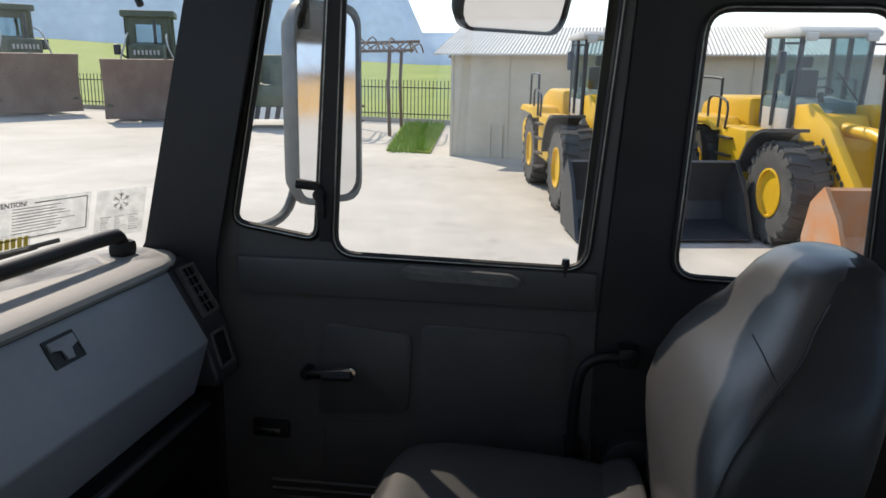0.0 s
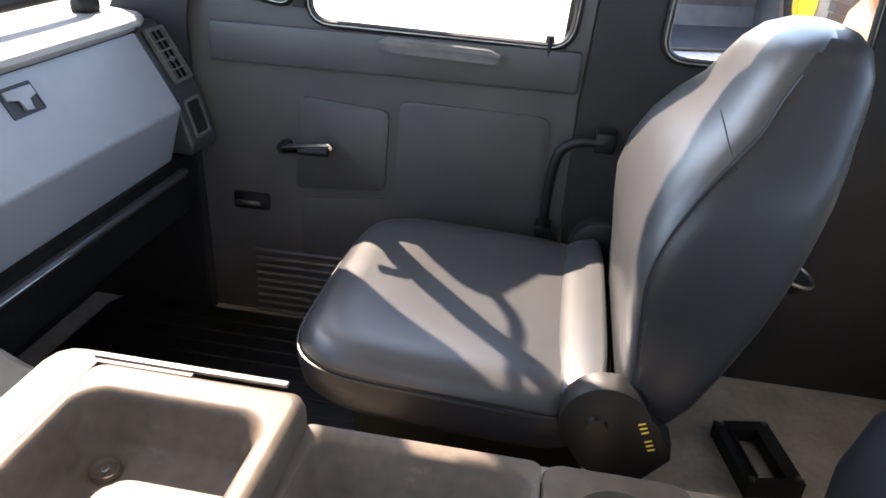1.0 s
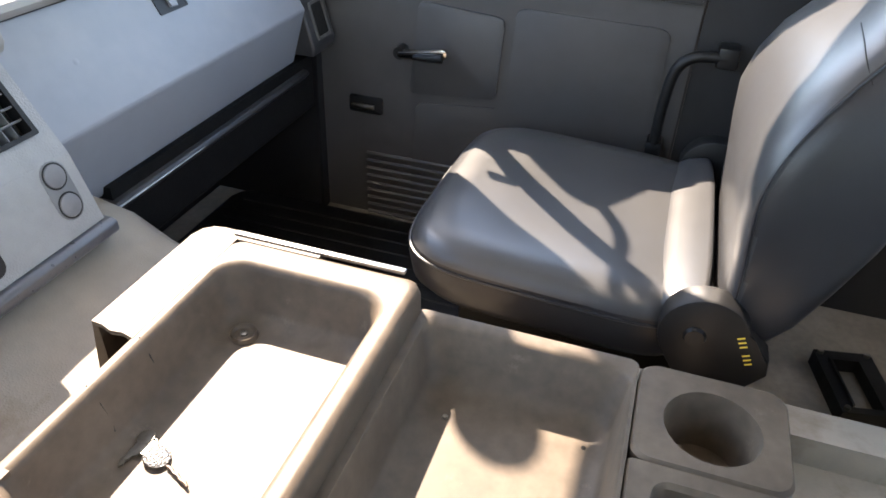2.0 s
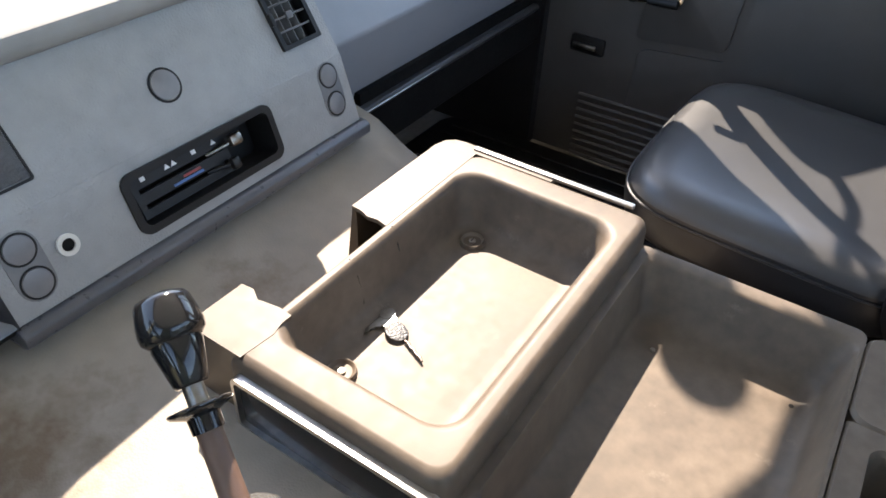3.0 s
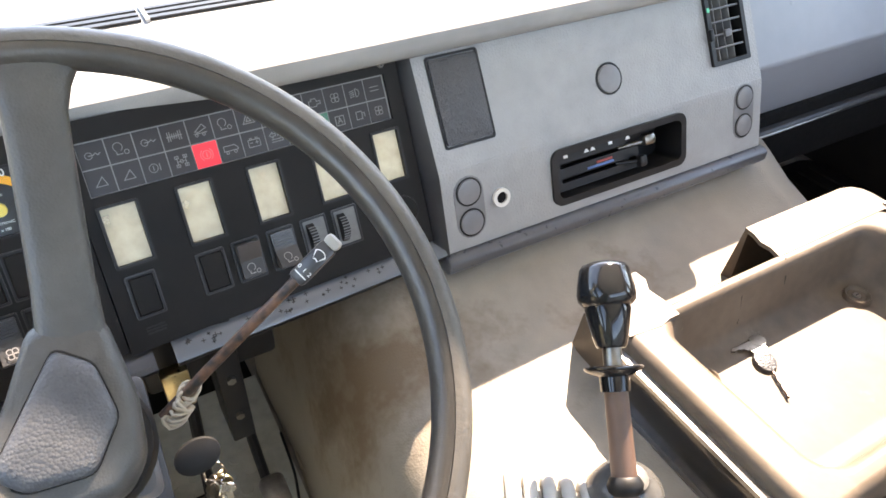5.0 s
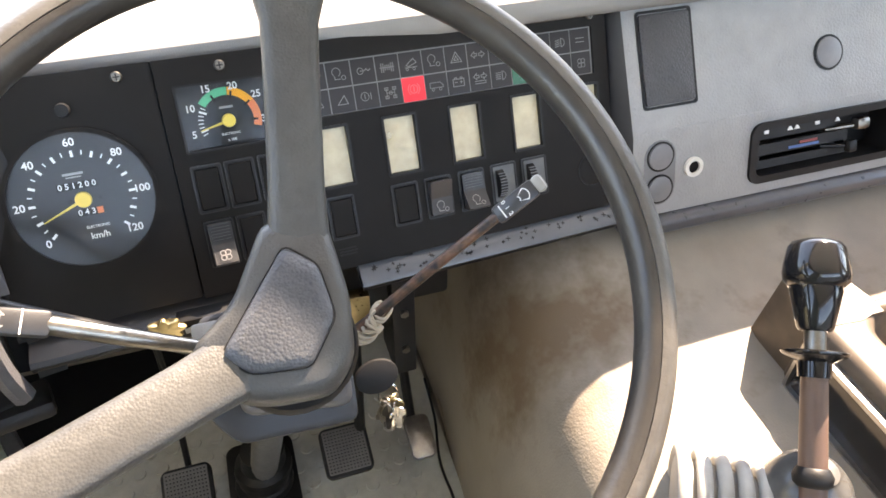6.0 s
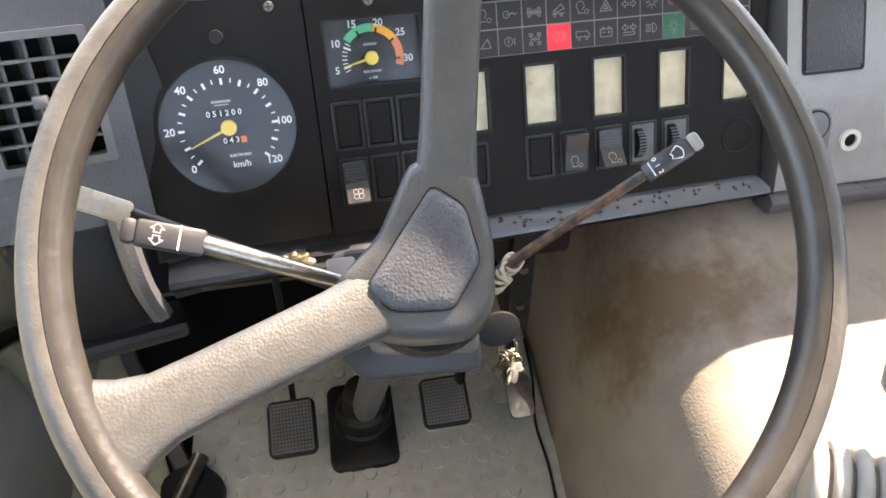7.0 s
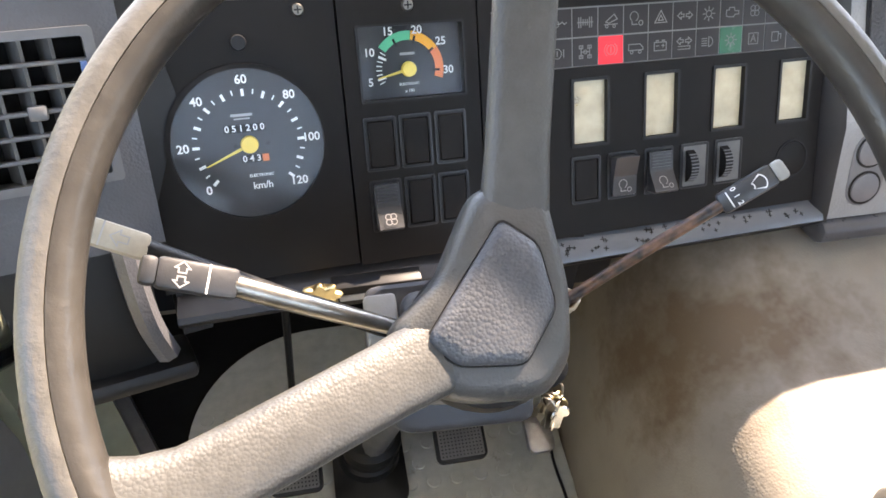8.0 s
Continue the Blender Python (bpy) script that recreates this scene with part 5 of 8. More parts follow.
loft(bm, [outline3(inset(HUB, f), WM, z) for f, z in ((0.80, -0.098), (0.97, -0.085), (1.0, -0.066), (0.985, -0.052), (0.93, -0.044), (0.80, -0.040))])
part("hub", bm, wheel_m, wheel, "grained rubber hub", smooth=60)
PAD = roundpoly([(-0.006, 0.042), (0.014, 0.025), (0.0185, -0.012), (-0.004, -0.041), (-0.042, -0.037), (-0.0575, -0.0205)], 0.006, 3)
bm = B()
loft(bm, [outline3(inset(PAD, f, (-0.015, -0.01)), WM, z) for f, z in ((1.035, -0.046), (1.035, -0.0392))])
part("pad_gap", bm, black_m, wheel)
bm = B()
loft(bm, [outline3(inset(PAD, f, (-0.015, -0.01)), WM, z) for f, z in ((1.0, -0.046), (1.0, -0.0385), (0.96, -0.0362), (0.75, -0.0345))])
part("hub_pad", bm, pad_m, wheel, "blue grey grained hub pad", smooth=50)

# ---- column, stalks, key ----
column = thing("steering_column", "grey steering column shroud with a dark collar", "steering column")
bm = B()
lathe_ring = [(0.046, -0.084), (0.0490, -0.094), (0.0490, -0.116), (0.0455, -0.118), (0.0455, -0.136), (0.030, -0.140)]
loft(bm, [[WM @ Vector((-0.012 + r * math.cos(2 * math.pi * k / 32), -0.019 + r * math.sin(2 * math.pi * k / 32), z)) for k in range(32)] for r, z in lathe_ring])
part("collar", bm, black_m, column, "dark round collar")
bm = B()
UP = roundpoly([(-0.058, -0.058), (0.029, -0.070), (0.034, 0.02), (-0.056, 0.02)], 0.012, 4)
loft(bm, [outline3(inset(UP, f, (-0.014, -0.022)), WM, z) for f, z in ((0.90, -0.140), (0.97, -0.144), (1.0, -0.152), (1.0, -0.190))])
part("upper_shroud", bm, vent_bar, column, "grey upper shroud")
bm = B()
LIP = roundpoly([(-0.084, -0.054), (-0.064, -0.079), (0.033, -0.083), (0.040, 0.03), (-0.080, 0.03)], 0.010, 4)
loft(bm, [outline3(inset(LIP, f, (-0.02, -0.02)), WM, z) for f, z in ((0.92, -0.168), (0.985, -0.171), (1.0, -0.178), (0.99, -0.208), (0.90, -0.232))])
part("shroud", bm, shroud_m, column, "dark grey plastic shroud")
bm = B()
rbox(bm, (-0.083, -0.050, -0.152), (-0.060, 0.02, -0.143), 0.003, WM)
part("switch_block", bm, card_grey, column, "pale switch block")
bm = B()
tube(bm, [(-0.415, 0.50, 0.52), (-0.452, 0.60, 0.25), (-0.478, 0.672, 0.06)], 0.019, 14)
part("shaft", bm, stalk_grey, column, "worn grey steering shaft")
boot = thing("shaft_boot", "black rubber boot round the steering shaft on the floor", "boot")
bm = B()
T = pose(-0.482, 0.683, 0.012, 0, 0, 0)
loft(bm, [[T @ Vector((x, y, z)) for x, y in rrect(-w, w, -h, h, r_)] for w, h, r_, z in ((0.050, 0.073, 0.016, 0.0), (0.050, 0.073, 0.016, 0.010), (0.045, 0.068, 0.016, 0.014))])
part("flange", bm, rubber, boot)
bm = B()
loft(bm, [[T @ Vector((r_ * math.cos(a) + 0.010 * z / 0.1, r_ * math.sin(a) - 0.012 * z / 0.1, z)) for a in [2 * math.pi * k / 24 for k in range(24)]] for r_, z in ((0.043, 0.012), (0.041, 0.03), (0.037, 0.034), (0.037, 0.055), (0.041, 0.058), (0.040, 0.07), (0.032, 0.078), (0.030, 0.11), (0.022, 0.115))])
part("sleeve", bm, rubber, boot)


def stalk(name, label, pts, r, m_rod, grip0, grip1, w, h, m_grip, end_m):
    st = thing(name, label, "control stalk")
    bm = B()
    tube(bm, smooth_path(pts, 4), r, 10)
    part("rod", bm, m_rod, st)
    g0, g1 = Vector(grip0), Vector(grip1)
    d = g1 - g0
    M = axes(g0, d, WN.cross(d) * 1.0)
    L = d.length
    bm = B()
    rbox(bm, (0, -w / 2, -h / 2), (L, w / 2, h / 2), 0.003, M)
    part("grip", bm, m_grip, st)
    bm = B()
    rbox(bm, (L - 0.001, -w / 2 * 0.92, -h / 2 * 0.92), (L + 0.008, w / 2 * 0.92, h / 2 * 0.92), 0.003, M)
    part("end_cap", bm, end_m, st)
    bm = B()
    return st, M, L


st, M, L = stalk("wiper_stalk", "rusty metal wiper stalk with a black grip", [(-0.352, 0.484, 0.522), (-0.285, 0.489, 0.5688), (-0.220, 0.4925, 0.6142)], 0.0046, rust,
                 (-0.224, 0.4925, 0.6112), (-0.192, 0.4915, 0.6365), 0.0158, 0.0105, switch_m, white_rubber)
bm = B()
box(bm, (0.007, -0.006, 0.0055), (0.008, 0.006, 0.0059), M)
part("mark_line", bm, white_m, st)
for words, y in (("0", 0.0055), ("1", 0.0), ("2", -0.0055)):
    text("numeral", words, 0.0052, M @ Matrix.Translation((0.0125, y, 0.0058)) @ pose(0, 0, 0, 0, 0, -90), white_m, st)
bm = B()
band(bm, circle(0.028, 0.0, 0.0065, 10, -60, 60) + circle(0.023, 0.0, 0.0022, 10, -60, 60)[::-1], circle(0.028, 0.0, 0.0057, 10, -52, 52) + circle(0.023, 0.0, 0.0030, 10, -52, 52)[::-1], 0.0055, 0.0059, M)
part("pictogram", bm, white_m, st)
# rag wound round the stalk's root
rag = thing("binding_rag", "dirty pale cloth wound round the stalk", "rag")
for k in range(9):
    bm = B()
    T = axes(Vector((-0.344 + 0.0022 * k, 0.481 + 0.0006 * k, 0.517 + 0.0027 * k)), (0.8, 0.35, -0.45), (0.2, 1, 0.4))
    tube(bm, [T @ Vector(((0.0064 + 0.0005 * (8 - k)) * (1 + 0.24 * math.sin(3 * a + k)) * math.cos(a), 0.0064 * (1 + 0.20 * math.cos(2 * a + 2 * k)) * math.sin(a), 0.004 * math.sin(a + k))) for a in [2 * math.pi * q / 14 for q in range(14)]], 0.0018, 7, True)
    part("turn", bm, stalk_beige, rag, smooth=60)
st, M, L = stalk("indicator_stalk", "long metal indicator stalk with a dark grip", [(-0.405, 0.442, 0.556), (-0.466, 0.438, 0.5935), (-0.550, 0.436, 0.6475)], [0.0052, 0.0052, 0.0052, 0.0052, 0.0052, 0.0058, 0.0064, 0.0064, 0.0064], steel,
                 (-0.547, 0.436, 0.6465), (-0.586, 0.436, 0.664), 0.017, 0.012, shroud_m, shroud_m)
bm = B()
box(bm, (0.016, -0.008, 0.006), (0.017, 0.008, 0.0064), M)
part("mark_line", bm, white_m, st)
bm = B()
for sy in (1, -1):
    stroke(bm, M @ Matrix.Translation((0, 0, 0.006)), (28, sy * 1), (32, sy * 1), (32, sy * 3.4), (34, sy * 3.4), (30, sy * 6.8), (26, sy * 3.4), (28, sy * 3.4), (28, sy * 1))
part("pictogram", bm, grey_print, st)
st, M, L = stalk("light_stalk", "metal stalk with a worn beige grip behind the indicator stalk", [(-0.405, 0.470, 0.508), (-0.50, 0.470, 0.577), (-0.598, 0.468, 0.653)], 0.0056, black_m,
                 (-0.596, 0.468, 0.652), (-0.632, 0.466, 0.679), 0.0150, 0.0115, stalk_beige, stalk_beige)
bm = B()
box(bm, (0.026, -0.007, 0.0057), (0.027, 0.007, 0.0061), M)
stroke(bm, M @ Matrix.Translation((0, 0, 0.0059)), (12, -2), (17, -2), (17, -4.5), (22, 0), (17, 4.5), (17, 2), (12, 2), (12, -2))
part("pictogram", bm, grey_print, st)
# hanger of the pedals beside the cover
ph = thing("pedal_hanger", "black steel pedal hanger beside the engine cover", "bracket")
bm = B()
rbox(bm, (-0.292, 0.600, 0.300), (-0.266, 0.606, 0.490), 0.002)
rbox(bm, (-0.292, 0.604, 0.300), (-0.287, 0.660, 0.490), 0.002)
rbox(bm, (-0.271, 0.604, 0.340), (-0.266, 0.660, 0.490), 0.002)
part("bracket", bm, black_m, ph)
for z in (0.345, 0.405):
    bm = B()
    cyl(bm, (-0.279, 0.600, z), (-0.279, 0.5955, z), 0.005, None, 6)
    part("bolt", bm, steel, ph)
# ignition key with its bunch
keys = thing("ignition_keys", "bunch of brass and steel keys hanging from the ignition", "keys")
bm = B()
KM = axes((-0.3365, 0.482, 0.458), (1, 0.1, 0.1), (0, 0.6, 0.8))
plate(bm, [(x * 1.25, y * 0.95) for x, y in circle(0, 0, 0.0165, 24)], -0.003, 0.003, KM, 0.0015)
part("key_head", bm, rubber, keys, "black knurled key head")
bm = B()
tube(bm, [Vector((-0.328, 0.475, 0.434)) + Vector((0.009 * math.cos(a), 0.004 * math.sin(a), 0.013 * math.sin(a))) for a in [2 * math.pi * q / 20 for q in range(20)]], 0.0012, 6, True)
part("key_ring", bm, chrome, keys)
random.seed(3)
for k in range(10):
    o_ = Vector((-0.3275 + random.uniform(-0.010, 0.010), 0.474 + random.uniform(-0.006, 0.006), 0.420 + random.uniform(-0.007, 0.005)))
    T = axes(o_, (math.cos(k * 1.0), 0.5, 0.15 * math.sin(k)), (random.uniform(-0.35, 0.35), 0.1, 1))
    bm = B()
    plate(bm, circle(0, 0, 0.0072, 16), -0.0009, 0.0009, T)
    plate(bm, [(-0.0035, -0.006), (-0.0035, -0.024), (-0.001, -0.028), (0.0025, -0.025), (0.0018, -0.022), (0.0035, -0.019), (0.002, -0.016), (0.0035, -0.012), (0.0035, -0.006)], -0.0008, 0.0008, T)
    part("key", bm, (steel, chrome, steel, brass)[k % 4], keys)

# under the dash on the driver's side: brackets, rods
bm = B()
rbox(bm, (-0.36, 0.62, 0.40), (-0.22, 0.72, 0.47), 0.006)
br = solo("pedal_bracket", bm, black_m, "black steel pedal bracket under the dash", "bracket")
bm = B()
rbox(bm, (-0.345, 0.585, 0.405), (-0.318, 0.60, 0.458), 0.003)
part("relay", bm, brass, br, "brown relay")
bm = B()
tube(bm, [(-0.27, 0.67, 0.41), (-0.262, 0.70, 0.22), (-0.255, 0.675, 0.07)], 0.007, 8)
part("pedal_arm", bm, black_m, br)
bm = B()
tube(bm, [(-0.315, 0.68, 0.41), (-0.32, 0.72, 0.24), (-0.335, 0.67, 0.075)], 0.008, 8)
part("pedal_arm", bm, black_m, br)
bm = B()
tube(bm, [(-0.545, 0.66, 0.46), (-0.565, 0.72, 0.22), (-0.574, 0.690, 0.086)], 0.0045, 8)
part("pedal_arm", bm, black_m, br)


def pedal(x, y, z, w, h, tilt, m_, label):
    p = thing("pedal", label, "pedal", "foot pedals")
    T = pose(x, y, z, tilt, 0, 0)
    bm = B()
    plate(bm, rrect(-w, w, -h, h, 0.010), -0.006, 0.005, T, 0.003)
    part("pad", bm, m_, p)
    if m_ is rubber:
        for i in range(13):
            bm = B()
            xx = -w + 0.006 + (2 * w - 0.012) * i / 12
            box(bm, (xx - 0.0012, -h + 0.006, 0.0045), (xx + 0.0012, h - 0.006, 0.0076), T)
            part("rib", bm, pedal_m, p)
        for i in range(14):
            bm = B()
            yy = -h + 0.006 + (2 * h - 0.012) * i / 13
            box(bm, (-w + 0.006, yy - 0.0012, 0.0045), (w - 0.006, yy + 0.0012, 0.0076), T)
            part("rib", bm, pedal_m, p)
    return p


pedal(-0.5765, 0.650, 0.088, 0.0335, 0.0395, 20, rubber, "square black rubber clutch pedal with a waffle pattern")
pedal(-0.359, 0.655, 0.088, 0.0345, 0.036, 20, rubber, "square black rubber brake pedal with a waffle pattern")
pedal(-0.2515, 0.645, 0.088, 0.0185, 0.032, 20, worn_chrome, "narrow bare metal accelerator pedal")

# left door card, its strap and black rods low beside the driver
door_l = thing("door_2", "olive driver's door with a grey card", "door", kind="structure")
bm = B()
plate(bm, roundpoly([(-0.30, 0.02), (0.672, 0.004), (0.705, 0.145), (0.695, 0.265), (0.60, 0.33), (-0.30, 0.36)], 0.02), 0.004, 0.03, LM, 0.006)
part("door_card", bm, card_grey, door_l, "grey grained door card")
bm = B()
tube(bm, smooth_path([(-0.895, 0.40, 0.34), (-0.885, 0.60, 0.345), (-0.885, 0.68, 0.31), (-0.89, 0.79, 0.225), (-0.91, 0.86, 0.20)], 5), 0.013, 10)
part("pull_bar", bm, knob_m, door_l, "black glossy trim")
bm = B()
loft(bm, [[(x - 0.015, y, 0.004), (x - 0.012, y, 0.022), (x + 0.010, y, 0.026), (x + 0.014, y, 0.004)] for x, y in ((-0.905, 0.995), (-0.845, 0.865), (-0.787, 0.749), (-0.735, 0.64))])
part("sill_seal", bm, stalk_grey, door_l, "grey rubber sill seal")
bm = B()
plate(bm, [(-0.926, 0.60), (-0.745, 0.60), (-0.800, 0.749), (-0.86, 0.865), (-0.918, 0.99)], 0.0016, 0.010)
part("sill_panel", bm, olive, door_l, "olive painted sill")
bm = B()
tube(bm, [(-0.715, 0.66, 0.035), (-0.745, 0.58, 0.035), (-0.73, 0.45, 0.035)], 0.012, 10)
solo("floor_lever", bm, steel, "bare metal lever low beside the driver's seat", "lever")
bm = B()
plate(bm, roundpoly([(-0.76, 0.50), (-0.69, 0.48), (-0.68, 0.62), (-0.72, 0.66), (-0.77, 0.64)], 0.015), 0.012, 0.03, I4, 0.004)
solo("floor_plate", bm, black_m, "black metal plate on the floor", "bracket")

# knob and small parts hanging under the shelf
bm = B()
rings = []
for r_, y in ((0.004, 0.563), (0.0085, 0.559), (0.0150, 0.554), (0.0160, 0.551), (0.0145, 0.549), (0.006, 0.5485)):
    rings.append([(-0.509 + r_ * f * math.cos(a), y, 0.505 + 0.76 * r_ * f * math.sin(a)) for a, f in [(2 * math.pi * k / 64, 1 + 0.16 * math.cos(16 * math.pi * k / 64)) for k in range(64)]])
loft(bm, rings)
solo("fluted_knob", bm, brass, "fluted brass coloured knob under the shelf", "knob")
bm = B()
rbox(bm, (-0.500, 0.556, 0.484), (-0.425, 0.572, 0.506), 0.002)
kn = solo("name_plate", bm, black_m, "small black plate under the shelf", "plate")
bm = B()
rbox(bm, (-0.494, 0.5545, 0.4915), (-0.466, 0.5565, 0.4975), 0.0005)
part("bar", bm, grey_print, kn)

# ---- gear lever ----
gear = thing("gear_lever", "gear lever with a glossy black knob and brown sleeve", "gear lever")
G0, G1 = Vector((-0.0365, 0.2478, 0.4391)), Vector((0.0365, 0.4095, 0.588))
GD = (G1 - G0).normalized()
GLM = axes(G0, GD.orthogonal(), GD.cross(GD.orthogonal()))
GL = (G1 - G0).length


def lathe(bm, prof, M, seg=28):
    return loft(bm, [[M @ Vector((r * math.cos(2 * math.pi * k / seg), r * math.sin(2 * math.pi * k / seg), z)) for k in range(seg)] for r, z in prof])


bm = B()
lathe(bm, [(0.0125, GL - 0.078), (0.0145, GL - 0.075), (0.0208, GL - 0.044), (0.0200, GL - 0.0385)], GLM)
part("knob_skirt", bm, knob_m, gear)
bm = B()
lathe(bm, [(0.0215, GL - 0.0405), (0.0258, GL - 0.036), (0.0266, GL - 0.030), (0.0257, GL - 0.022), (0.0225, GL - 0.007), (0.0195, GL - 0.003), (0.012, GL - 0.0005), (0.003, GL)], GLM)
part("knob", bm, knob_m, gear, "glossy black knob")
bm = B()
lathe(bm, [(0.0085, GL - 0.105), (0.0085, GL - 0.076)], GLM)
part("neck", bm, steel, gear)
bm = B()
lathe(bm, [(0.013, GL - 0.116), (0.0135, GL - 0.103), (0.0245, GL - 0.0985), (0.0262, GL - 0.0965), (0.0264, GL - 0.0950), (0.0252, GL - 0.0940), (0.011, GL - 0.0930)], GLM)
part("collar", bm, knob_m, gear, "glossy black collar")
bm = B()
lathe(bm, [(0.0118, -0.02), (0.0105, GL - 0.112)], GLM)
part("sleeve", bm, brown_m, gear, "brown sleeve")
bell = thing("lever_boot", "pale bellows with a dark shiny cap round the lever's foot", "boot")
BM = axes((-0.104, 0.318, 0.394), (0.5, 0.86, 0), (-0.086, 0.05, 0.99))
for k in range(6):
    bm = B()
    r_, z = 0.0430 - 0.0026 * k, 0.0170 * k
    tube(bm, [BM @ Vector((r_ * math.cos(a), r_ * math.sin(a), z)) for a in [2 * math.pi * q / 36 for q in range(36)]], 0.0066, 10, True)
    part("fold", bm, white_rubber, bell)
bm = B()
lathe(bm, [(0.020, -0.006), (0.0375, -0.004), (0.024, 0.080), (0.015, 0.086)], BM)
part("sleeve", bm, white_rubber, bell)
bm = B()
lathe(bm, [(0.041, 0.372), (0.0405, 0.405), (0.038, 0.428), (0.032, 0.446), (0.024, 0.456), (0.0165, 0.461), (0.0145, 0.4645), (0.0115, 0.465)], Matrix.Translation((-0.016, 0.275, 0)), 36)
part("cap", bm, cap_m, bell, "grey shiny cap")
bm = B()
lathe(bm, [(0.0118, 0.028), (0.0150, 0.031), (0.0160, 0.037), (0.0130, 0.043), (0.0118, 0.044)], GLM)
part("collar", bm, rubber, bell, "black rubber collar")

# ---- console ----
console = thing("console_tray", "brown plastic console with two trays and a cracked front rim", "console")
n_c = 6


def rr4(x0, x1, y0, y1, r):
    return rrect(x0, x1, y0, y1, r, n_c)


bm = B()
rings = []
for x0, x1, y0, y1, r_, z in [(0.086, 0.556, 0.160, 0.424, 0.018, 0.366), (0.088, 0.554, 0.162, 0.423, 0.018, 0.450), (0.091, 0.551, 0.165, 0.421, 0.018, 0.461), (0.098, 0.544, 0.171, 0.417, 0.018, 0.466), (0.101, 0.541, 0.174, 0.4155, 0.018, 0.4662),
                             (0.128, 0.514, 0.181, 0.4105, 0.034, 0.4662), (0.131, 0.511, 0.184, 0.409, 0.034, 0.466), (0.1355, 0.506, 0.189, 0.405, 0.034, 0.463), (0.139, 0.502, 0.193, 0.402, 0.034, 0.455), (0.150, 0.493, 0.200, 0.393, 0.034, 0.405),
                             (0.158, 0.486, 0.207, 0.386, 0.034, 0.396), (0.174, 0.471, 0.222, 0.371, 0.030, 0.392), (0.181, 0.464, 0.229, 0.364, 0.028, 0.392)]:
    rings.append([(x, y, z) for x, y in rr4(x0, x1, y0, y1, r_)])
loft(bm, rings)
part("upper_tray", bm, console_m, console, smooth=50)
# flanges left standing either side of the broken front rim
for pts, n_out in (([(0.341, 0.416), (0.345, 0.432), (0.343, 0.446), (0.348, 0.460), (0.349, 0.475), (0.532, 0.475), (0.550, 0.470), (0.560, 0.459), (0.563, 0.445), (0.563, 0.30), (0.545, 0.30), (0.545, 0.416)], (4, 10)),
                   ([(0.164, 0.402), (0.1655, 0.420), (0.161, 0.447), (0.170, 0.462), (0.1685, 0.4775), (0.120, 0.4780), (0.104, 0.4765), (0.0965, 0.4715), (0.0940, 0.460), (0.0935, 0.402), (0.135, 0.398), (0.150, 0.402)], (4, 10))):
    bm = B()
    plate(bm, pts, 0.4610, 0.4668)
    cx, cy = sum(p[0] for p in pts) / len(pts), sum(p[1] for p in pts) / len(pts)
    skirt = pts[n_out[0]:n_out[1]]
    inner = [(x + 0.0035 * (1 if x < cx else -1), y - 0.0035) for x, y in skirt]
    loft(bm, [[(x, y, 0.4625), (x - (0.003 if x < cx else -0.003), y + 0.010, 0.372), (xi, yi, 0.372), (xi, yi, 0.4625)] for (x, y), (xi, yi) in zip(skirt, inner)])
    part("broken_rim", bm, console_m, console, "torn brown rim")
bm = B()
tube(bm, [(0.345, 0.4105, 0.4665), (0.3435, 0.4072, 0.462), (0.343, 0.4005, 0.445), (0.345, 0.398, 0.425)], 0.0011, 5)
part("crack", bm, black_m, console, "dark crack")
bm = B()
tube(bm, [(0.268, 0.4125, 0.4665), (0.269, 0.4075, 0.463), (0.2675, 0.4012, 0.447), (0.270, 0.3965, 0.418), (0.268, 0.394, 0.408)], 0.0010, 5)
part("crack", bm, black_m, console, "dark crack")
bm = B()
box(bm, (0.18, 0.412, 0.372), (0.34, 0.419, 0.430))
part("inner_wall", bm, console_m, console)
# rear tray
bm = B()
rings = []
for x0, x1, y0, y1, r_, z in [(0.086, 0.552, -0.105, 0.166, 0.012, 0.340), (0.087, 0.550, -0.104, 0.166, 0.012, 0.418), (0.090, 0.546, -0.103, 0.166, 0.012, 0.426), (0.108, 0.528, -0.099, 0.150, 0.020, 0.4265),
                             (0.112, 0.523, -0.096, 0.147, 0.020, 0.422), (0.124, 0.512, -0.088, 0.137, 0.024, 0.366), (0.132, 0.504, -0.080, 0.129, 0.024, 0.358), (0.146, 0.490, -0.066, 0.115, 0.02, 0.354), (0.152, 0.484, -0.060, 0.109, 0.02, 0.354)]:
    rings.append([(x, y, z) for x, y in rr4(x0, x1, y0, y1, r_)])
loft(bm, rings)
part("lower_tray", bm, console_m, console, smooth=50)


def well(x0, x1, y0, y1, hole, hole_low, name):
    bm = B()
    o = rr4(x0, x1, y0, y1, 0.004 if name != "cup_holder" else 0.02)
    def at(p, z):
        return [(x, y, z) for x, y in p]
    loft(bm, [at(o, 0.30), at(o, 0.422), at([(x + (0.003 if x < (x0 + x1) / 2 else -0.003), y + (0.003 if y < (y0 + y1) / 2 else -0.003)) for x, y in o], 0.4265), at(hole, 0.4265), at([( x * 0.97 + 0.03 * (x0 + x1) / 2, y * 0.97 + 0.03 * (y0 + y1) / 2) for x, y in hole], 0.421), at(hole_low, 0.352)])
    part(name, bm, console_m, console, "round brown cup holder" if name == "cup_holder" else "square brown pocket", smooth=32)


def circ4(cx, cy, r):
    n4 = 4 * (n_c + 1)
    return [(cx + r * math.cos(2 * math.pi * (k - 0) / n4 + 0.06), cy + r * math.sin(2 * math.pi * k / n4 + 0.06)) for k in range(n4)]


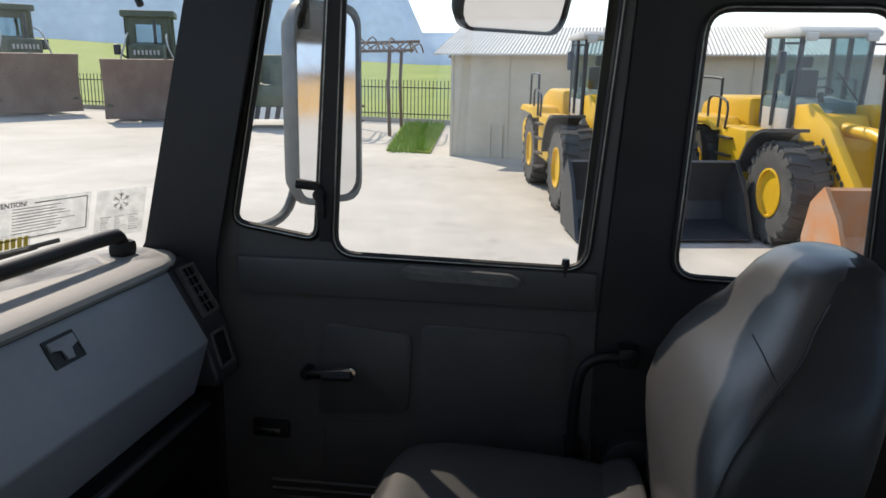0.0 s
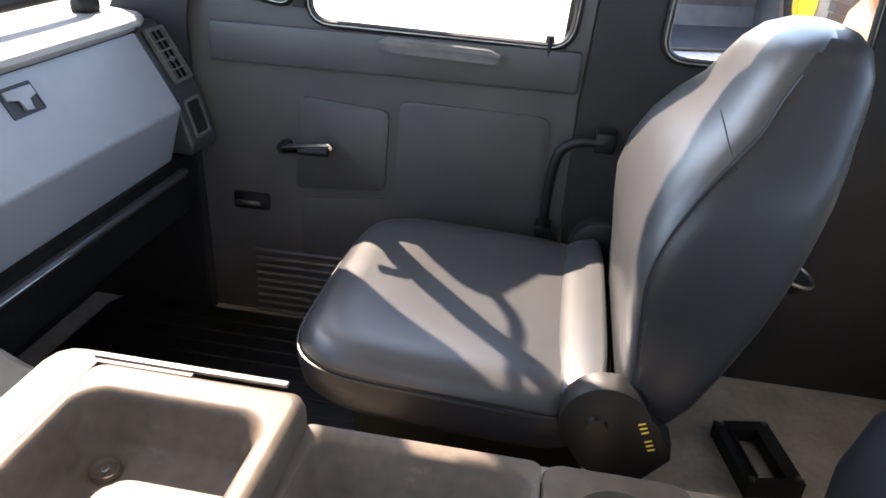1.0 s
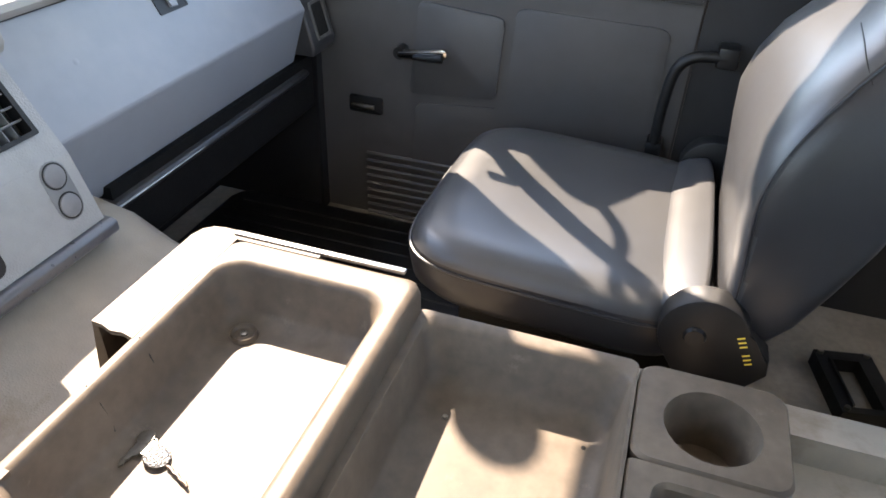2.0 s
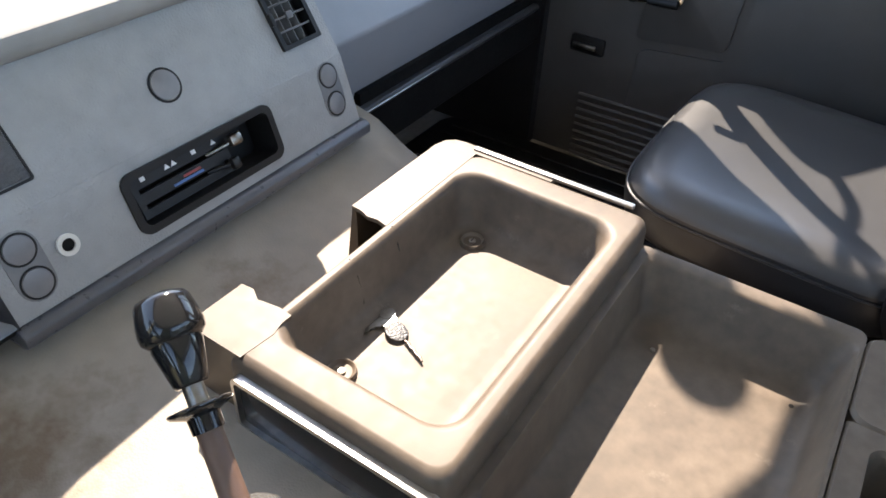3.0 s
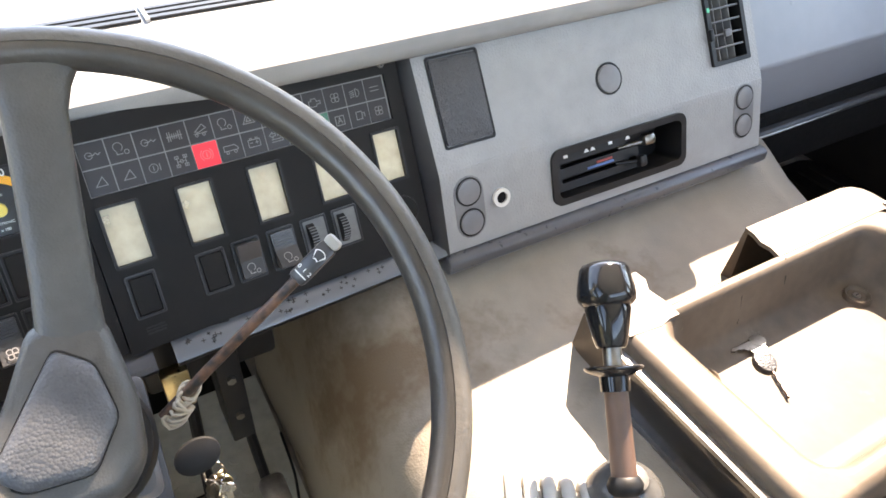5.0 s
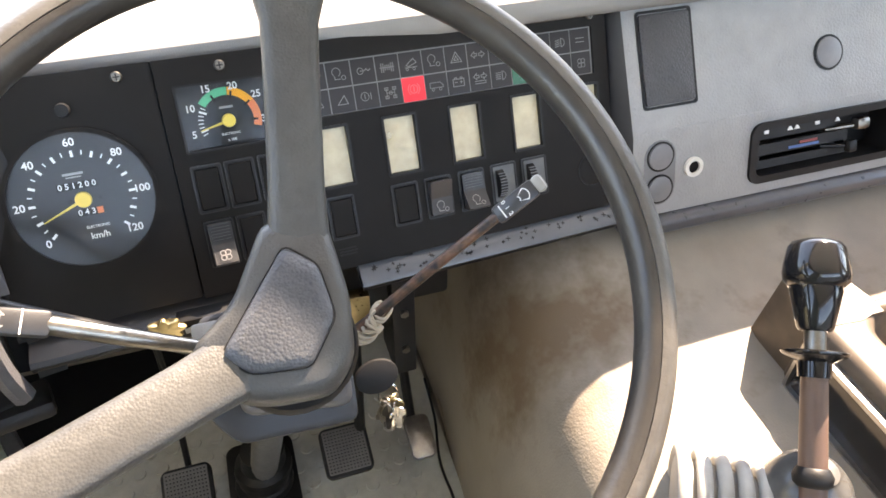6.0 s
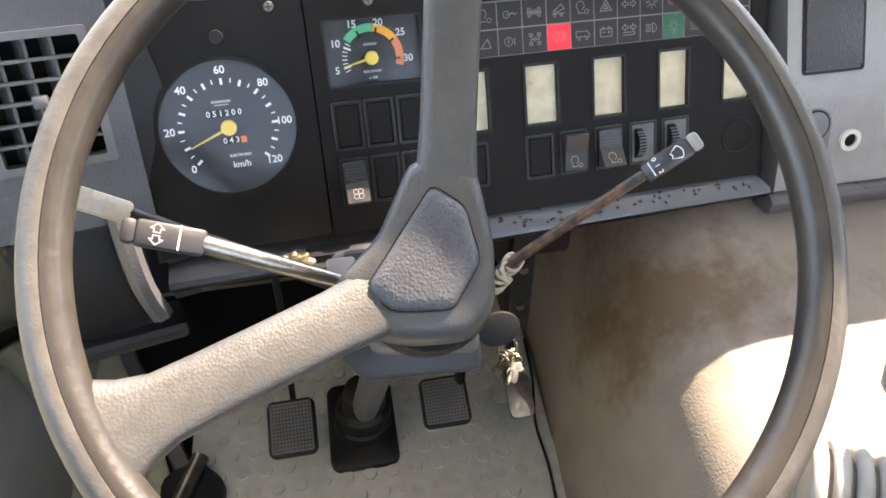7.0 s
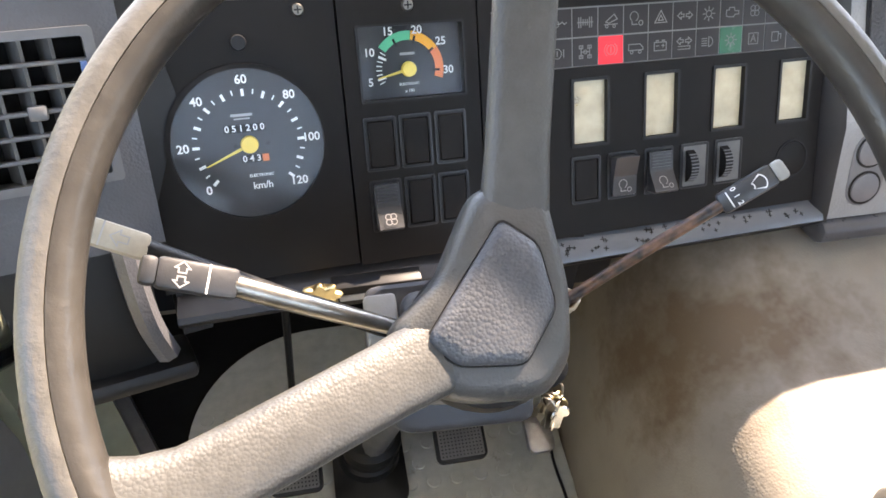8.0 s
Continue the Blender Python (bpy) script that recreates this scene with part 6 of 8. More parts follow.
well(0.406, 0.548, -0.262, -0.1045, circ4(0.471, -0.184, 0.050), circ4(0.471, -0.184, 0.042), "cup_holder")
well(0.090, 0.4055, -0.262, -0.1045, rr4(0.225, 0.385, -0.222, -0.130, 0.018), rr4(0.232, 0.378, -0.215, -0.137, 0.018), "pocket")


def trayscrew(x, y, z, r):
    bm = B()
    lathe(bm, [(r * 1.06, z - 0.002), (r, z + 0.0045), (r * 0.93, z + 0.0050), (r * 0.86, z + 0.0042), (r * 0.72, z + 0.0012), (r * 0.45, z + 0.0008)], Matrix.Translation((x, y, 0)), 28)
    w = part("screw_cup", bm, console_m, console)
    bm = B()
    lathe(bm, [(0.0048, z + 0.0005), (0.0046, z + 0.003), (0.002, z + 0.0036)], Matrix.Translation((x, y, 0)), 16)
    s_ = part("screw", bm, steel, console)
    bm = B()
    box(bm, (x - 0.003, y - 0.0006, z + 0.003), (x + 0.003, y + 0.0006, z + 0.0039))
    part("slot", bm, black_m, s_)


trayscrew(0.457, 0.362, 0.3935, 0.0165)
trayscrew(0.182, 0.356, 0.3935, 0.0165)
bm = B()
lathe(bm, [(0.0035, 0.354), (0.003, 0.3565), (0.0012, 0.357)], Matrix.Translation((0.451, 0.098, 0)), 12)
part("screw", bm, steel, console)
bm = B()
lathe(bm, [(0.003, 0.3541), (0.0028, 0.3546)], Matrix.Translation((0.462, -0.062, 0)), 12)
part("drill_hole", bm, black_m, console)
# glossy inlay on the driver's side, bright strip on the other
bm = B()
AM = axes((0.086, 0.405, 0.372), (0, -1, 0), (0.02, 0, 1))
band(bm, rrect(0.000, 0.242, 0.006, 0.078, 0.008), rrect(0.004, 0.238, 0.010, 0.072, 0.005), -0.002, 0.009, AM)
part("inlay_frame", bm, worn_chrome, console, "chromed frame of the side inlay")
bm = B()
rbox(bm, (0.004, 0.009, -0.002), (0.238, 0.074, 0.003), 0.001, AM)
part("inlay", bm, knob_m, console, "glossy black inlay")
bm = B()
rbox(bm, (0.552, 0.188, 0.464), (0.561, 0.425, 0.470), 0.002)
part("bright_strip", bm, worn_chrome, console, "bright metal strip")

# keys left in the tray
tk = thing("loose_keys", "two keys with a black leather fob in the tray", "keys")
bm = B()
TM = pose(0.263, 0.343, 0.3930, 5, 3, -22)
plate(bm, [(x * 0.85, y) for x, y in circle(0, 0, 0.0155, 22)], 0.0, 0.005, TM, 0.002)
part("fob", bm, grain_black, tk, "black grained fob")
for x, y, a, L_ in ((0.281, 0.369, 176, 0.036), (0.270, 0.360, 150, 0.020)):
    T = pose(x, y, 0.3945, 5, 2, a)
    bm = B()
    plate(bm, circle(0, 0, 0.0095, 18), 0.0, 0.002, T)
    plate(bm, [(0.006, -0.0035), (L_, -0.0035), (L_ + 0.004, 0.0), (L_, 0.0025), (L_ - 0.004, 0.001), (L_ - 0.008, 0.0035), (L_ - 0.012, 0.0015), (0.006, 0.0035)], 0.0, 0.0018, T)
    part("key", bm, steel, tk, "scratched steel key")
bm = B()
tube(bm, [(0.273 + 0.010 * math.cos(a), 0.361 + 0.009 * math.sin(a), 0.3945) for a in [2 * math.pi * q / 18 for q in range(18)]], 0.0011, 6, True)
part("split_ring", bm, steel, tk)
bm = B()
tube(bm, [(0.2575 - 0.0024 * k + 0.0012 * (k % 2), 0.327 - 0.0056 * k, 0.3955) for k in range(7)], [0.0016, 0.0022, 0.0016, 0.0022, 0.0016, 0.0022, 0.0014], 7)
part("chain", bm, rust, tk, "short dark chain")

# ---- passenger seat ----
seat = thing("passenger_seat", "dark grey vinyl passenger seat with dusty worn panels", "seat")


def superring(cx, hw, y0, y1, z, n=40, p=3.2, tilt=0.0):
    out = []
    cy, hy = (y0 + y1) / 2, (y1 - y0) / 2
    for k in range(n):
        a = 2 * math.pi * k / n
        c, s = math.cos(a), math.sin(a)
        x = cx + hw * math.copysign(abs(c) ** (2 / p), c)
        y = cy + hy * math.copysign(abs(s) ** (2 / p), s)
        out.append((x, y, z + tilt * (y - cy)))
    return out


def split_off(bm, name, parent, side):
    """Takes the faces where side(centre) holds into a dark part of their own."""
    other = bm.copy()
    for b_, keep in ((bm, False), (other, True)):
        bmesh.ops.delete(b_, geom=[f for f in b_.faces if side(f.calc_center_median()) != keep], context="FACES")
    part(name, other, seat_side_m, parent, "darker vinyl side", smooth=75)


BACK_FRONT = ((0.30, -0.215), (0.37, -0.200), (0.43, -0.196), (0.50, -0.188), (0.555, -0.184), (0.61, -0.196), (0.66, -0.220), (0.70, -0.250), (0.735, -0.283), (0.77, -0.302), (0.80, -0.318), (0.824, -0.338), (0.85, -0.39))


def behind_piping(c):
    """Faces behind the seam of the backrest."""
    for (z0, y0), (z1, y1) in zip(BACK_FRONT, BACK_FRONT[1:]):
        if z0 <= c.z <= z1:
            return c.y < y0 + (y1 - y0) * (c.z - z0) / (z1 - z0) - 0.028
    return True


SX = 0.99
bm = B()
rings = []
for hw, y0, y1, z in [(0.225, -0.17, 0.225, 0.262), (0.248, -0.19, 0.262, 0.270), (0.256, -0.20, 0.280, 0.286), (0.258, -0.20, 0.286, 0.318), (0.256, -0.20, 0.281, 0.344), (0.250, -0.195, 0.270, 0.360), (0.236, -0.185, 0.25, 0.370), (0.19, -0.16, 0.21, 0.373), (0.10, -0.08, 0.12, 0.365)]:
    rings.append(superring(SX, hw, y0, y1, z, 48, 5.0, 0.05))
loft(bm, rings)
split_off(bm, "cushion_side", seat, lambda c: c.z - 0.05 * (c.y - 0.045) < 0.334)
part("cushion", bm, seat_m, seat, "dusty cushion top", smooth=75)
bm = B()
tube(bm, superring(SX, 0.2575, -0.20, 0.2845, 0.336, 48, 5.0, 0.05), 0.0028, 6, True)
part("cushion_piping", bm, seat_side_m, seat, "stitched edge")
bm = B()
rings = []
for z, yf, yb, hw, p in [(0.30, -0.215, -0.262, 0.20, 5), (0.325, -0.203, -0.282, 0.234, 6), (0.37, -0.200, -0.310, 0.243, 7), (0.43, -0.196, -0.338, 0.246, 7), (0.50, -0.188, -0.368, 0.246, 7), (0.555, -0.184, -0.388, 0.244, 6.5),
                         (0.61, -0.196, -0.404, 0.237, 6), (0.66, -0.220, -0.418, 0.225, 5.5), (0.70, -0.250, -0.428, 0.206, 5), (0.735, -0.283, -0.436, 0.180, 4.5), (0.77, -0.302, -0.444, 0.159, 4.2), (0.80, -0.318, -0.448, 0.142, 3.6), (0.824, -0.338, -0.446, 0.119, 3.0), (0.837, -0.362, -0.436, 0.088, 2.6), (0.842, -0.382, -0.420, 0.05, 2.2)]:
    rings.append(superring(SX, hw, yb, yf, z, 72, p))
loft(bm, rings)
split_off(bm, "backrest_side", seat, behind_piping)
part("backrest", bm, seat_m, seat, "dusty backrest front", smooth=75)
CREASE = [(0.917, -0.281, 0.733), (0.860, -0.279, 0.727), (0.814, -0.280, 0.715), (0.786, -0.287, 0.699)]
bm = B()
tube(bm, smooth_path(CREASE, 5), 0.0011, 6)
part("crease", bm, black_m, seat, "short crease in the vinyl")
bm = B()
loft(bm, [superring(SX, hw, y0, y1, z, 40, 4.5, -0.25) for hw, y0, y1, z in ((0.240, -0.19, -0.105, 0.345), (0.240, -0.19, -0.112, 0.366), (0.234, -0.188, -0.122, 0.374), (0.21, -0.18, -0.14, 0.378))])
part("rear_roll", bm, seat_m, seat, "padded roll", smooth=75)
for sx in (-1, 1):
    bm = B()
    tube(bm, smooth_path([(SX + sx * hw * 0.985, yf + yo, z) for z, yf, hw, yo in ((0.36, -0.200, 0.242, -0.016), (0.43, -0.196, 0.246, -0.018), (0.50, -0.188, 0.246, -0.02), (0.555, -0.184, 0.244, -0.022), (0.61, -0.196, 0.237, -0.024), (0.66, -0.220, 0.225, -0.026), (0.70, -0.250, 0.206, -0.026), (0.735, -0.283, 0.180, -0.026), (0.77, -0.302, 0.159, -0.026), (0.80, -0.318, 0.140, -0.03))], 4), 0.0026, 6)
    part("side_piping", bm, seat_side_m, seat, "stitched piping")
# base kept near black, with the shade under the cushion in its colour
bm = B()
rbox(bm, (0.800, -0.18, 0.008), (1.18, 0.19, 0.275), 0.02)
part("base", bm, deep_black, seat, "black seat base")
for x0, sg in ((0.728, 1), (1.245, -1)):
    bm = B()
    SM = axes((x0, -0.188, 0.343), (0, -1, 0), (0, 0, 1))
    o = circle(0, 0, 0.062, 18, 10, 215) + [(-0.025, -0.078), (0.028, -0.102), (0.052, -0.098), (0.094, -0.042), (0.090, -0.016)]
    plate(bm, o, -0.03 if sg < 0 else -0.03, 0.008, SM, 0.005)
    h = part("hinge_cover", bm, black_m, seat, "black plastic hinge cover")
    if sg > 0:
        bm = B()
        cyl(bm, (-0.012, 0.0, 0.006), (-0.012, 0.0, 0.014), 0.017, 0.013, 20, SM)
        part("cap", bm, black_m, h)
        bm = B()
        for q in range(7):
            if q != 3:
                T = SM @ Matrix.Translation((0.046 + 0.0032 * q, 0.014 - 0.0068 * q, 0)) @ pose(0, 0, 0, 0, 0, 24)
                box(bm, (-0.0050, -0.0013, 0.0078), (0.0050, 0.0011, 0.0085), T)
        part("printed_bars", bm, yellow_print, h)
bm = B()
tube(bm, [(0.74, -0.31, 0.10), (0.74, -0.36, 0.09)], 0.012, 8)
part("rail_end", bm, black_m, seat)

# ---- behind the seats ----
bm = B()
holed(bm, pose(1.09, -0.535, 0.035, 0, 0, 12), -0.085, 0.085, -0.055, 0.055, [(-0.07, 0.06, -0.025, 0.03)], 0.03, 0.035)
bx = solo("floor_bracket", bm, black_m, "chipped black steel bracket bolted to the floor", "bracket", smooth=0)
bm = B()
box(bm, (-0.07, 0.030, -0.03), (0.06, 0.034, 0.006), pose(1.09, -0.535, 0.035, 0, 0, 12))
part("flange", bm, black_m, bx)
for x, y in ((-0.076, -0.045), (0.076, -0.045), (-0.076, 0.045), (0.076, 0.045)):
    bm = B()
    cyl(bm, (x, y, 0), (x, y, 0.006), 0.006, None, 6, pose(1.09, -0.535, 0.035, 0, 0, 12))
    part("bolt", bm, steel, bx)
bm = B()
T = pose(1.16, -0.50, 0.40, 20, 0, 0)
tube(bm, [T @ Vector((0.06 * math.cos(a), 0.06 * math.sin(a), 0)) for a in [2 * math.pi * q / 28 for q in range(28)]], 0.004, 8, True)
hoop = solo("belt_guide", bm, steel, "round metal hoop behind the seat", "hoop")
bm = B()
lathe(bm, [(0.058, 0.0), (0.054, -0.02), (0.04, -0.032), (0.01, -0.036)], T)
part("bowl", bm, black_m, hoop)
bm = B()
rings = []
for z, hw, y0, y1 in [(0.0, 0.10, -0.93, -0.53), (0.10, 0.115, -0.94, -0.515), (0.28, 0.12, -0.945, -0.51), (0.37, 0.115, -0.94, -0.53), (0.405, 0.095, -0.92, -0.56), (0.415, 0.06, -0.88, -0.62)]:
    rings.append(superring(0.72, hw, y0, y1, z, 36, 3.6))
loft(bm, rings)
solo("rear_cushion", bm, seat_m, "dark vinyl cushion standing behind the seats", "cushion", smooth=75)
bm = B()
rbox(bm, (0.80, -0.67, 0.44), (0.84, -0.548, 0.595), 0.012)
bp = solo("belt_post", bm, stalk_beige, "beige trim post with a black belt clip", "post")
bm = B()
rbox(bm, (0.785, -0.588, 0.53), (0.802, -0.560, 0.575), 0.005)
part("clip", bm, black_m, bp, "black belt clip")
# ---- outside: yard, machines, shed, fence, field, hills ----
def ground_z(x):
    return -1.25 + 0.047 * max(0.0, x)


concrete = mat("yard_concrete", (0.40, 0.365, 0.32), (0.52, 0.485, 0.435), 0.8, scale=0.3, grain=30, bump=0.1, vary=0.1, specks=((0.31, 0.285, 0.255), 0.9, 0.40), detail=9)
field_m = mat("meadow", (0.17, 0.235, 0.03), (0.24, 0.30, 0.05), 0.9, scale=0.08, grain=8, bump=0.4, vary=0.15)
grass_m = mat("grass", (0.15, 0.28, 0.04), (0.22, 0.36, 0.07), 0.8, scale=3, grain=40, bump=0)
# blue haze of distance is painted into the hill colour
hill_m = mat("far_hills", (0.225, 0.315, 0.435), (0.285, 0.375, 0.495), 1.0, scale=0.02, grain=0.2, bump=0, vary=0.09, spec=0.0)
loader_yellow = mat("loader_yellow", (0.72, 0.42, 0.02), (0.66, 0.38, 0.02), 0.4, scale=2, grain=60, bump=0.03, specks=((0.35, 0.25, 0.08), 9, 0.30))
tyre_m = mat("tyre", (0.05, 0.048, 0.046), (0.09, 0.085, 0.08), 0.85, scale=4, grain=60, bump=0.3, vary=0.15)
loader_dark = mat("loader_dark", (0.03, 0.032, 0.036), (0.05, 0.05, 0.055), 0.5, scale=5, grain=50, bump=0.1, specks=((0.3, 0.3, 0.3), 40, 0.28))
loader_grey = mat("loader_grey", (0.45, 0.44, 0.42), (0.5, 0.48, 0.46), 0.5, scale=5, bump=0.05)
bucket_orange = mat("bucket_orange", (0.55, 0.22, 0.08), (0.5, 0.3, 0.2), 0.6, scale=3, grain=50, bump=0.1)
dozer_green = mat("dozer_green", (0.07, 0.085, 0.055), (0.1, 0.115, 0.075), 0.6, scale=3, grain=40, bump=0.1)
blade_m = mat("rusty_blade", (0.18, 0.115, 0.09), (0.24, 0.17, 0.135), 0.7, scale=1.2, grain=40, bump=0.2, vary=0.12)
shed_m = mat("shed_wall", (0.50, 0.455, 0.37), (0.58, 0.53, 0.44), 0.8, scale=1.5, grain=40, bump=0.1, vary=0.06)
roof_m = mat("shed_roof", (0.55, 0.54, 0.5), (0.62, 0.6, 0.56), 0.6, scale=2, grain=40, bump=0.1)
fence_m = mat("fence_iron", (0.05, 0.045, 0.035), (0.09, 0.08, 0.06), 0.7, scale=3, bump=0.1)
pergola_m = mat("rusty_frame", (0.12, 0.075, 0.055), (0.16, 0.10, 0.08), 0.8, scale=5, bump=0.1)
tinted = glass("cab_glass", (0.62, 0.75, 0.78), 0.06)

# hills also glow faintly in their own colour, to look hazy against the sun
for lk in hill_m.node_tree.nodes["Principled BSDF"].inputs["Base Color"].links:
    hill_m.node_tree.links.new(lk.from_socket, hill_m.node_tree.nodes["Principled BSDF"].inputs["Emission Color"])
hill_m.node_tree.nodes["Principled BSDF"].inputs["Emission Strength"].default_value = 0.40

bm = B()
xs = [-600, -100, -20, 0, 20, 60, 150, 400, 700]
ys = [-700, -300, -100, -30, 0, 30, 100, 300, 700]
grid = [[bm.verts.new((x, y, ground_z(x))) for y in ys] for x in xs]
for i in range(len(xs) - 1):
    for j in range(len(ys) - 1):
        bm.faces.new((grid[i][j], grid[i + 1][j], grid[i + 1][j + 1], grid[i][j + 1]))
solo("ground", bm, concrete, "pale stained concrete yard", "ground", kind="structure", smooth=0)


def fence_x(y):
    return 27.2 + 0.24 * (y - 4)


def field_z(x, y):
    """The meadow climbs towards the foot of the hills ahead of the truck."""
    return ground_z(x) + 0.04 + 0.06 * max(0.0, y - 0.2 * x) * min(1.0, max(0.0, (x - 40) / 300))


bm = B()
fy = [-300, 0, 30, 60, 120, 200, 300, 400, 600]
fx = [None, 70, 130, 240, 400, 690]
grid = [[bm.verts.new((x, y, field_z(x, y))) for x in [max(fence_x(y) + 0.3, 26) if v is None else max(v, fence_x(y) + 1 + 0.1 * v) for v in fx]] for y in fy]
for r0, r1 in zip(grid, grid[1:]):
    for k in range(len(fx) - 1):
        bm.faces.new((r0[k], r0[k + 1], r1[k + 1], r1[k]))
solo("field", bm, field_m, "green spring meadow beyond the fence", "field", kind="structure", smooth=60)
# hills all round, a closed ring of ridges
bm = B()
rings = []
for k in range(145):
    a = 2 * math.pi * k / 144
    h = 62 + 46 * noise.noise(Vector((3.1 * math.cos(a), 3.1 * math.sin(a), 0.3))) + 18 * noise.noise(Vector((11 * math.cos(a), 11 * math.sin(a), 1.7)))
    lift = max(0.0, math.cos(a - radians(38))) ** 3 * 95
    dip = 1.0 if a > radians(12) and a < radians(330) else 0.42
    h = max(14, (h + lift) * dip)
    rings.append([(680 * math.cos(a), 680 * math.sin(a), -12), (690 * math.cos(a), 690 * math.sin(a), 16 + 0.25 * h), (720 * math.cos(a), 720 * math.sin(a), 18 + 0.65 * h), (760 * math.cos(a), 760 * math.sin(a), 20 + h), (800 * math.cos(a), 800 * math.sin(a), -12)])
loft(bm, rings, False)
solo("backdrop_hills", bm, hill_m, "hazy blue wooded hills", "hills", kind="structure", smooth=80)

# fence
fence = thing("fence", "dark iron picket fence along the yard", "fence")
bm = B()
box(bm, (-0.014, -0.014, 0.10), (0.014, 0.014, 1.62))
picket0 = part("picket", bm, fence_m, fence, smooth=0)
n_p = 0
y = 3.2
while y < 33:
    ob = picket0 if n_p == 0 else new("picket", picket0.data)
    ob.parent = fence
    ob.location = (fence_x(y), y, ground_z(fence_x(y)))
    n_p += 1
    y += 0.15 if y < 12 else 0.21
for z in (0.35, 1.35):
    bm = B()
    tube(bm, [(fence_x(y), y, ground_z(fence_x(y)) + z) for y in (3.2, 15, 33)], 0.022, 6)
    part("fence_rail", bm, fence_m, fence)
bm = B()
loft(bm, [[(fence_x(y) - 0.1, y, ground_z(fence_x(y)) - 0.1), (fence_x(y) - 0.1, y, ground_z(fence_x(y)) + 0.18), (fence_x(y) + 0.1, y, ground_z(fence_x(y)) + 0.18), (fence_x(y) + 0.1, y, ground_z(fence_x(y)) - 0.1)] for y in (3.0, 33)])
part("fence_base", bm, concrete, fence, "low concrete base")

# grass wedge
random.seed(11)
bm = B()
for k in range(2600):
    u, v = random.random(), random.random()
    x = 18.3 + 8.2 * u
    y = (3.05 + 0.75 * u) + v * (1.1 + 0.35 * u)
    z = ground_z(x)
    h = random.uniform(0.08, 0.30)
    a = random.uniform(0, 6.28)
    dx, dy = 0.025 * math.cos(a), 0.025 * math.sin(a)
    bx_, by_ = random.uniform(-0.1, 0.1), random.uniform(-0.1, 0.1)
    v1, v2, v3 = bm.verts.new((x - dx, y - dy, z)), bm.verts.new((x + dx, y + dy, z)), bm.verts.new((x + bx_, y + by_, z + h))
    bm.faces.new((v1, v2, v3))
me = bpy.data.meshes.new("grass")
bm.to_mesh(me)
bm.free()
me.materials.append(grass_m)
tagged(new("grass", me), "tuft of bright green grass beside the shed", "grass", kind="stuff")
bm = B()
plate(bm, [(18.2, 3.0), (18.6, 4.25), (26.4, 5.4), (26.4, 3.8)], 0, 0.05)
bmesh.ops.transform(bm, matrix=Matrix(((1, 0, 0, 0), (0, 1, 0, 0), (0.047, 0, 1, -1.25), (0, 0, 0, 1))), verts=bm.verts)
solo("grass_bed", bm, field_m, "grassy earth bed with a kerb", "flower bed", smooth=0)

# shed: a long low building
shed = thing("shed", "low grey panelled shed with a pale corrugated roof", "shed")
SHM = axes((17.95, 2.45, ground_z(18) - 0.15), (-0.10, -1, 0), (0, 0, 1))     # along the front wall
LS, HS, DS = 17.0, 2.66, 5.0
bm = B()
holed(bm, SHM, 0, LS, 0, HS, [], 0.25, DS)
part("wall", bm, shed_m, shed)
for k in range(12):
    bm = B()
    box(bm, (k * 1.4, 0, -0.01), (k * 1.4 + 0.06, HS, 0.035), SHM)
    part("joint_strip", bm, shed_m, shed)
bm = B()
for x0 in (0.95, 1.25):
    box(bm, (x0, 0.02, 0.0), (x0 + 0.09, 0.95, 0.05), SHM)
part("post", bm, shed_m, shed)
bm = B()
n_r = 400
rings = []
for k in range(n_r + 1):
    x = -0.35 + (LS + 0.7) * k / n_r
    z = 0.014 * math.cos(k * math.pi)
    rings.append([SHM @ Vector((x, HS - 0.02 + z, 0.45)), SHM @ Vector((x, HS + 0.85 + z, -DS / 2)), SHM @ Vector((x, HS - 0.02 + z, -DS - 0.45)), SHM @ Vector((x, HS - 0.06 + z, -DS - 0.45)), SHM @ Vector((x, HS + 0.80 + z, -DS / 2)), SHM @ Vector((x, HS - 0.06 + z, 0.45))])
loft(bm, rings)
part("roof", bm, roof_m, shed, "pale corrugated roof", smooth=0)
bm = B()
plate(bm, [(0, HS - 0.1), (-DS, HS - 0.1), (-DS / 2, HS + 0.78)], -0.02, 0.10, axes(SHM @ Vector((0, 0, 0)), SHM.to_3x3() @ Vector((0, 0, 1)), (0, 0, 1)))
part("gable", bm, shed_m, shed)

# pergola of welded bars
perg = thing("pergola", "rusty welded bar pergola beside the fence", "pergola")
for x, y in ((22.4, 5.0), (22.6, 7.0), (25.2, 5.2), (25.4, 7.2)):
    bm = B()
    tube(bm, [(x, y, ground_z(x)), (x, y + 0.05, ground_z(x) + 1.6), (x, y, ground_z(x) + 2.75)], 0.06, 8)
    part("post", bm, pergola_m, perg)
random.seed(4)
for k in range(15):
    y = 4.3 + k * 0.22
    bm = B()
    zt = ground_z(23) + 2.65
    tube(bm, smooth_path([(22.2, y, zt), (23.2, y + random.uniform(-0.2, 0.2), zt + random.uniform(0.2, 0.45)), (25.6, y + 0.2, zt + 0.1)], 4), 0.025, 6)
    part("bar", bm, pergola_m, perg)
for z, x in ((2.62, 22.2), (2.95, 23.2)):
    bm = B()
    tube(bm, [(x, 4.2, ground_z(23) + z), (x, 7.6, ground_z(23) + z - 0.1)], 0.045, 6)
    part("beam", bm, pergola_m, perg)
bm = B()
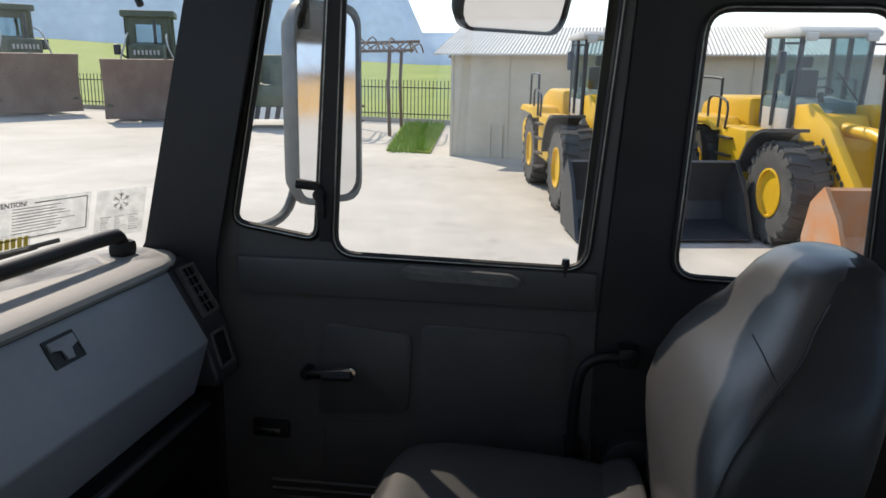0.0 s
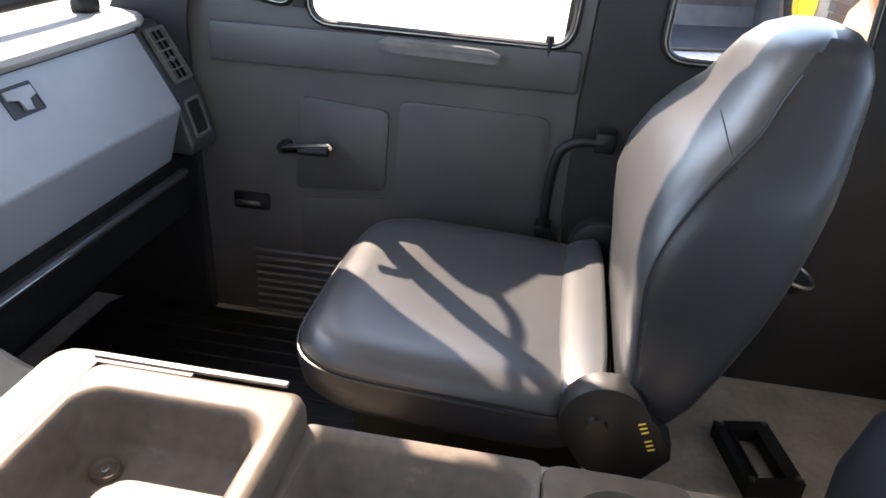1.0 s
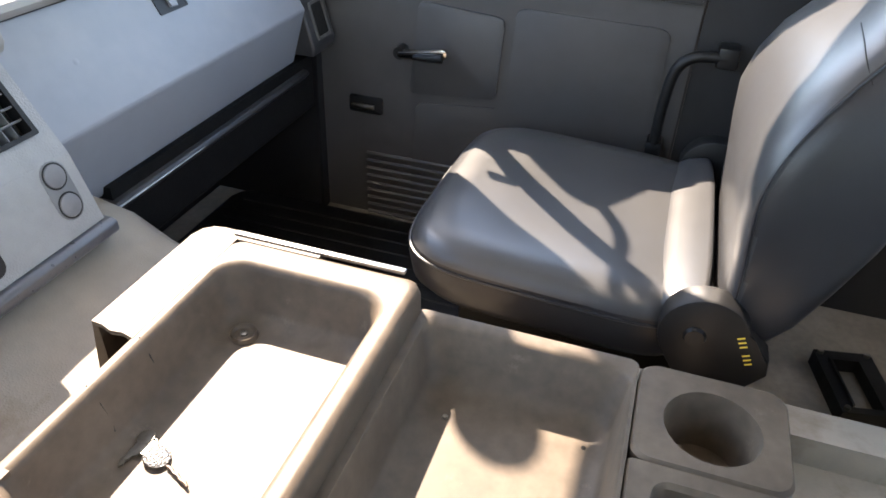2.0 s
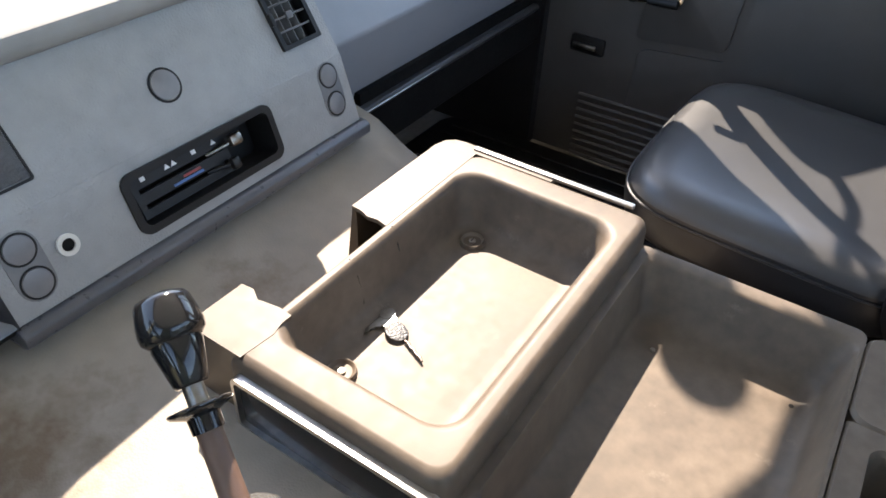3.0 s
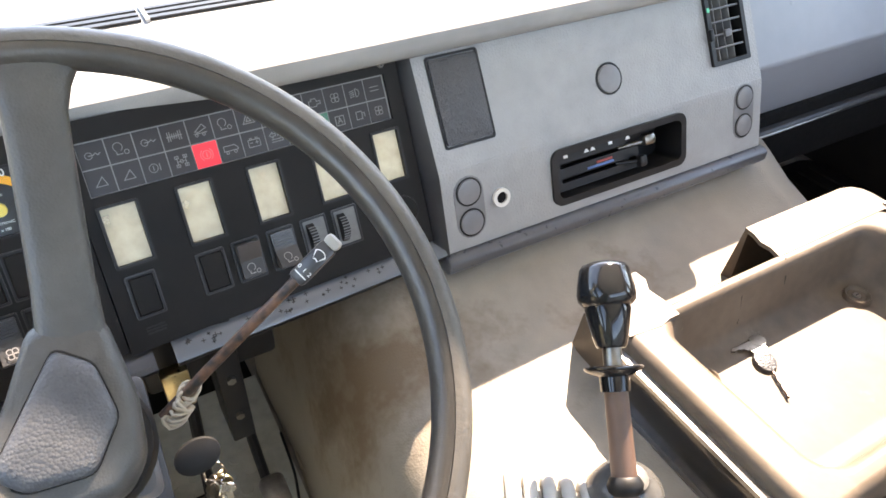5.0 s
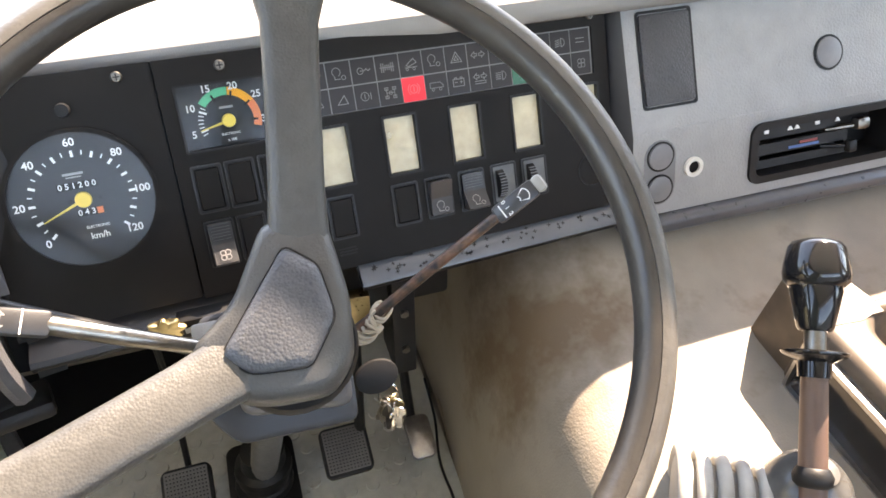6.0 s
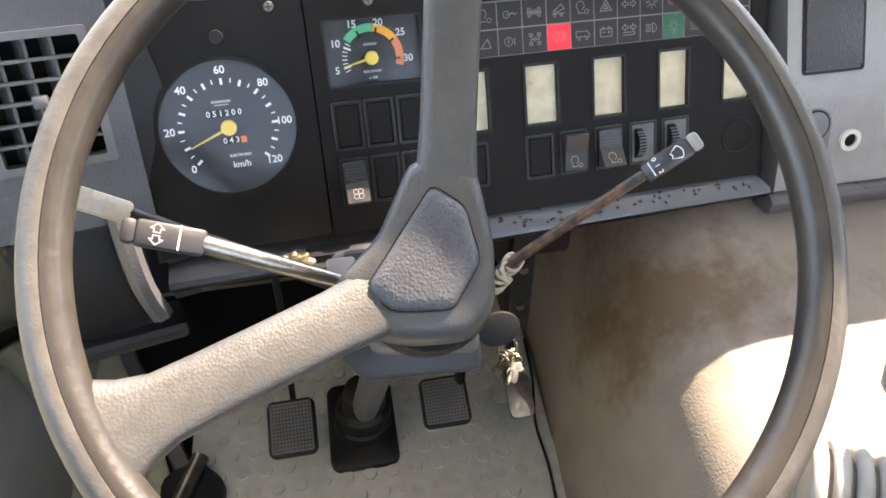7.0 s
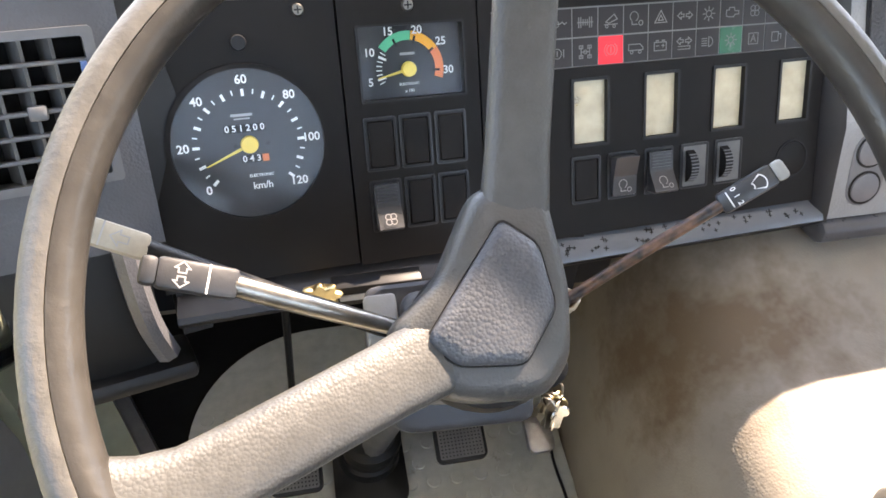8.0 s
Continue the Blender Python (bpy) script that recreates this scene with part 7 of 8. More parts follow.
for y in (5.9, 6.6, 7.3):
    tube(bm, [(21.9, y, ground_z(22)), (21.9, y, ground_z(22) + 0.95)], 0.04, 6)
tube(bm, [(21.9, 5.7, ground_z(22) + 0.95), (21.9, 7.5, ground_z(22) + 0.95)], 0.04, 6)
tube(bm, [(21.9, 5.7, ground_z(22) + 0.5), (21.9, 7.5, ground_z(22) + 0.5)], 0.03, 6)
solo("hand_rail", bm, pergola_m, "low rusty railing in front of the fence", "railing")


def hull(bm, prof, y0, y1, r=0.03):
    """A side profile of (x, z) points given a width from y0 to y1."""
    M = Matrix(((1, 0, 0, 0), (0, 0, 1, 0), (0, 1, 0, 0), (0, 0, 0, 1)))
    plate(bm, prof, y0, y1, M)
    if r:
        bmesh.ops.bevel(bm, geom=list(bm.edges), offset=r, segments=2, profile=0.5, affect="EDGES")
    return bm


def tyre(parent, x, y, r, w, rim_mat):
    sg = 1 if y > 0 else -1
    M = axes((x, y, r), (1, 0, 0), (0, 0, 1))
    w_ = thing("wheel", "", "")
    for k_ in ("label", "category"):
        if k_ in w_:
            del w_[k_]
    w_.parent = parent
    bm = B()
    prof = [(r * 0.46, -w * 0.46), (r * 0.72, -w * 0.5), (r * 0.90, -w * 0.49), (r * 0.965, -w * 0.40), (r * 0.975, 0), (r * 0.965, w * 0.40), (r * 0.90, w * 0.49), (r * 0.72, w * 0.5), (r * 0.46, w * 0.46)]
    rings = [[M @ Vector((rr * math.cos(2 * math.pi * q / 40), rr * math.sin(2 * math.pi * q / 40), z)) for rr, z in prof] for q in range(40)]
    loft(bm, rings, False, True)
    part("tyre", bm, tyre_m, w_)
    bm = B()
    for q in range(22):
        for side in (-1, 1):
            a = 2 * math.pi * (q + 0.5 * (side > 0)) / 22
            T = M @ pose(0, 0, 0, 0, 0, math.degrees(a))
            loft(bm, [[T @ Vector((rr, t0 + 0.11 * r * (zz / w) * side * 1.6, zz)) for rr, t0 in ((r * 0.95, -0.055 * r), (r * 1.0, -0.045 * r), (r * 1.0, 0.045 * r), (r * 0.95, 0.055 * r))] for zz in (side * 0.02 * w, side * 0.25 * w, side * 0.47 * w)])
    for q in range(22):
        for side in (-1, 1):
            a = 2 * math.pi * (q + 0.5 * (side > 0)) / 22
            T = M @ pose(0, 0, 0, 0, 0, math.degrees(a))
            box(bm, (r * 0.84, -0.05 * r + 0.08 * r * side, side * 0.475 * w), (r * 0.965, 0.05 * r + 0.08 * r * side, side * 0.515 * w), T)
    tagged(part("tread", bm, tyre_m, w_, smooth=0), kind="stuff")
    bm = B()
    rim_p = [(r * 0.47, 0.40), (r * 0.48, 0.49), (r * 0.44, 0.50), (r * 0.42, 0.34), (r * 0.37, 0.26), (r * 0.22, 0.26), (r * 0.20, 0.38), (r * 0.02, 0.39)]
    loft(bm, [[M @ Vector((rr * math.cos(2 * math.pi * q / 32), rr * math.sin(2 * math.pi * q / 32), -sg * z * w)) for q in range(32)] for rr, z in rim_p])
    part("rim", bm, rim_mat, w_, "yellow steel rim")
    return w_


def wheel_loader(label):
    L = thing("wheel_loader", label, "wheel loader", "loaders parked in the yard")
    for x in (0.0, -3.05):
        for y in (-0.92, 0.92):
            tyre(L, x, y, 0.79, 0.60, loader_yellow)
    bm = B()
    hull(bm, [(-4.35, 0.85), (-4.45, 1.35), (-4.25, 1.95), (-3.6, 2.12), (-2.05, 2.14), (-2.0, 1.0), (-2.4, 0.8)], -0.72, 0.72, 0.10)
    part("hood", bm, loader_yellow, L)
    bm = B()
    hull(bm, [(-4.5, 0.75), (-4.55, 1.3), (-4.1, 1.45), (-3.8, 0.7)], -1.15, 1.15, 0.08)
    part("counterweight", bm, loader_yellow, L)
    for sg in (-1, 1):
        bm = B()
        hull(bm, [(-2.1, 0.75), (-2.15, 1.65), (-1.05, 1.65), (-0.98, 0.75)], min(sg * 0.62, sg * 1.18), max(sg * 0.62, sg * 1.18), 0.05)
        part("tank_box", bm, loader_yellow, L)
        bm = B()
        loft(bm, [[(0.97 * math.cos(a), sg * 0.70, 0.79 + 0.97 * math.sin(a)), (0.97 * math.cos(a), sg * 1.32, 0.79 + 0.97 * math.sin(a)), (0.92 * math.cos(a), sg * 1.32, 0.79 + 0.92 * math.sin(a)), (0.92 * math.cos(a), sg * 0.70, 0.79 + 0.92 * math.sin(a))] for a in [radians(88 + 8 * q) for q in range(11)]])
        part("front_fender", bm, loader_dark, L)
        bm = B()
        hull(bm, [(-3.95, 1.60), (-3.6, 1.76), (-2.45, 1.76), (-2.1, 1.55), (-2.4, 1.65), (-3.6, 1.66)], min(sg * 0.70, sg * 1.32), max(sg * 0.70, sg * 1.32), 0.02)
        part("rear_fender", bm, loader_yellow, L)
        for q, z in enumerate((0.55, 0.85, 1.15, 1.45)):
            bm = B()
            box(bm, (-2.0, sg * 1.16 - 0.12, z), (-1.5, sg * 1.16 + 0.12, z + 0.03))
            part("step", bm, loader_dark, L)
        bm = B()
        tube(bm, smooth_path([(-2.15, sg * 1.2, 1.6), (-2.15, sg * 1.2, 2.35), (-2.25, sg * 1.2, 2.45), (-3.3, sg * 1.15, 2.45), (-3.4, sg * 1.15, 2.35), (-3.45, sg * 1.15, 1.75)], 4), 0.025, 8)
        part("hand_rail", bm, loader_dark, L)
        bm = B()
        tube(bm, smooth_path([(-1.85, sg * 1.2, 1.6), (-1.85, sg * 1.2, 2.05), (-2.6, sg * 1.2, 2.12), (-2.65, sg * 1.2, 1.75)], 4), 0.022, 8)
        part("hand_rail", bm, loader_dark, L)
        # boom arm
        bm = B()
        hull(bm, [(-0.75, 1.72), (-0.75, 2.08), (-0.35, 2.12), (0.3, 1.80), (1.25, 0.92), (1.46, 0.66), (1.43, 0.38), (1.2, 0.46), (0.75, 0.80), (-0.1, 1.48)], min(sg * 0.42, sg * 0.56), max(sg * 0.42, sg * 0.56), 0.02)
        arm = part("boom_arm", bm, loader_yellow, L)
        bm = B()
        for q, (a, b) in enumerate(((0.0, 0.10), (0.14, 0.24), (0.28, 0.42), (0.52, 0.62), (0.66, 0.78), (0.82, 0.90), (0.94, 1.04))):
            T = axes((0.15, sg * 0.565, 1.62), (0.76, 0, -0.65), (0.65 * sg, 0, 0.76 * sg))
            box(bm, (a, -0.035, -0.004), (b, 0.035, 0.004), T)
        part("lettering_bars", bm, loader_dark, arm, "dark unreadable lettering")
        bm = B()
        tube(bm, [(-0.5, sg * 0.36, 1.05), (0.25, sg * 0.36, 0.95), (0.95, sg * 0.36, 0.78)], [0.07, 0.07, 0.045], 10)
        part("lift_cylinder", bm, loader_dark, L)
        bm = B()
        rbox(bm, (-0.84, sg * 0.86 - 0.06, 2.55), (-0.74, sg * 0.86 + 0.06, 2.90), 0.03)
        mi = part("side_mirror", bm, loader_dark, L)
        bm = B()
        tube(bm, [(-0.82, sg * 0.56, 3.02), (-0.80, sg * 0.84, 3.02), (-0.79, sg * 0.86, 2.88)], 0.018, 6)
        part("mirror_arm", bm, loader_dark, mi)
    bm = B()
    hull(bm, [(-0.95, 0.55), (-0.95, 1.1), (-0.8, 1.95), (-0.35, 1.95), (0.1, 1.25), (0.55, 0.9), (0.55, 0.45)], -0.40, 0.40, 0.05)
    part("front_frame", bm, loader_yellow, L)
    bm = B()
    tube(bm, [(-0.5, 0, 1.75), (0.5, 0, 1.72), (1.0, 0, 1.6)], [0.10, 0.10, 0.06], 10)
    tube(bm, [(0.95, 0, 2.0), (0.98, 0, 1.2), (1.2, 0, 0.75)], 0.09, 8)
    part("tilt_link", bm, loader_yellow, L)
    # cab
    bm = B()
    hull(bm, [(-1.85, 1.5), (-1.9, 2.2), (-0.95, 2.1), (-0.85, 1.5)], -0.58, 0.58, 0.05)
    part("cab_body", bm, loader_grey, L)
    bm = B()
    hull(bm, [(-2.0, 3.13), (-1.95, 3.25), (-0.85, 3.28), (-0.68, 3.21), (-0.72, 3.12)], -0.66, 0.66, 0.04)
    part("cab_roof", bm, loader_grey, L)
    for x0, x1, y in ((-0.90, -0.80, 0.56), (-0.90, -0.80, -0.56), (-1.45, -1.42, 0.58), (-1.45, -1.42, -0.58), (-1.87, -1.92, 0.56), (-1.87, -1.92, -0.56)):
        bm = B()
        tube(bm, [(x0, y, 1.7), (x1, y, 3.15)], 0.045, 6)
        part("cab_post", bm, loader_dark, L)
    bm = B()
    for sg in (-1, 1):
        plate(bm, [(-1.87, 2.0), (-0.90, 2.0), (-0.80, 3.12), (-1.91, 3.12)], sg * 0.585 - 0.004, sg * 0.585 + 0.004, Matrix(((1, 0, 0, 0), (0, 0, 1, 0), (0, 1, 0, 0), (0, 0, 0, 1))))
    g1 = part("side_glass", bm, tinted, L, "tinted cab glass", smooth=0)
    bm = B()
    loft(bm, [[(x, y, z) for y in (-0.54, 0.54)] + [(x + 0.01, y, z) for y in (0.54, -0.54)] for x, z in ((-0.84, 1.75), (-0.88, 2.0), (-0.78, 3.12))])
    g2 = part("front_glass", bm, tinted, L, "tinted cab glass", smooth=0)
    for g in (g1, g2):
        g.visible_shadow = False
    bm = B()
    rbox(bm, (-1.75, -0.26, 1.95), (-1.25, 0.26, 2.08), 0.04)
    rbox(bm, (-1.80, -0.26, 2.05), (-1.66, 0.26, 2.62), 0.05)
    rbox(bm, (-1.78, -0.14, 2.64), (-1.68, 0.14, 2.84), 0.04)
    part("driver_seat", bm, loader_dark, L, "dark driver's seat")
    bm = B()
    tube(bm, [(-0.95, 0, 1.9), (-1.1, 0, 2.25)], 0.05, 8)
    tube(bm, [(-1.1 + 0.1 * math.cos(a), 0.19 * math.sin(a), 2.27 + 0.08 * math.cos(a)) for a in [2 * math.pi * q / 16 for q in range(16)]], 0.016, 6, True)
    part("steering", bm, loader_dark, L)
    bm = B()
    tube(bm, [(-0.74, 0.42, 2.15), (-0.77, 0.05, 2.6)], 0.015, 5)
    part("wiper", bm, loader_dark, L)
    for y in (-0.48, 0.48):
        bm = B()
        rbox(bm, (-0.74, y - 0.09, 3.06), (-0.64, y + 0.09, 3.18), 0.02)
        part("work_lamp", bm, loader_grey, L)
    return L


def bucket_part(parent, material, zoff=0.0):
    bm = B()
    prof = [(1.55, 0.10), (1.42, 0.45), (1.55, 0.95), (1.80, 1.18), (1.86, 1.15), (1.62, 0.90), (1.50, 0.46), (1.62, 0.17), (2.65, 0.07), (2.65, 0.04)]
    M = Matrix(((1, 0, 0, 0), (0, 0, 1, 0), (0, 1, 0, 0), (0, 0, 0, 1)))
    plate(bm, prof, -1.38, 1.38, M)
    b = part("bucket", bm, material, parent, smooth=30)
    for sg in (-1, 1):
        bm = B()
        plate(bm, [(1.55, 0.08), (1.44, 0.46), (1.56, 0.95), (1.84, 1.20), (2.2, 0.85), (2.66, 0.06)], min(sg * 1.34, sg * 1.40), max(sg * 1.34, sg * 1.40), M)
        part("bucket_side", bm, material, b)
    return b


def stand(m, x, y, heading, scale=1.0):
    """Puts a machine on the sloping yard, nose along the heading."""
    a = math.atan2(heading[1], heading[0])
    up = Vector((-0.047, 0, 1)).normalized()
    h = Vector((math.cos(a), math.sin(a), 0))
    h = (h - up * h.dot(up)).normalized()
    l_ = up.cross(h)
    R = Matrix(((h.x, l_.x, up.x, x), (h.y, l_.y, up.y, y), (h.z, l_.z, up.z, ground_z(x)), (0, 0, 0, 1)))
    return R @ Matrix.Scale(scale, 4)


ld = wheel_loader("yellow articulated wheel loader with a pale orange bucket side")
ld2 = copy_thing(ld, stand(None, 11.75, -1.16, (-0.98, -0.19), 0.86))
ld2["label"] = "smaller yellow wheel loader with a scratched black bucket"
bucket_part(ld, bucket_orange)
bucket_part(ld2, loader_dark)
ld.matrix_basis = stand(None, 9.99, -3.92, (-0.985, -0.172), 0.86)


def dozer(label):
    D = thing("bulldozer", label, "bulldozer", "bulldozers parked in the yard")
    for sg in (-1, 1):
        bm = B()
        hull(bm, [(-3.6, 0.15), (-3.9, 0.6), (-3.6, 1.1), (-0.9, 1.1), (-0.5, 0.6), (-0.8, 0.15)], min(sg * 0.75, sg * 1.3), max(sg * 0.75, sg * 1.3), 0.12)
        part("track", bm, loader_dark, D)
        bm = B()
        tube(bm, [(-2.2, sg * 1.35, 0.7), (0.25, sg * 1.35, 0.55)], 0.13, 8)
        part("push_arm", bm, dozer_green, D)
        bm = B()
        tube(bm, [(-1.0, sg * 0.75, 1.75), (0.15, sg * 0.8, 1.2)], 0.07, 8)
        part("lift_cylinder", bm, dozer_green, D)
        for x in (-2.0, -3.4):
            bm = B()
            tube(bm, [(x, sg * 0.85, 1.6), (x, sg * 0.80, 3.95)], 0.07, 6)
            part("cab_post", bm, dozer_green, D)
    bm = B()
    prof = [(0.25, 0.12), (0.10, 0.8), (0.12, 1.5), (0.32, 2.3), (0.40, 2.28), (0.22, 1.5), (0.20, 0.8), (0.35, 0.12)]
    hull(bm, prof, -1.55, 1.55, 0)
    part("blade", bm, blade_m, D, "rusty brown blade")
    bm = B()
    hull(bm, [(-2.1, 1.0), (-2.1, 2.95), (-0.45, 2.80), (-0.25, 1.0)], -0.62, 0.62, 0.06)
    part("hood", bm, dozer_green, D)
    for q in range(7):
        bm = B()
        box(bm, (-0.46, -0.45 + q * 0.14, 2.45), (-0.36, -0.38 + q * 0.14, 2.62))
        part("grille_bar", bm, loader_grey, D)
    bm = B()
    hull(bm, [(-3.6, 1.0), (-3.6, 2.3), (-2.0, 2.3), (-2.0, 1.0)], -0.95, 0.95, 0.05)
    part("cab_body", bm, dozer_green, D)
    bm = B()
    hull(bm, [(-3.65, 3.9), (-3.65, 4.15), (-1.85, 4.15), (-1.8, 3.9)], -1.0, 1.0, 0.04)
    part("cab_roof", bm, dozer_green, D)
    bm = B()
    holed(bm, axes((-1.99, 0.88, 2.3), (0, -1, 0), (0, 0, 1)), 0, 1.76, 0, 1.62, [(0.42, 1.34, 0.58, 1.32)], 0.06, 0.06)
    part("cab_front", bm, dozer_green, D, "cab front with a square window")
    bm = B()
    box(bm, (-2.03, -0.48, 2.86), (-2.02, 0.48, 3.64))
    o = part("cab_window", bm, tinted, D)
    o.visible_shadow = False
    for sg in (-1, 1):
        bm = B()
        tube(bm, smooth_path([(-1.3, sg * 0.70, 3.25), (-0.75, sg * 0.72, 3.10), (-0.5, sg * 0.78, 2.75), (-0.55, sg * 0.95, 2.30)], 4), 0.035, 6)
        part("hand_rail", bm, loader_grey, D, "pale bent rail")
        bm = B()
        rbox(bm, (-1.95, sg * 1.18 - 0.12, 2.45), (-1.60, sg * 1.18 + 0.12, 2.85), 0.04)
        part("work_lamp", bm, loader_dark, D)
        bm = B()
        tube(bm, [(-1.9, sg * 0.9, 2.35), (-1.75, sg * 1.15, 2.55)], 0.04, 6)
        part("lamp_arm", bm, dozer_green, D)
    bm = B()
    cyl(bm, (-1.1, 0.30, 2.7), (-1.1, 0.30, 3.75), 0.06, None, 12)
    part("exhaust", bm, loader_dark, D)
    return D


dz = dozer("dark green bulldozer with a wide rusty blade")
copy_thing(dz, stand(None, 27.0, 20.8, (-0.545, -0.839), 1.08))
dz.matrix_basis = stand(None, 25.6, 15.0, (-0.91, -0.42))

# olive field machine with a striped bumper
fm = thing("field_machine", "olive green engine trailer with a striped black and white bar", "trailer")
T = stand(None, 23.6, 9.5, (-0.95, -0.30))
bm = B()
rbox(bm, (-2.4, -0.9, 0.5), (-0.2, 0.9, 1.5), 0.08, T)
part("body", bm, dozer_green, fm)
bm = B()
rbox(bm, (-1.9, -0.3, 1.5), (-1.0, 0.6, 2.5), 0.1, T)
part("engine_box", bm, dozer_green, fm)
bm = B()
cyl(bm, (-0.6, -0.5, 1.5), (-0.6, -0.5, 2.3), 0.22, 0.18, 14, T)
part("filter", bm, dozer_green, fm)
bm = B()
cyl(bm, (-0.7, 0.35, 1.5), (-0.7, 0.35, 2.15), 0.3, 0.25, 14, T)
part("tank", bm, dozer_green, fm)
for y in (-0.95, 0.95):
    bm = B()
    cyl(bm, (-1.3, y - 0.1, 0.45), (-1.3, y + 0.1, 0.45), 0.45, None, 20, T)
    part("tyre", bm, tyre_m, fm)
for q in range(12):
    bm = B()
    loft(bm, [[T @ Vector((x, -1.0 + q * 0.17 + dy + s_, z)) for x, z, s_ in ((-0.1, 0.35, 0), (0.0, 0.35, 0), (0.0, 0.75, 0.08), (-0.1, 0.75, 0.08))] for dy in (0, 0.17)])
    part("stripe", bm, loader_dark if q % 2 else white_m, fm)

# ---- outside the glass: mirrors, wiper, stickers ----
mirror_grey = mat("mirror_housing", (0.13, 0.135, 0.13), (0.18, 0.18, 0.17), 0.55, scale=20, grain=200, bump=0.3, vary=0.15)
mir = thing("wing_mirror", "tall wing mirror in a grey moulded housing", "mirror")
MM = axes((1.735, 0.568, 1.018), (0.863, -0.505, 0), (0, 0, 1))
hw_, hh_ = 0.112, 0.252
bm = B()
loft(bm, [[MM @ Vector((x, y, z)) for x, y in rrect(-hw_ * f, hw_ * f, -hh_ * f, hh_ * f, 0.05 * f)] for f, z in ((0.60, -0.075), (0.9, -0.055), (1.0, -0.02), (1.0, 0.008), (0.94, 0.008), (0.93, -0.004))])
part("housing", bm, mirror_grey, mir)
bm = B()
plate(bm, rrect(-hw_ * 0.93, hw_ * 0.93, -hh_ * 0.93, hh_ * 0.93, 0.045), -0.004, 0.0, MM)
part("mirror_glass", bm, mirror_m, mir, "silvered mirror glass")
bm = B()
tube(bm, smooth_path([(1.42, 0.72, 0.74), (1.60, 0.70, 0.72), (1.68, 0.66, 0.76), (1.70, 0.63, 0.90)], 5), 0.013, 8)
part("lower_arm", bm, mirror_grey, mir)
bm = B()
tube(bm, smooth_path([(1.67, 0.60, 1.20), (1.635, 0.600, 1.31), (1.56, 0.620, 1.36), (1.50, 0.640, 1.41), (1.40, 0.62, 1.50)], 5), 0.012, 8)
part("upper_arm", bm, black_m, mir)
# bar out of view, added to cast the dark band on the backrest
bm = B()
tube(bm, smooth_path([(1.40, 0.30, 1.60), (1.586, 0.30, 1.63), (1.586, 0.38, 1.665), (1.586, 0.48, 1.72), (1.586, 0.56, 1.70), (1.42, 0.62, 1.62)], 4), 0.032, 10)
part("bracket", bm, black_m, mir, "thick unseen bar added to shade the backrest")
wide = thing("wide_mirror", "wide-angle mirror above the passenger window", "mirror")
MW = axes((1.73, 0.085, 1.31), (0.78, -0.62, 0.03), (-0.2, -0.2, 0.95))
bm = B()
loft(bm, [[MW @ Vector((x, y, z)) for x, y in rrect(-0.195 * f, 0.195 * f, -0.115 * f, 0.115 * f, 0.05 * f)] for f, z in ((0.55, -0.06), (0.9, -0.045), (1.0, -0.015), (1.0, 0.006), (0.94, 0.006), (0.93, -0.004))])
part("housing", bm, black_m, wide)
bm = B()
plate(bm, rrect(-0.182, 0.182, -0.107, 0.107, 0.045), -0.004, 0.0, MW)
part("mirror_glass", bm, mirror_m, wide, "silvered mirror glass")
bm = B()
tube(bm, [(1.74, 0.085, 1.40), (1.60, 0.10, 1.52), (1.40, 0.10, 1.55)], 0.012, 8)
part("arm", bm, black_m, wide)
# round disc out of view, placed to throw an oval shadow on the tray
front_m = thing("oval_shade_mirror", "unseen round mirror added to cast the oval shadow in the tray", "mirror")
MF = axes((1.4775, 0.960, 1.706), (0.707, -0.707, 0), (-0.45, -0.45, 0.78))
bm = B()
loft(bm, [[MF @ Vector((x, y, z)) for x, y in circle(0, 0, 0.050 * f, 28)] for f, z in ((0.5, -0.05), (0.9, -0.03), (1.0, 0.0), (0.95, 0.006))])
part("housing", bm, black_m, front_m)
bm = B()
tube(bm, smooth_path([(1.4825, 0.970, 1.716), (1.49, 1.01, 1.60), (1.45, 0.97, 1.40), (1.385, 0.86, 1.22)], 4), 0.008, 8)
part("arm", bm, black_m, front_m)
# stickers on the glass and the wiper outside
paper = dusty("sticker_film", (0.8, 0.82, 0.8), 0.16)


def on_screen(x, z, off=-0.004):
    return Vector((x, screen_y(x, z) + off, z))


def sticker(name, label, x0, x1, z0, z1):
    bm = B()
    n_ = 6
    loft(bm, [[on_screen(x, z0), on_screen(x, z1), on_screen(x, z1, -0.003), on_screen(x, z0, -0.003)] for x in [x0 + (x1 - x0) * k / n_ for k in range(n_ + 1)]])
    st_ = solo(name, bm, paper, label, "sticker", smooth=0)
    o = on_screen((x0 + x1) / 2, (z0 + z1) / 2, -0.0065)
    d = on_screen(x1, z0, -0.0065) - on_screen(x0, z0, -0.0065)
    return st_, axes(o, d, Vector((0, -0.205, 1)))


st_, M = sticker("warning_sticker", "pale warning sticker with a black border on the windshield", 0.90, 1.228, 0.770, 0.848)
hw_ = 0.172
bm = B()
for x0, x1, y0, y1 in ((-hw_, -0.05, 0.030, 0.032), (0.055, hw_, 0.030, 0.032), (-hw_, hw_, -0.036, -0.034), (hw_ - 0.002, hw_, -0.036, 0.032)):
    box(bm, (x0, y0, 0), (x1, y1, 0.0004), M)
part("border", bm, black_m, st_)
text("heading", "ATTENTION!", 0.013, M @ Matrix.Translation((0.002, 0.031, 0)), black_m, st_)
random.seed(21)
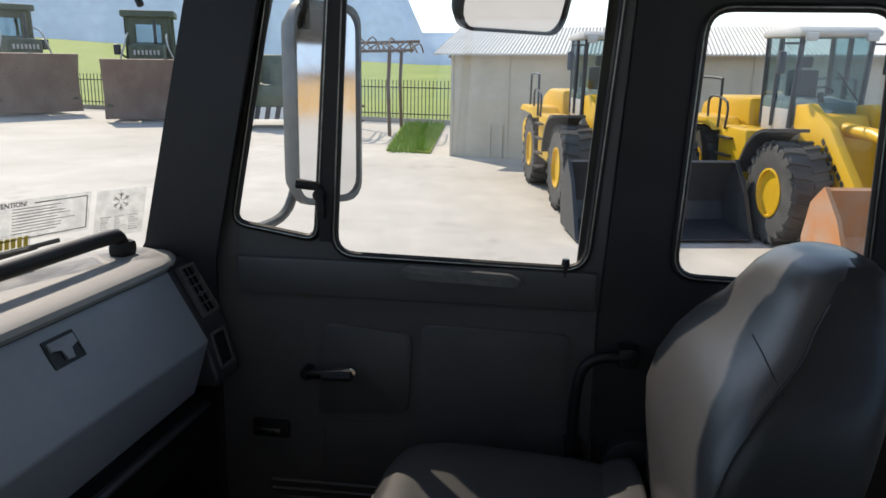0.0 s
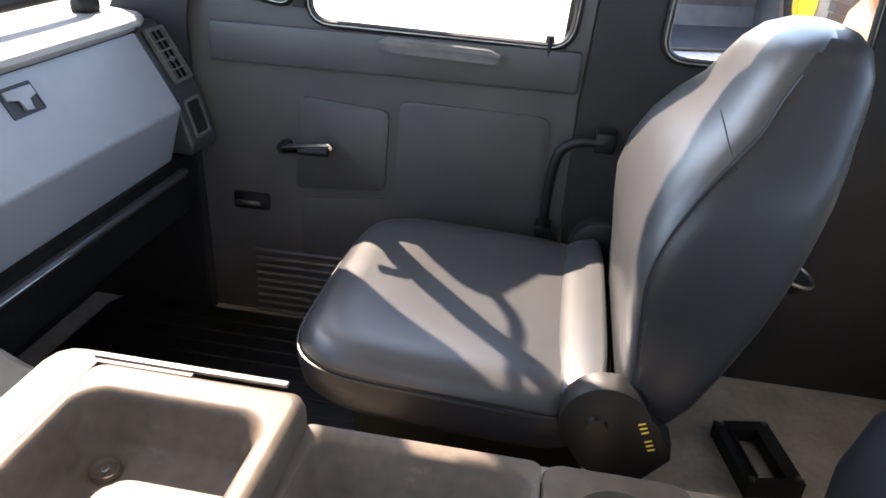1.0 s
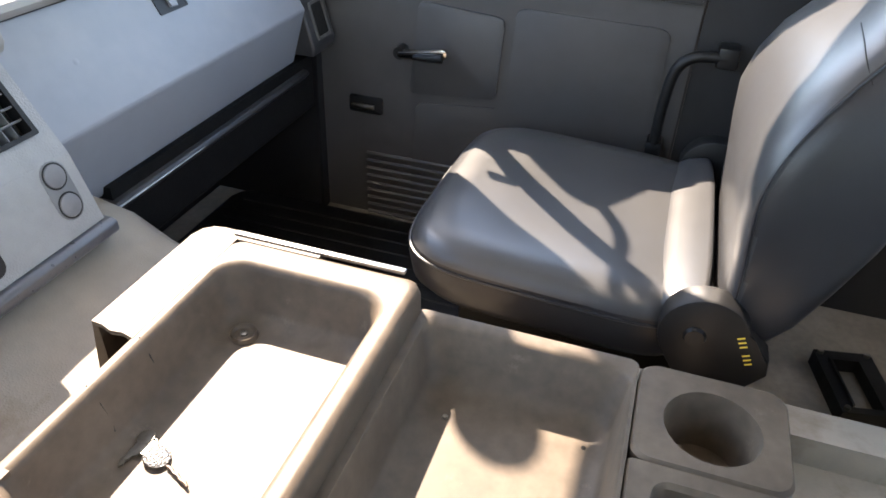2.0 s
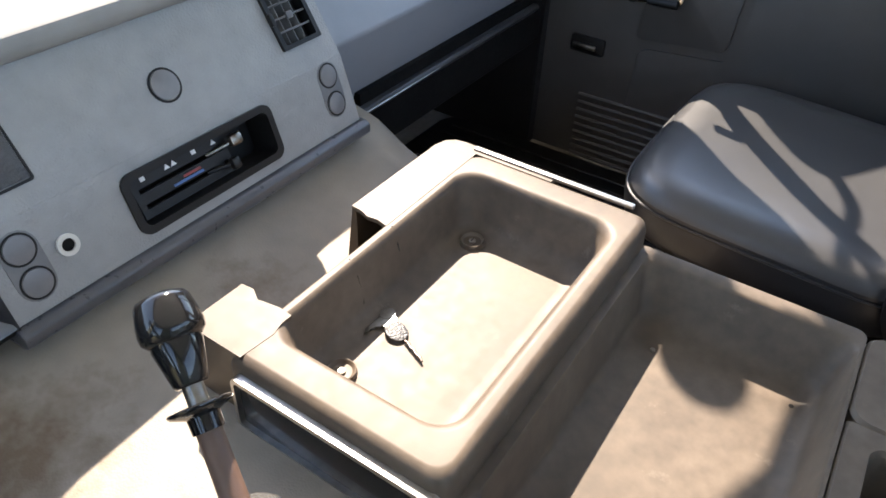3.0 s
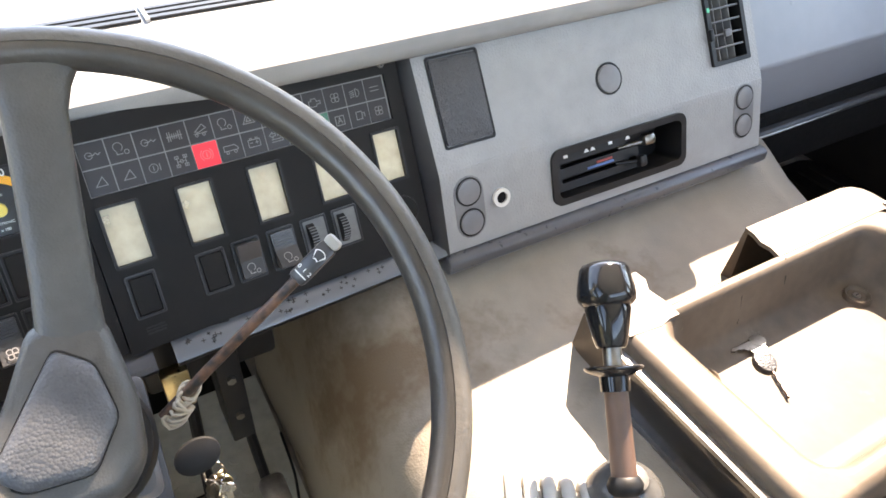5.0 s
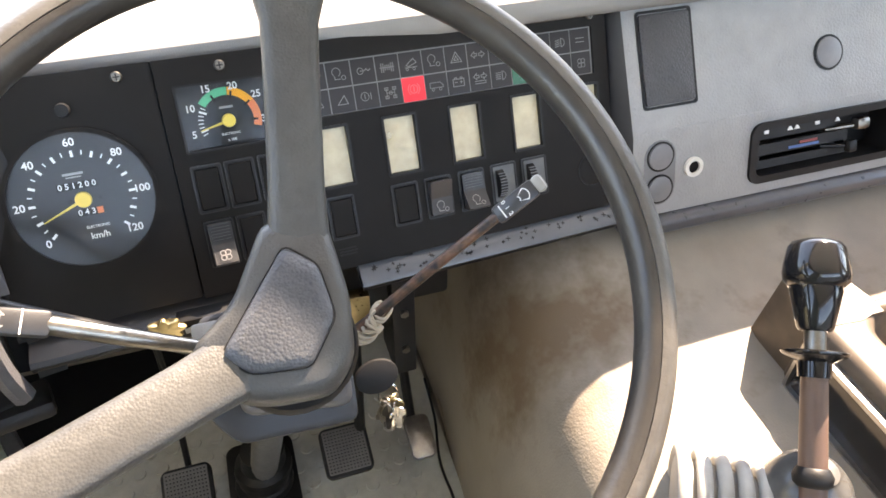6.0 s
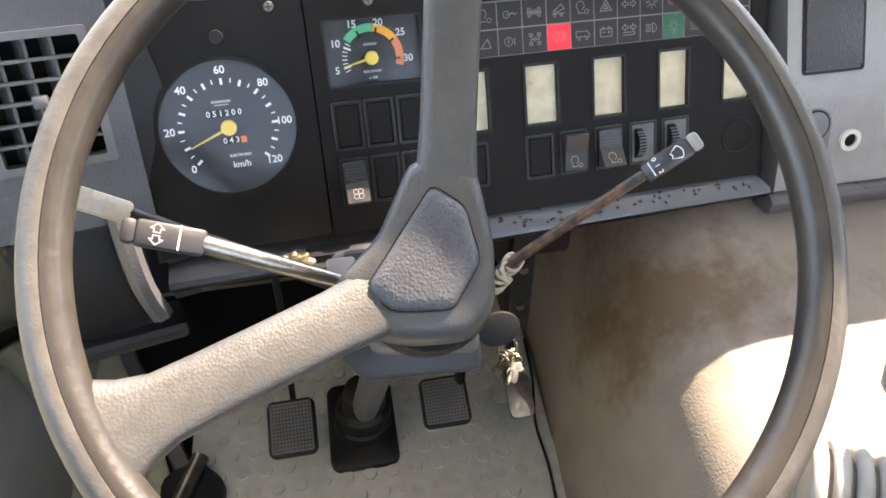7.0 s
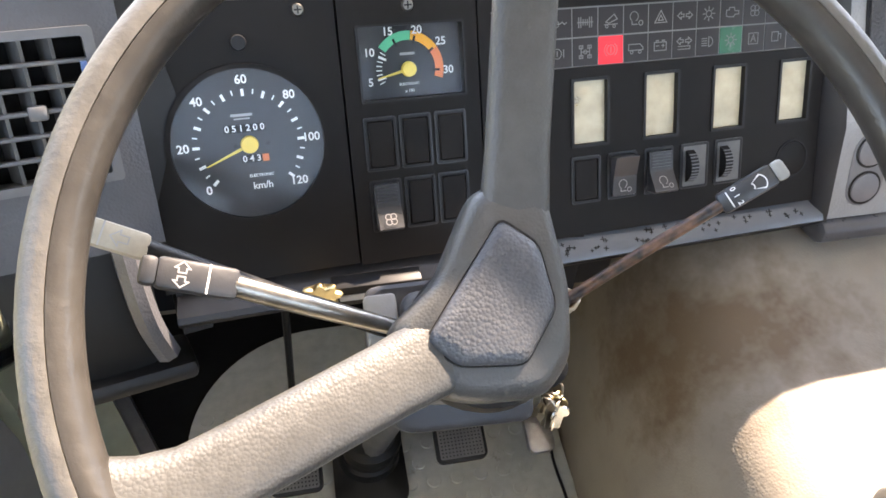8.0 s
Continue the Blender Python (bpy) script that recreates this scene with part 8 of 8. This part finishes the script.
for col in range(2):
    for k in range(9):
        bm = B()
        y = 0.022 - k * 0.0058
        x0 = -0.155 + col * 0.165
        box(bm, (x0, y, 0), (x0 + random.uniform(0.09, 0.145), y + 0.0016, 0.0004), M)
        part("text_bar", bm, grey_print, st_)
st_, M = sticker("frost_sticker", "pale sticker with a snowflake and a small table on the windshield", 1.240, 1.338, 0.748, 0.846)
bm = B()
for k in range(6):
    T = M @ Matrix.Translation((0.0, 0.024, 0)) @ pose(0, 0, 0, 0, 0, 60 * k + 30)
    box(bm, (0.004, -0.0007, 0), (0.020, 0.0007, 0.0004), T)
    for s_ in (-1, 1):
        T2 = T @ Matrix.Translation((0.012, 0, 0)) @ pose(0, 0, 0, 0, 0, 45 * s_)
        box(bm, (0, -0.0006, 0), (0.007, 0.0006, 0.0004), T2)
part("snowflake", bm, black_m, st_)
for k in range(7):
    for c in range(3):
        bm = B()
        box(bm, (-0.045 + c * 0.031, -0.008 - k * 0.0052, 0), (-0.045 + c * 0.031 + random.uniform(0.010, 0.024), -0.0068 - k * 0.0052, 0.0004), M)
        part("text_bar", bm, grey_print, st_)
st_, M = sticker("dealer_sticker", "small faded orange sticker on the windshield", 1.045, 1.115, 0.752, 0.786)
bm = B()
for k in range(5):
    box(bm, (-0.030 + k * 0.0125, -0.010, 0), (-0.021 + k * 0.0125, 0.010, 0.0004), M)
part("lettering_bars", bm, yellow_print, st_)
bm = B()
tube(bm, [on_screen(0.55, 0.715, 0.05), on_screen(0.9, 0.725, 0.04), on_screen(1.16, 0.745, 0.03)], [0.010, 0.008, 0.005], 8)
wp = solo("wiper", bm, black_m, "black windshield wiper resting outside the glass", "wiper")
bm = B()
tube(bm, [on_screen(0.75, 0.728, 0.018), on_screen(1.0, 0.742, 0.018), on_screen(1.19, 0.754, 0.016)], 0.005, 6)
part("blade", bm, rubber, wp)

# house behind the truck, met only in the wing mirror
house = thing("farm_house", "ochre rendered house with a white door", "house")
ochre = mat("ochre_render", (0.55, 0.34, 0.14), (0.6, 0.38, 0.17), 0.9, scale=1.5, grain=30, bump=0.1)
HMX = axes((10.0, -60.0, ground_z(9)), (1, 0.1, 0.047), (0, 0, 1))
bm = B()
holed(bm, HMX @ pose(0, 0, 0, 0, 180, 0) @ Matrix.Translation((-9, 0, 0)), 0, 9, 0, 3.4, [(3.2, 4.1, 0.0, 2.1)], 0.12, 6.0)
part("wall", bm, ochre, house)
bm = B()
box(bm, (4.92, 0.0, 0.08), (5.78, 2.1, 0.11), HMX)
part("door", bm, white_m, house, "white door")
bm = B()
rbox(bm, (-0.4, 3.4, -0.4), (9.4, 3.65, 6.4), 0.05, HMX)
part("roof", bm, pergola_m, house, "low brown roof")

# what carries the cab: frame rails, axles and wheels on the yard
chassis = thing("truck_chassis", "dark truck frame with rails, axles and wheels under the cab", "chassis")
for sx in (-1, 1):
    bm = B()
    rbox(bm, (0.22 + sx * 0.40 - 0.05, -5.2, -0.62), (0.22 + sx * 0.40 + 0.05, 0.95, -0.36), 0.01)
    part("frame_rail", bm, loader_dark, chassis)
    for y in (0.55, -0.75):
        bm = B()
        rbox(bm, (0.22 + sx * 0.40 - 0.06, y - 0.08, -0.37), (0.22 + sx * 0.40 + 0.06, y + 0.08, -0.058), 0.01)
        part("cab_mount", bm, loader_dark, chassis)
    for y in (0.15, -3.9):
        x = 0.22 + sx * 0.93
        r = 0.48 if y > 0 else 0.49
        zc = ground_z(x) + r - 0.01
        bm = B()
        M = axes((x, y, zc), (0, 1, 0), (0, 0, 1))
        loft(bm, [[M @ Vector((rr * math.cos(2 * math.pi * q / 40), rr * math.sin(2 * math.pi * q / 40), z)) for rr, z in ((r * 0.56, -0.13), (r * 0.9, -0.145), (r * 0.985, -0.11), (r, 0.0), (r * 0.985, 0.11), (r * 0.9, 0.145), (r * 0.56, 0.13))] for q in range(40)], False, True)
        w_ = part("wheel", bm, tyre_m, chassis)
        bm = B()
        loft(bm, [[M @ Vector((rr * math.cos(2 * math.pi * q / 32), rr * math.sin(2 * math.pi * q / 32), z)) for q in range(32)] for rr, z in ((r * 0.57, -0.12), (r * 0.57, 0.12), (r * 0.5, 0.09), (r * 0.2, 0.05), (r * 0.02, 0.05))])
        part("rim", bm, loader_grey, w_, "grey steel rim")
for y in (0.15, -3.9):
    bm = B()
    cyl(bm, (-0.70, y, -0.76), (1.14, y, -0.74), 0.06)
    part("axle", bm, loader_dark, chassis)
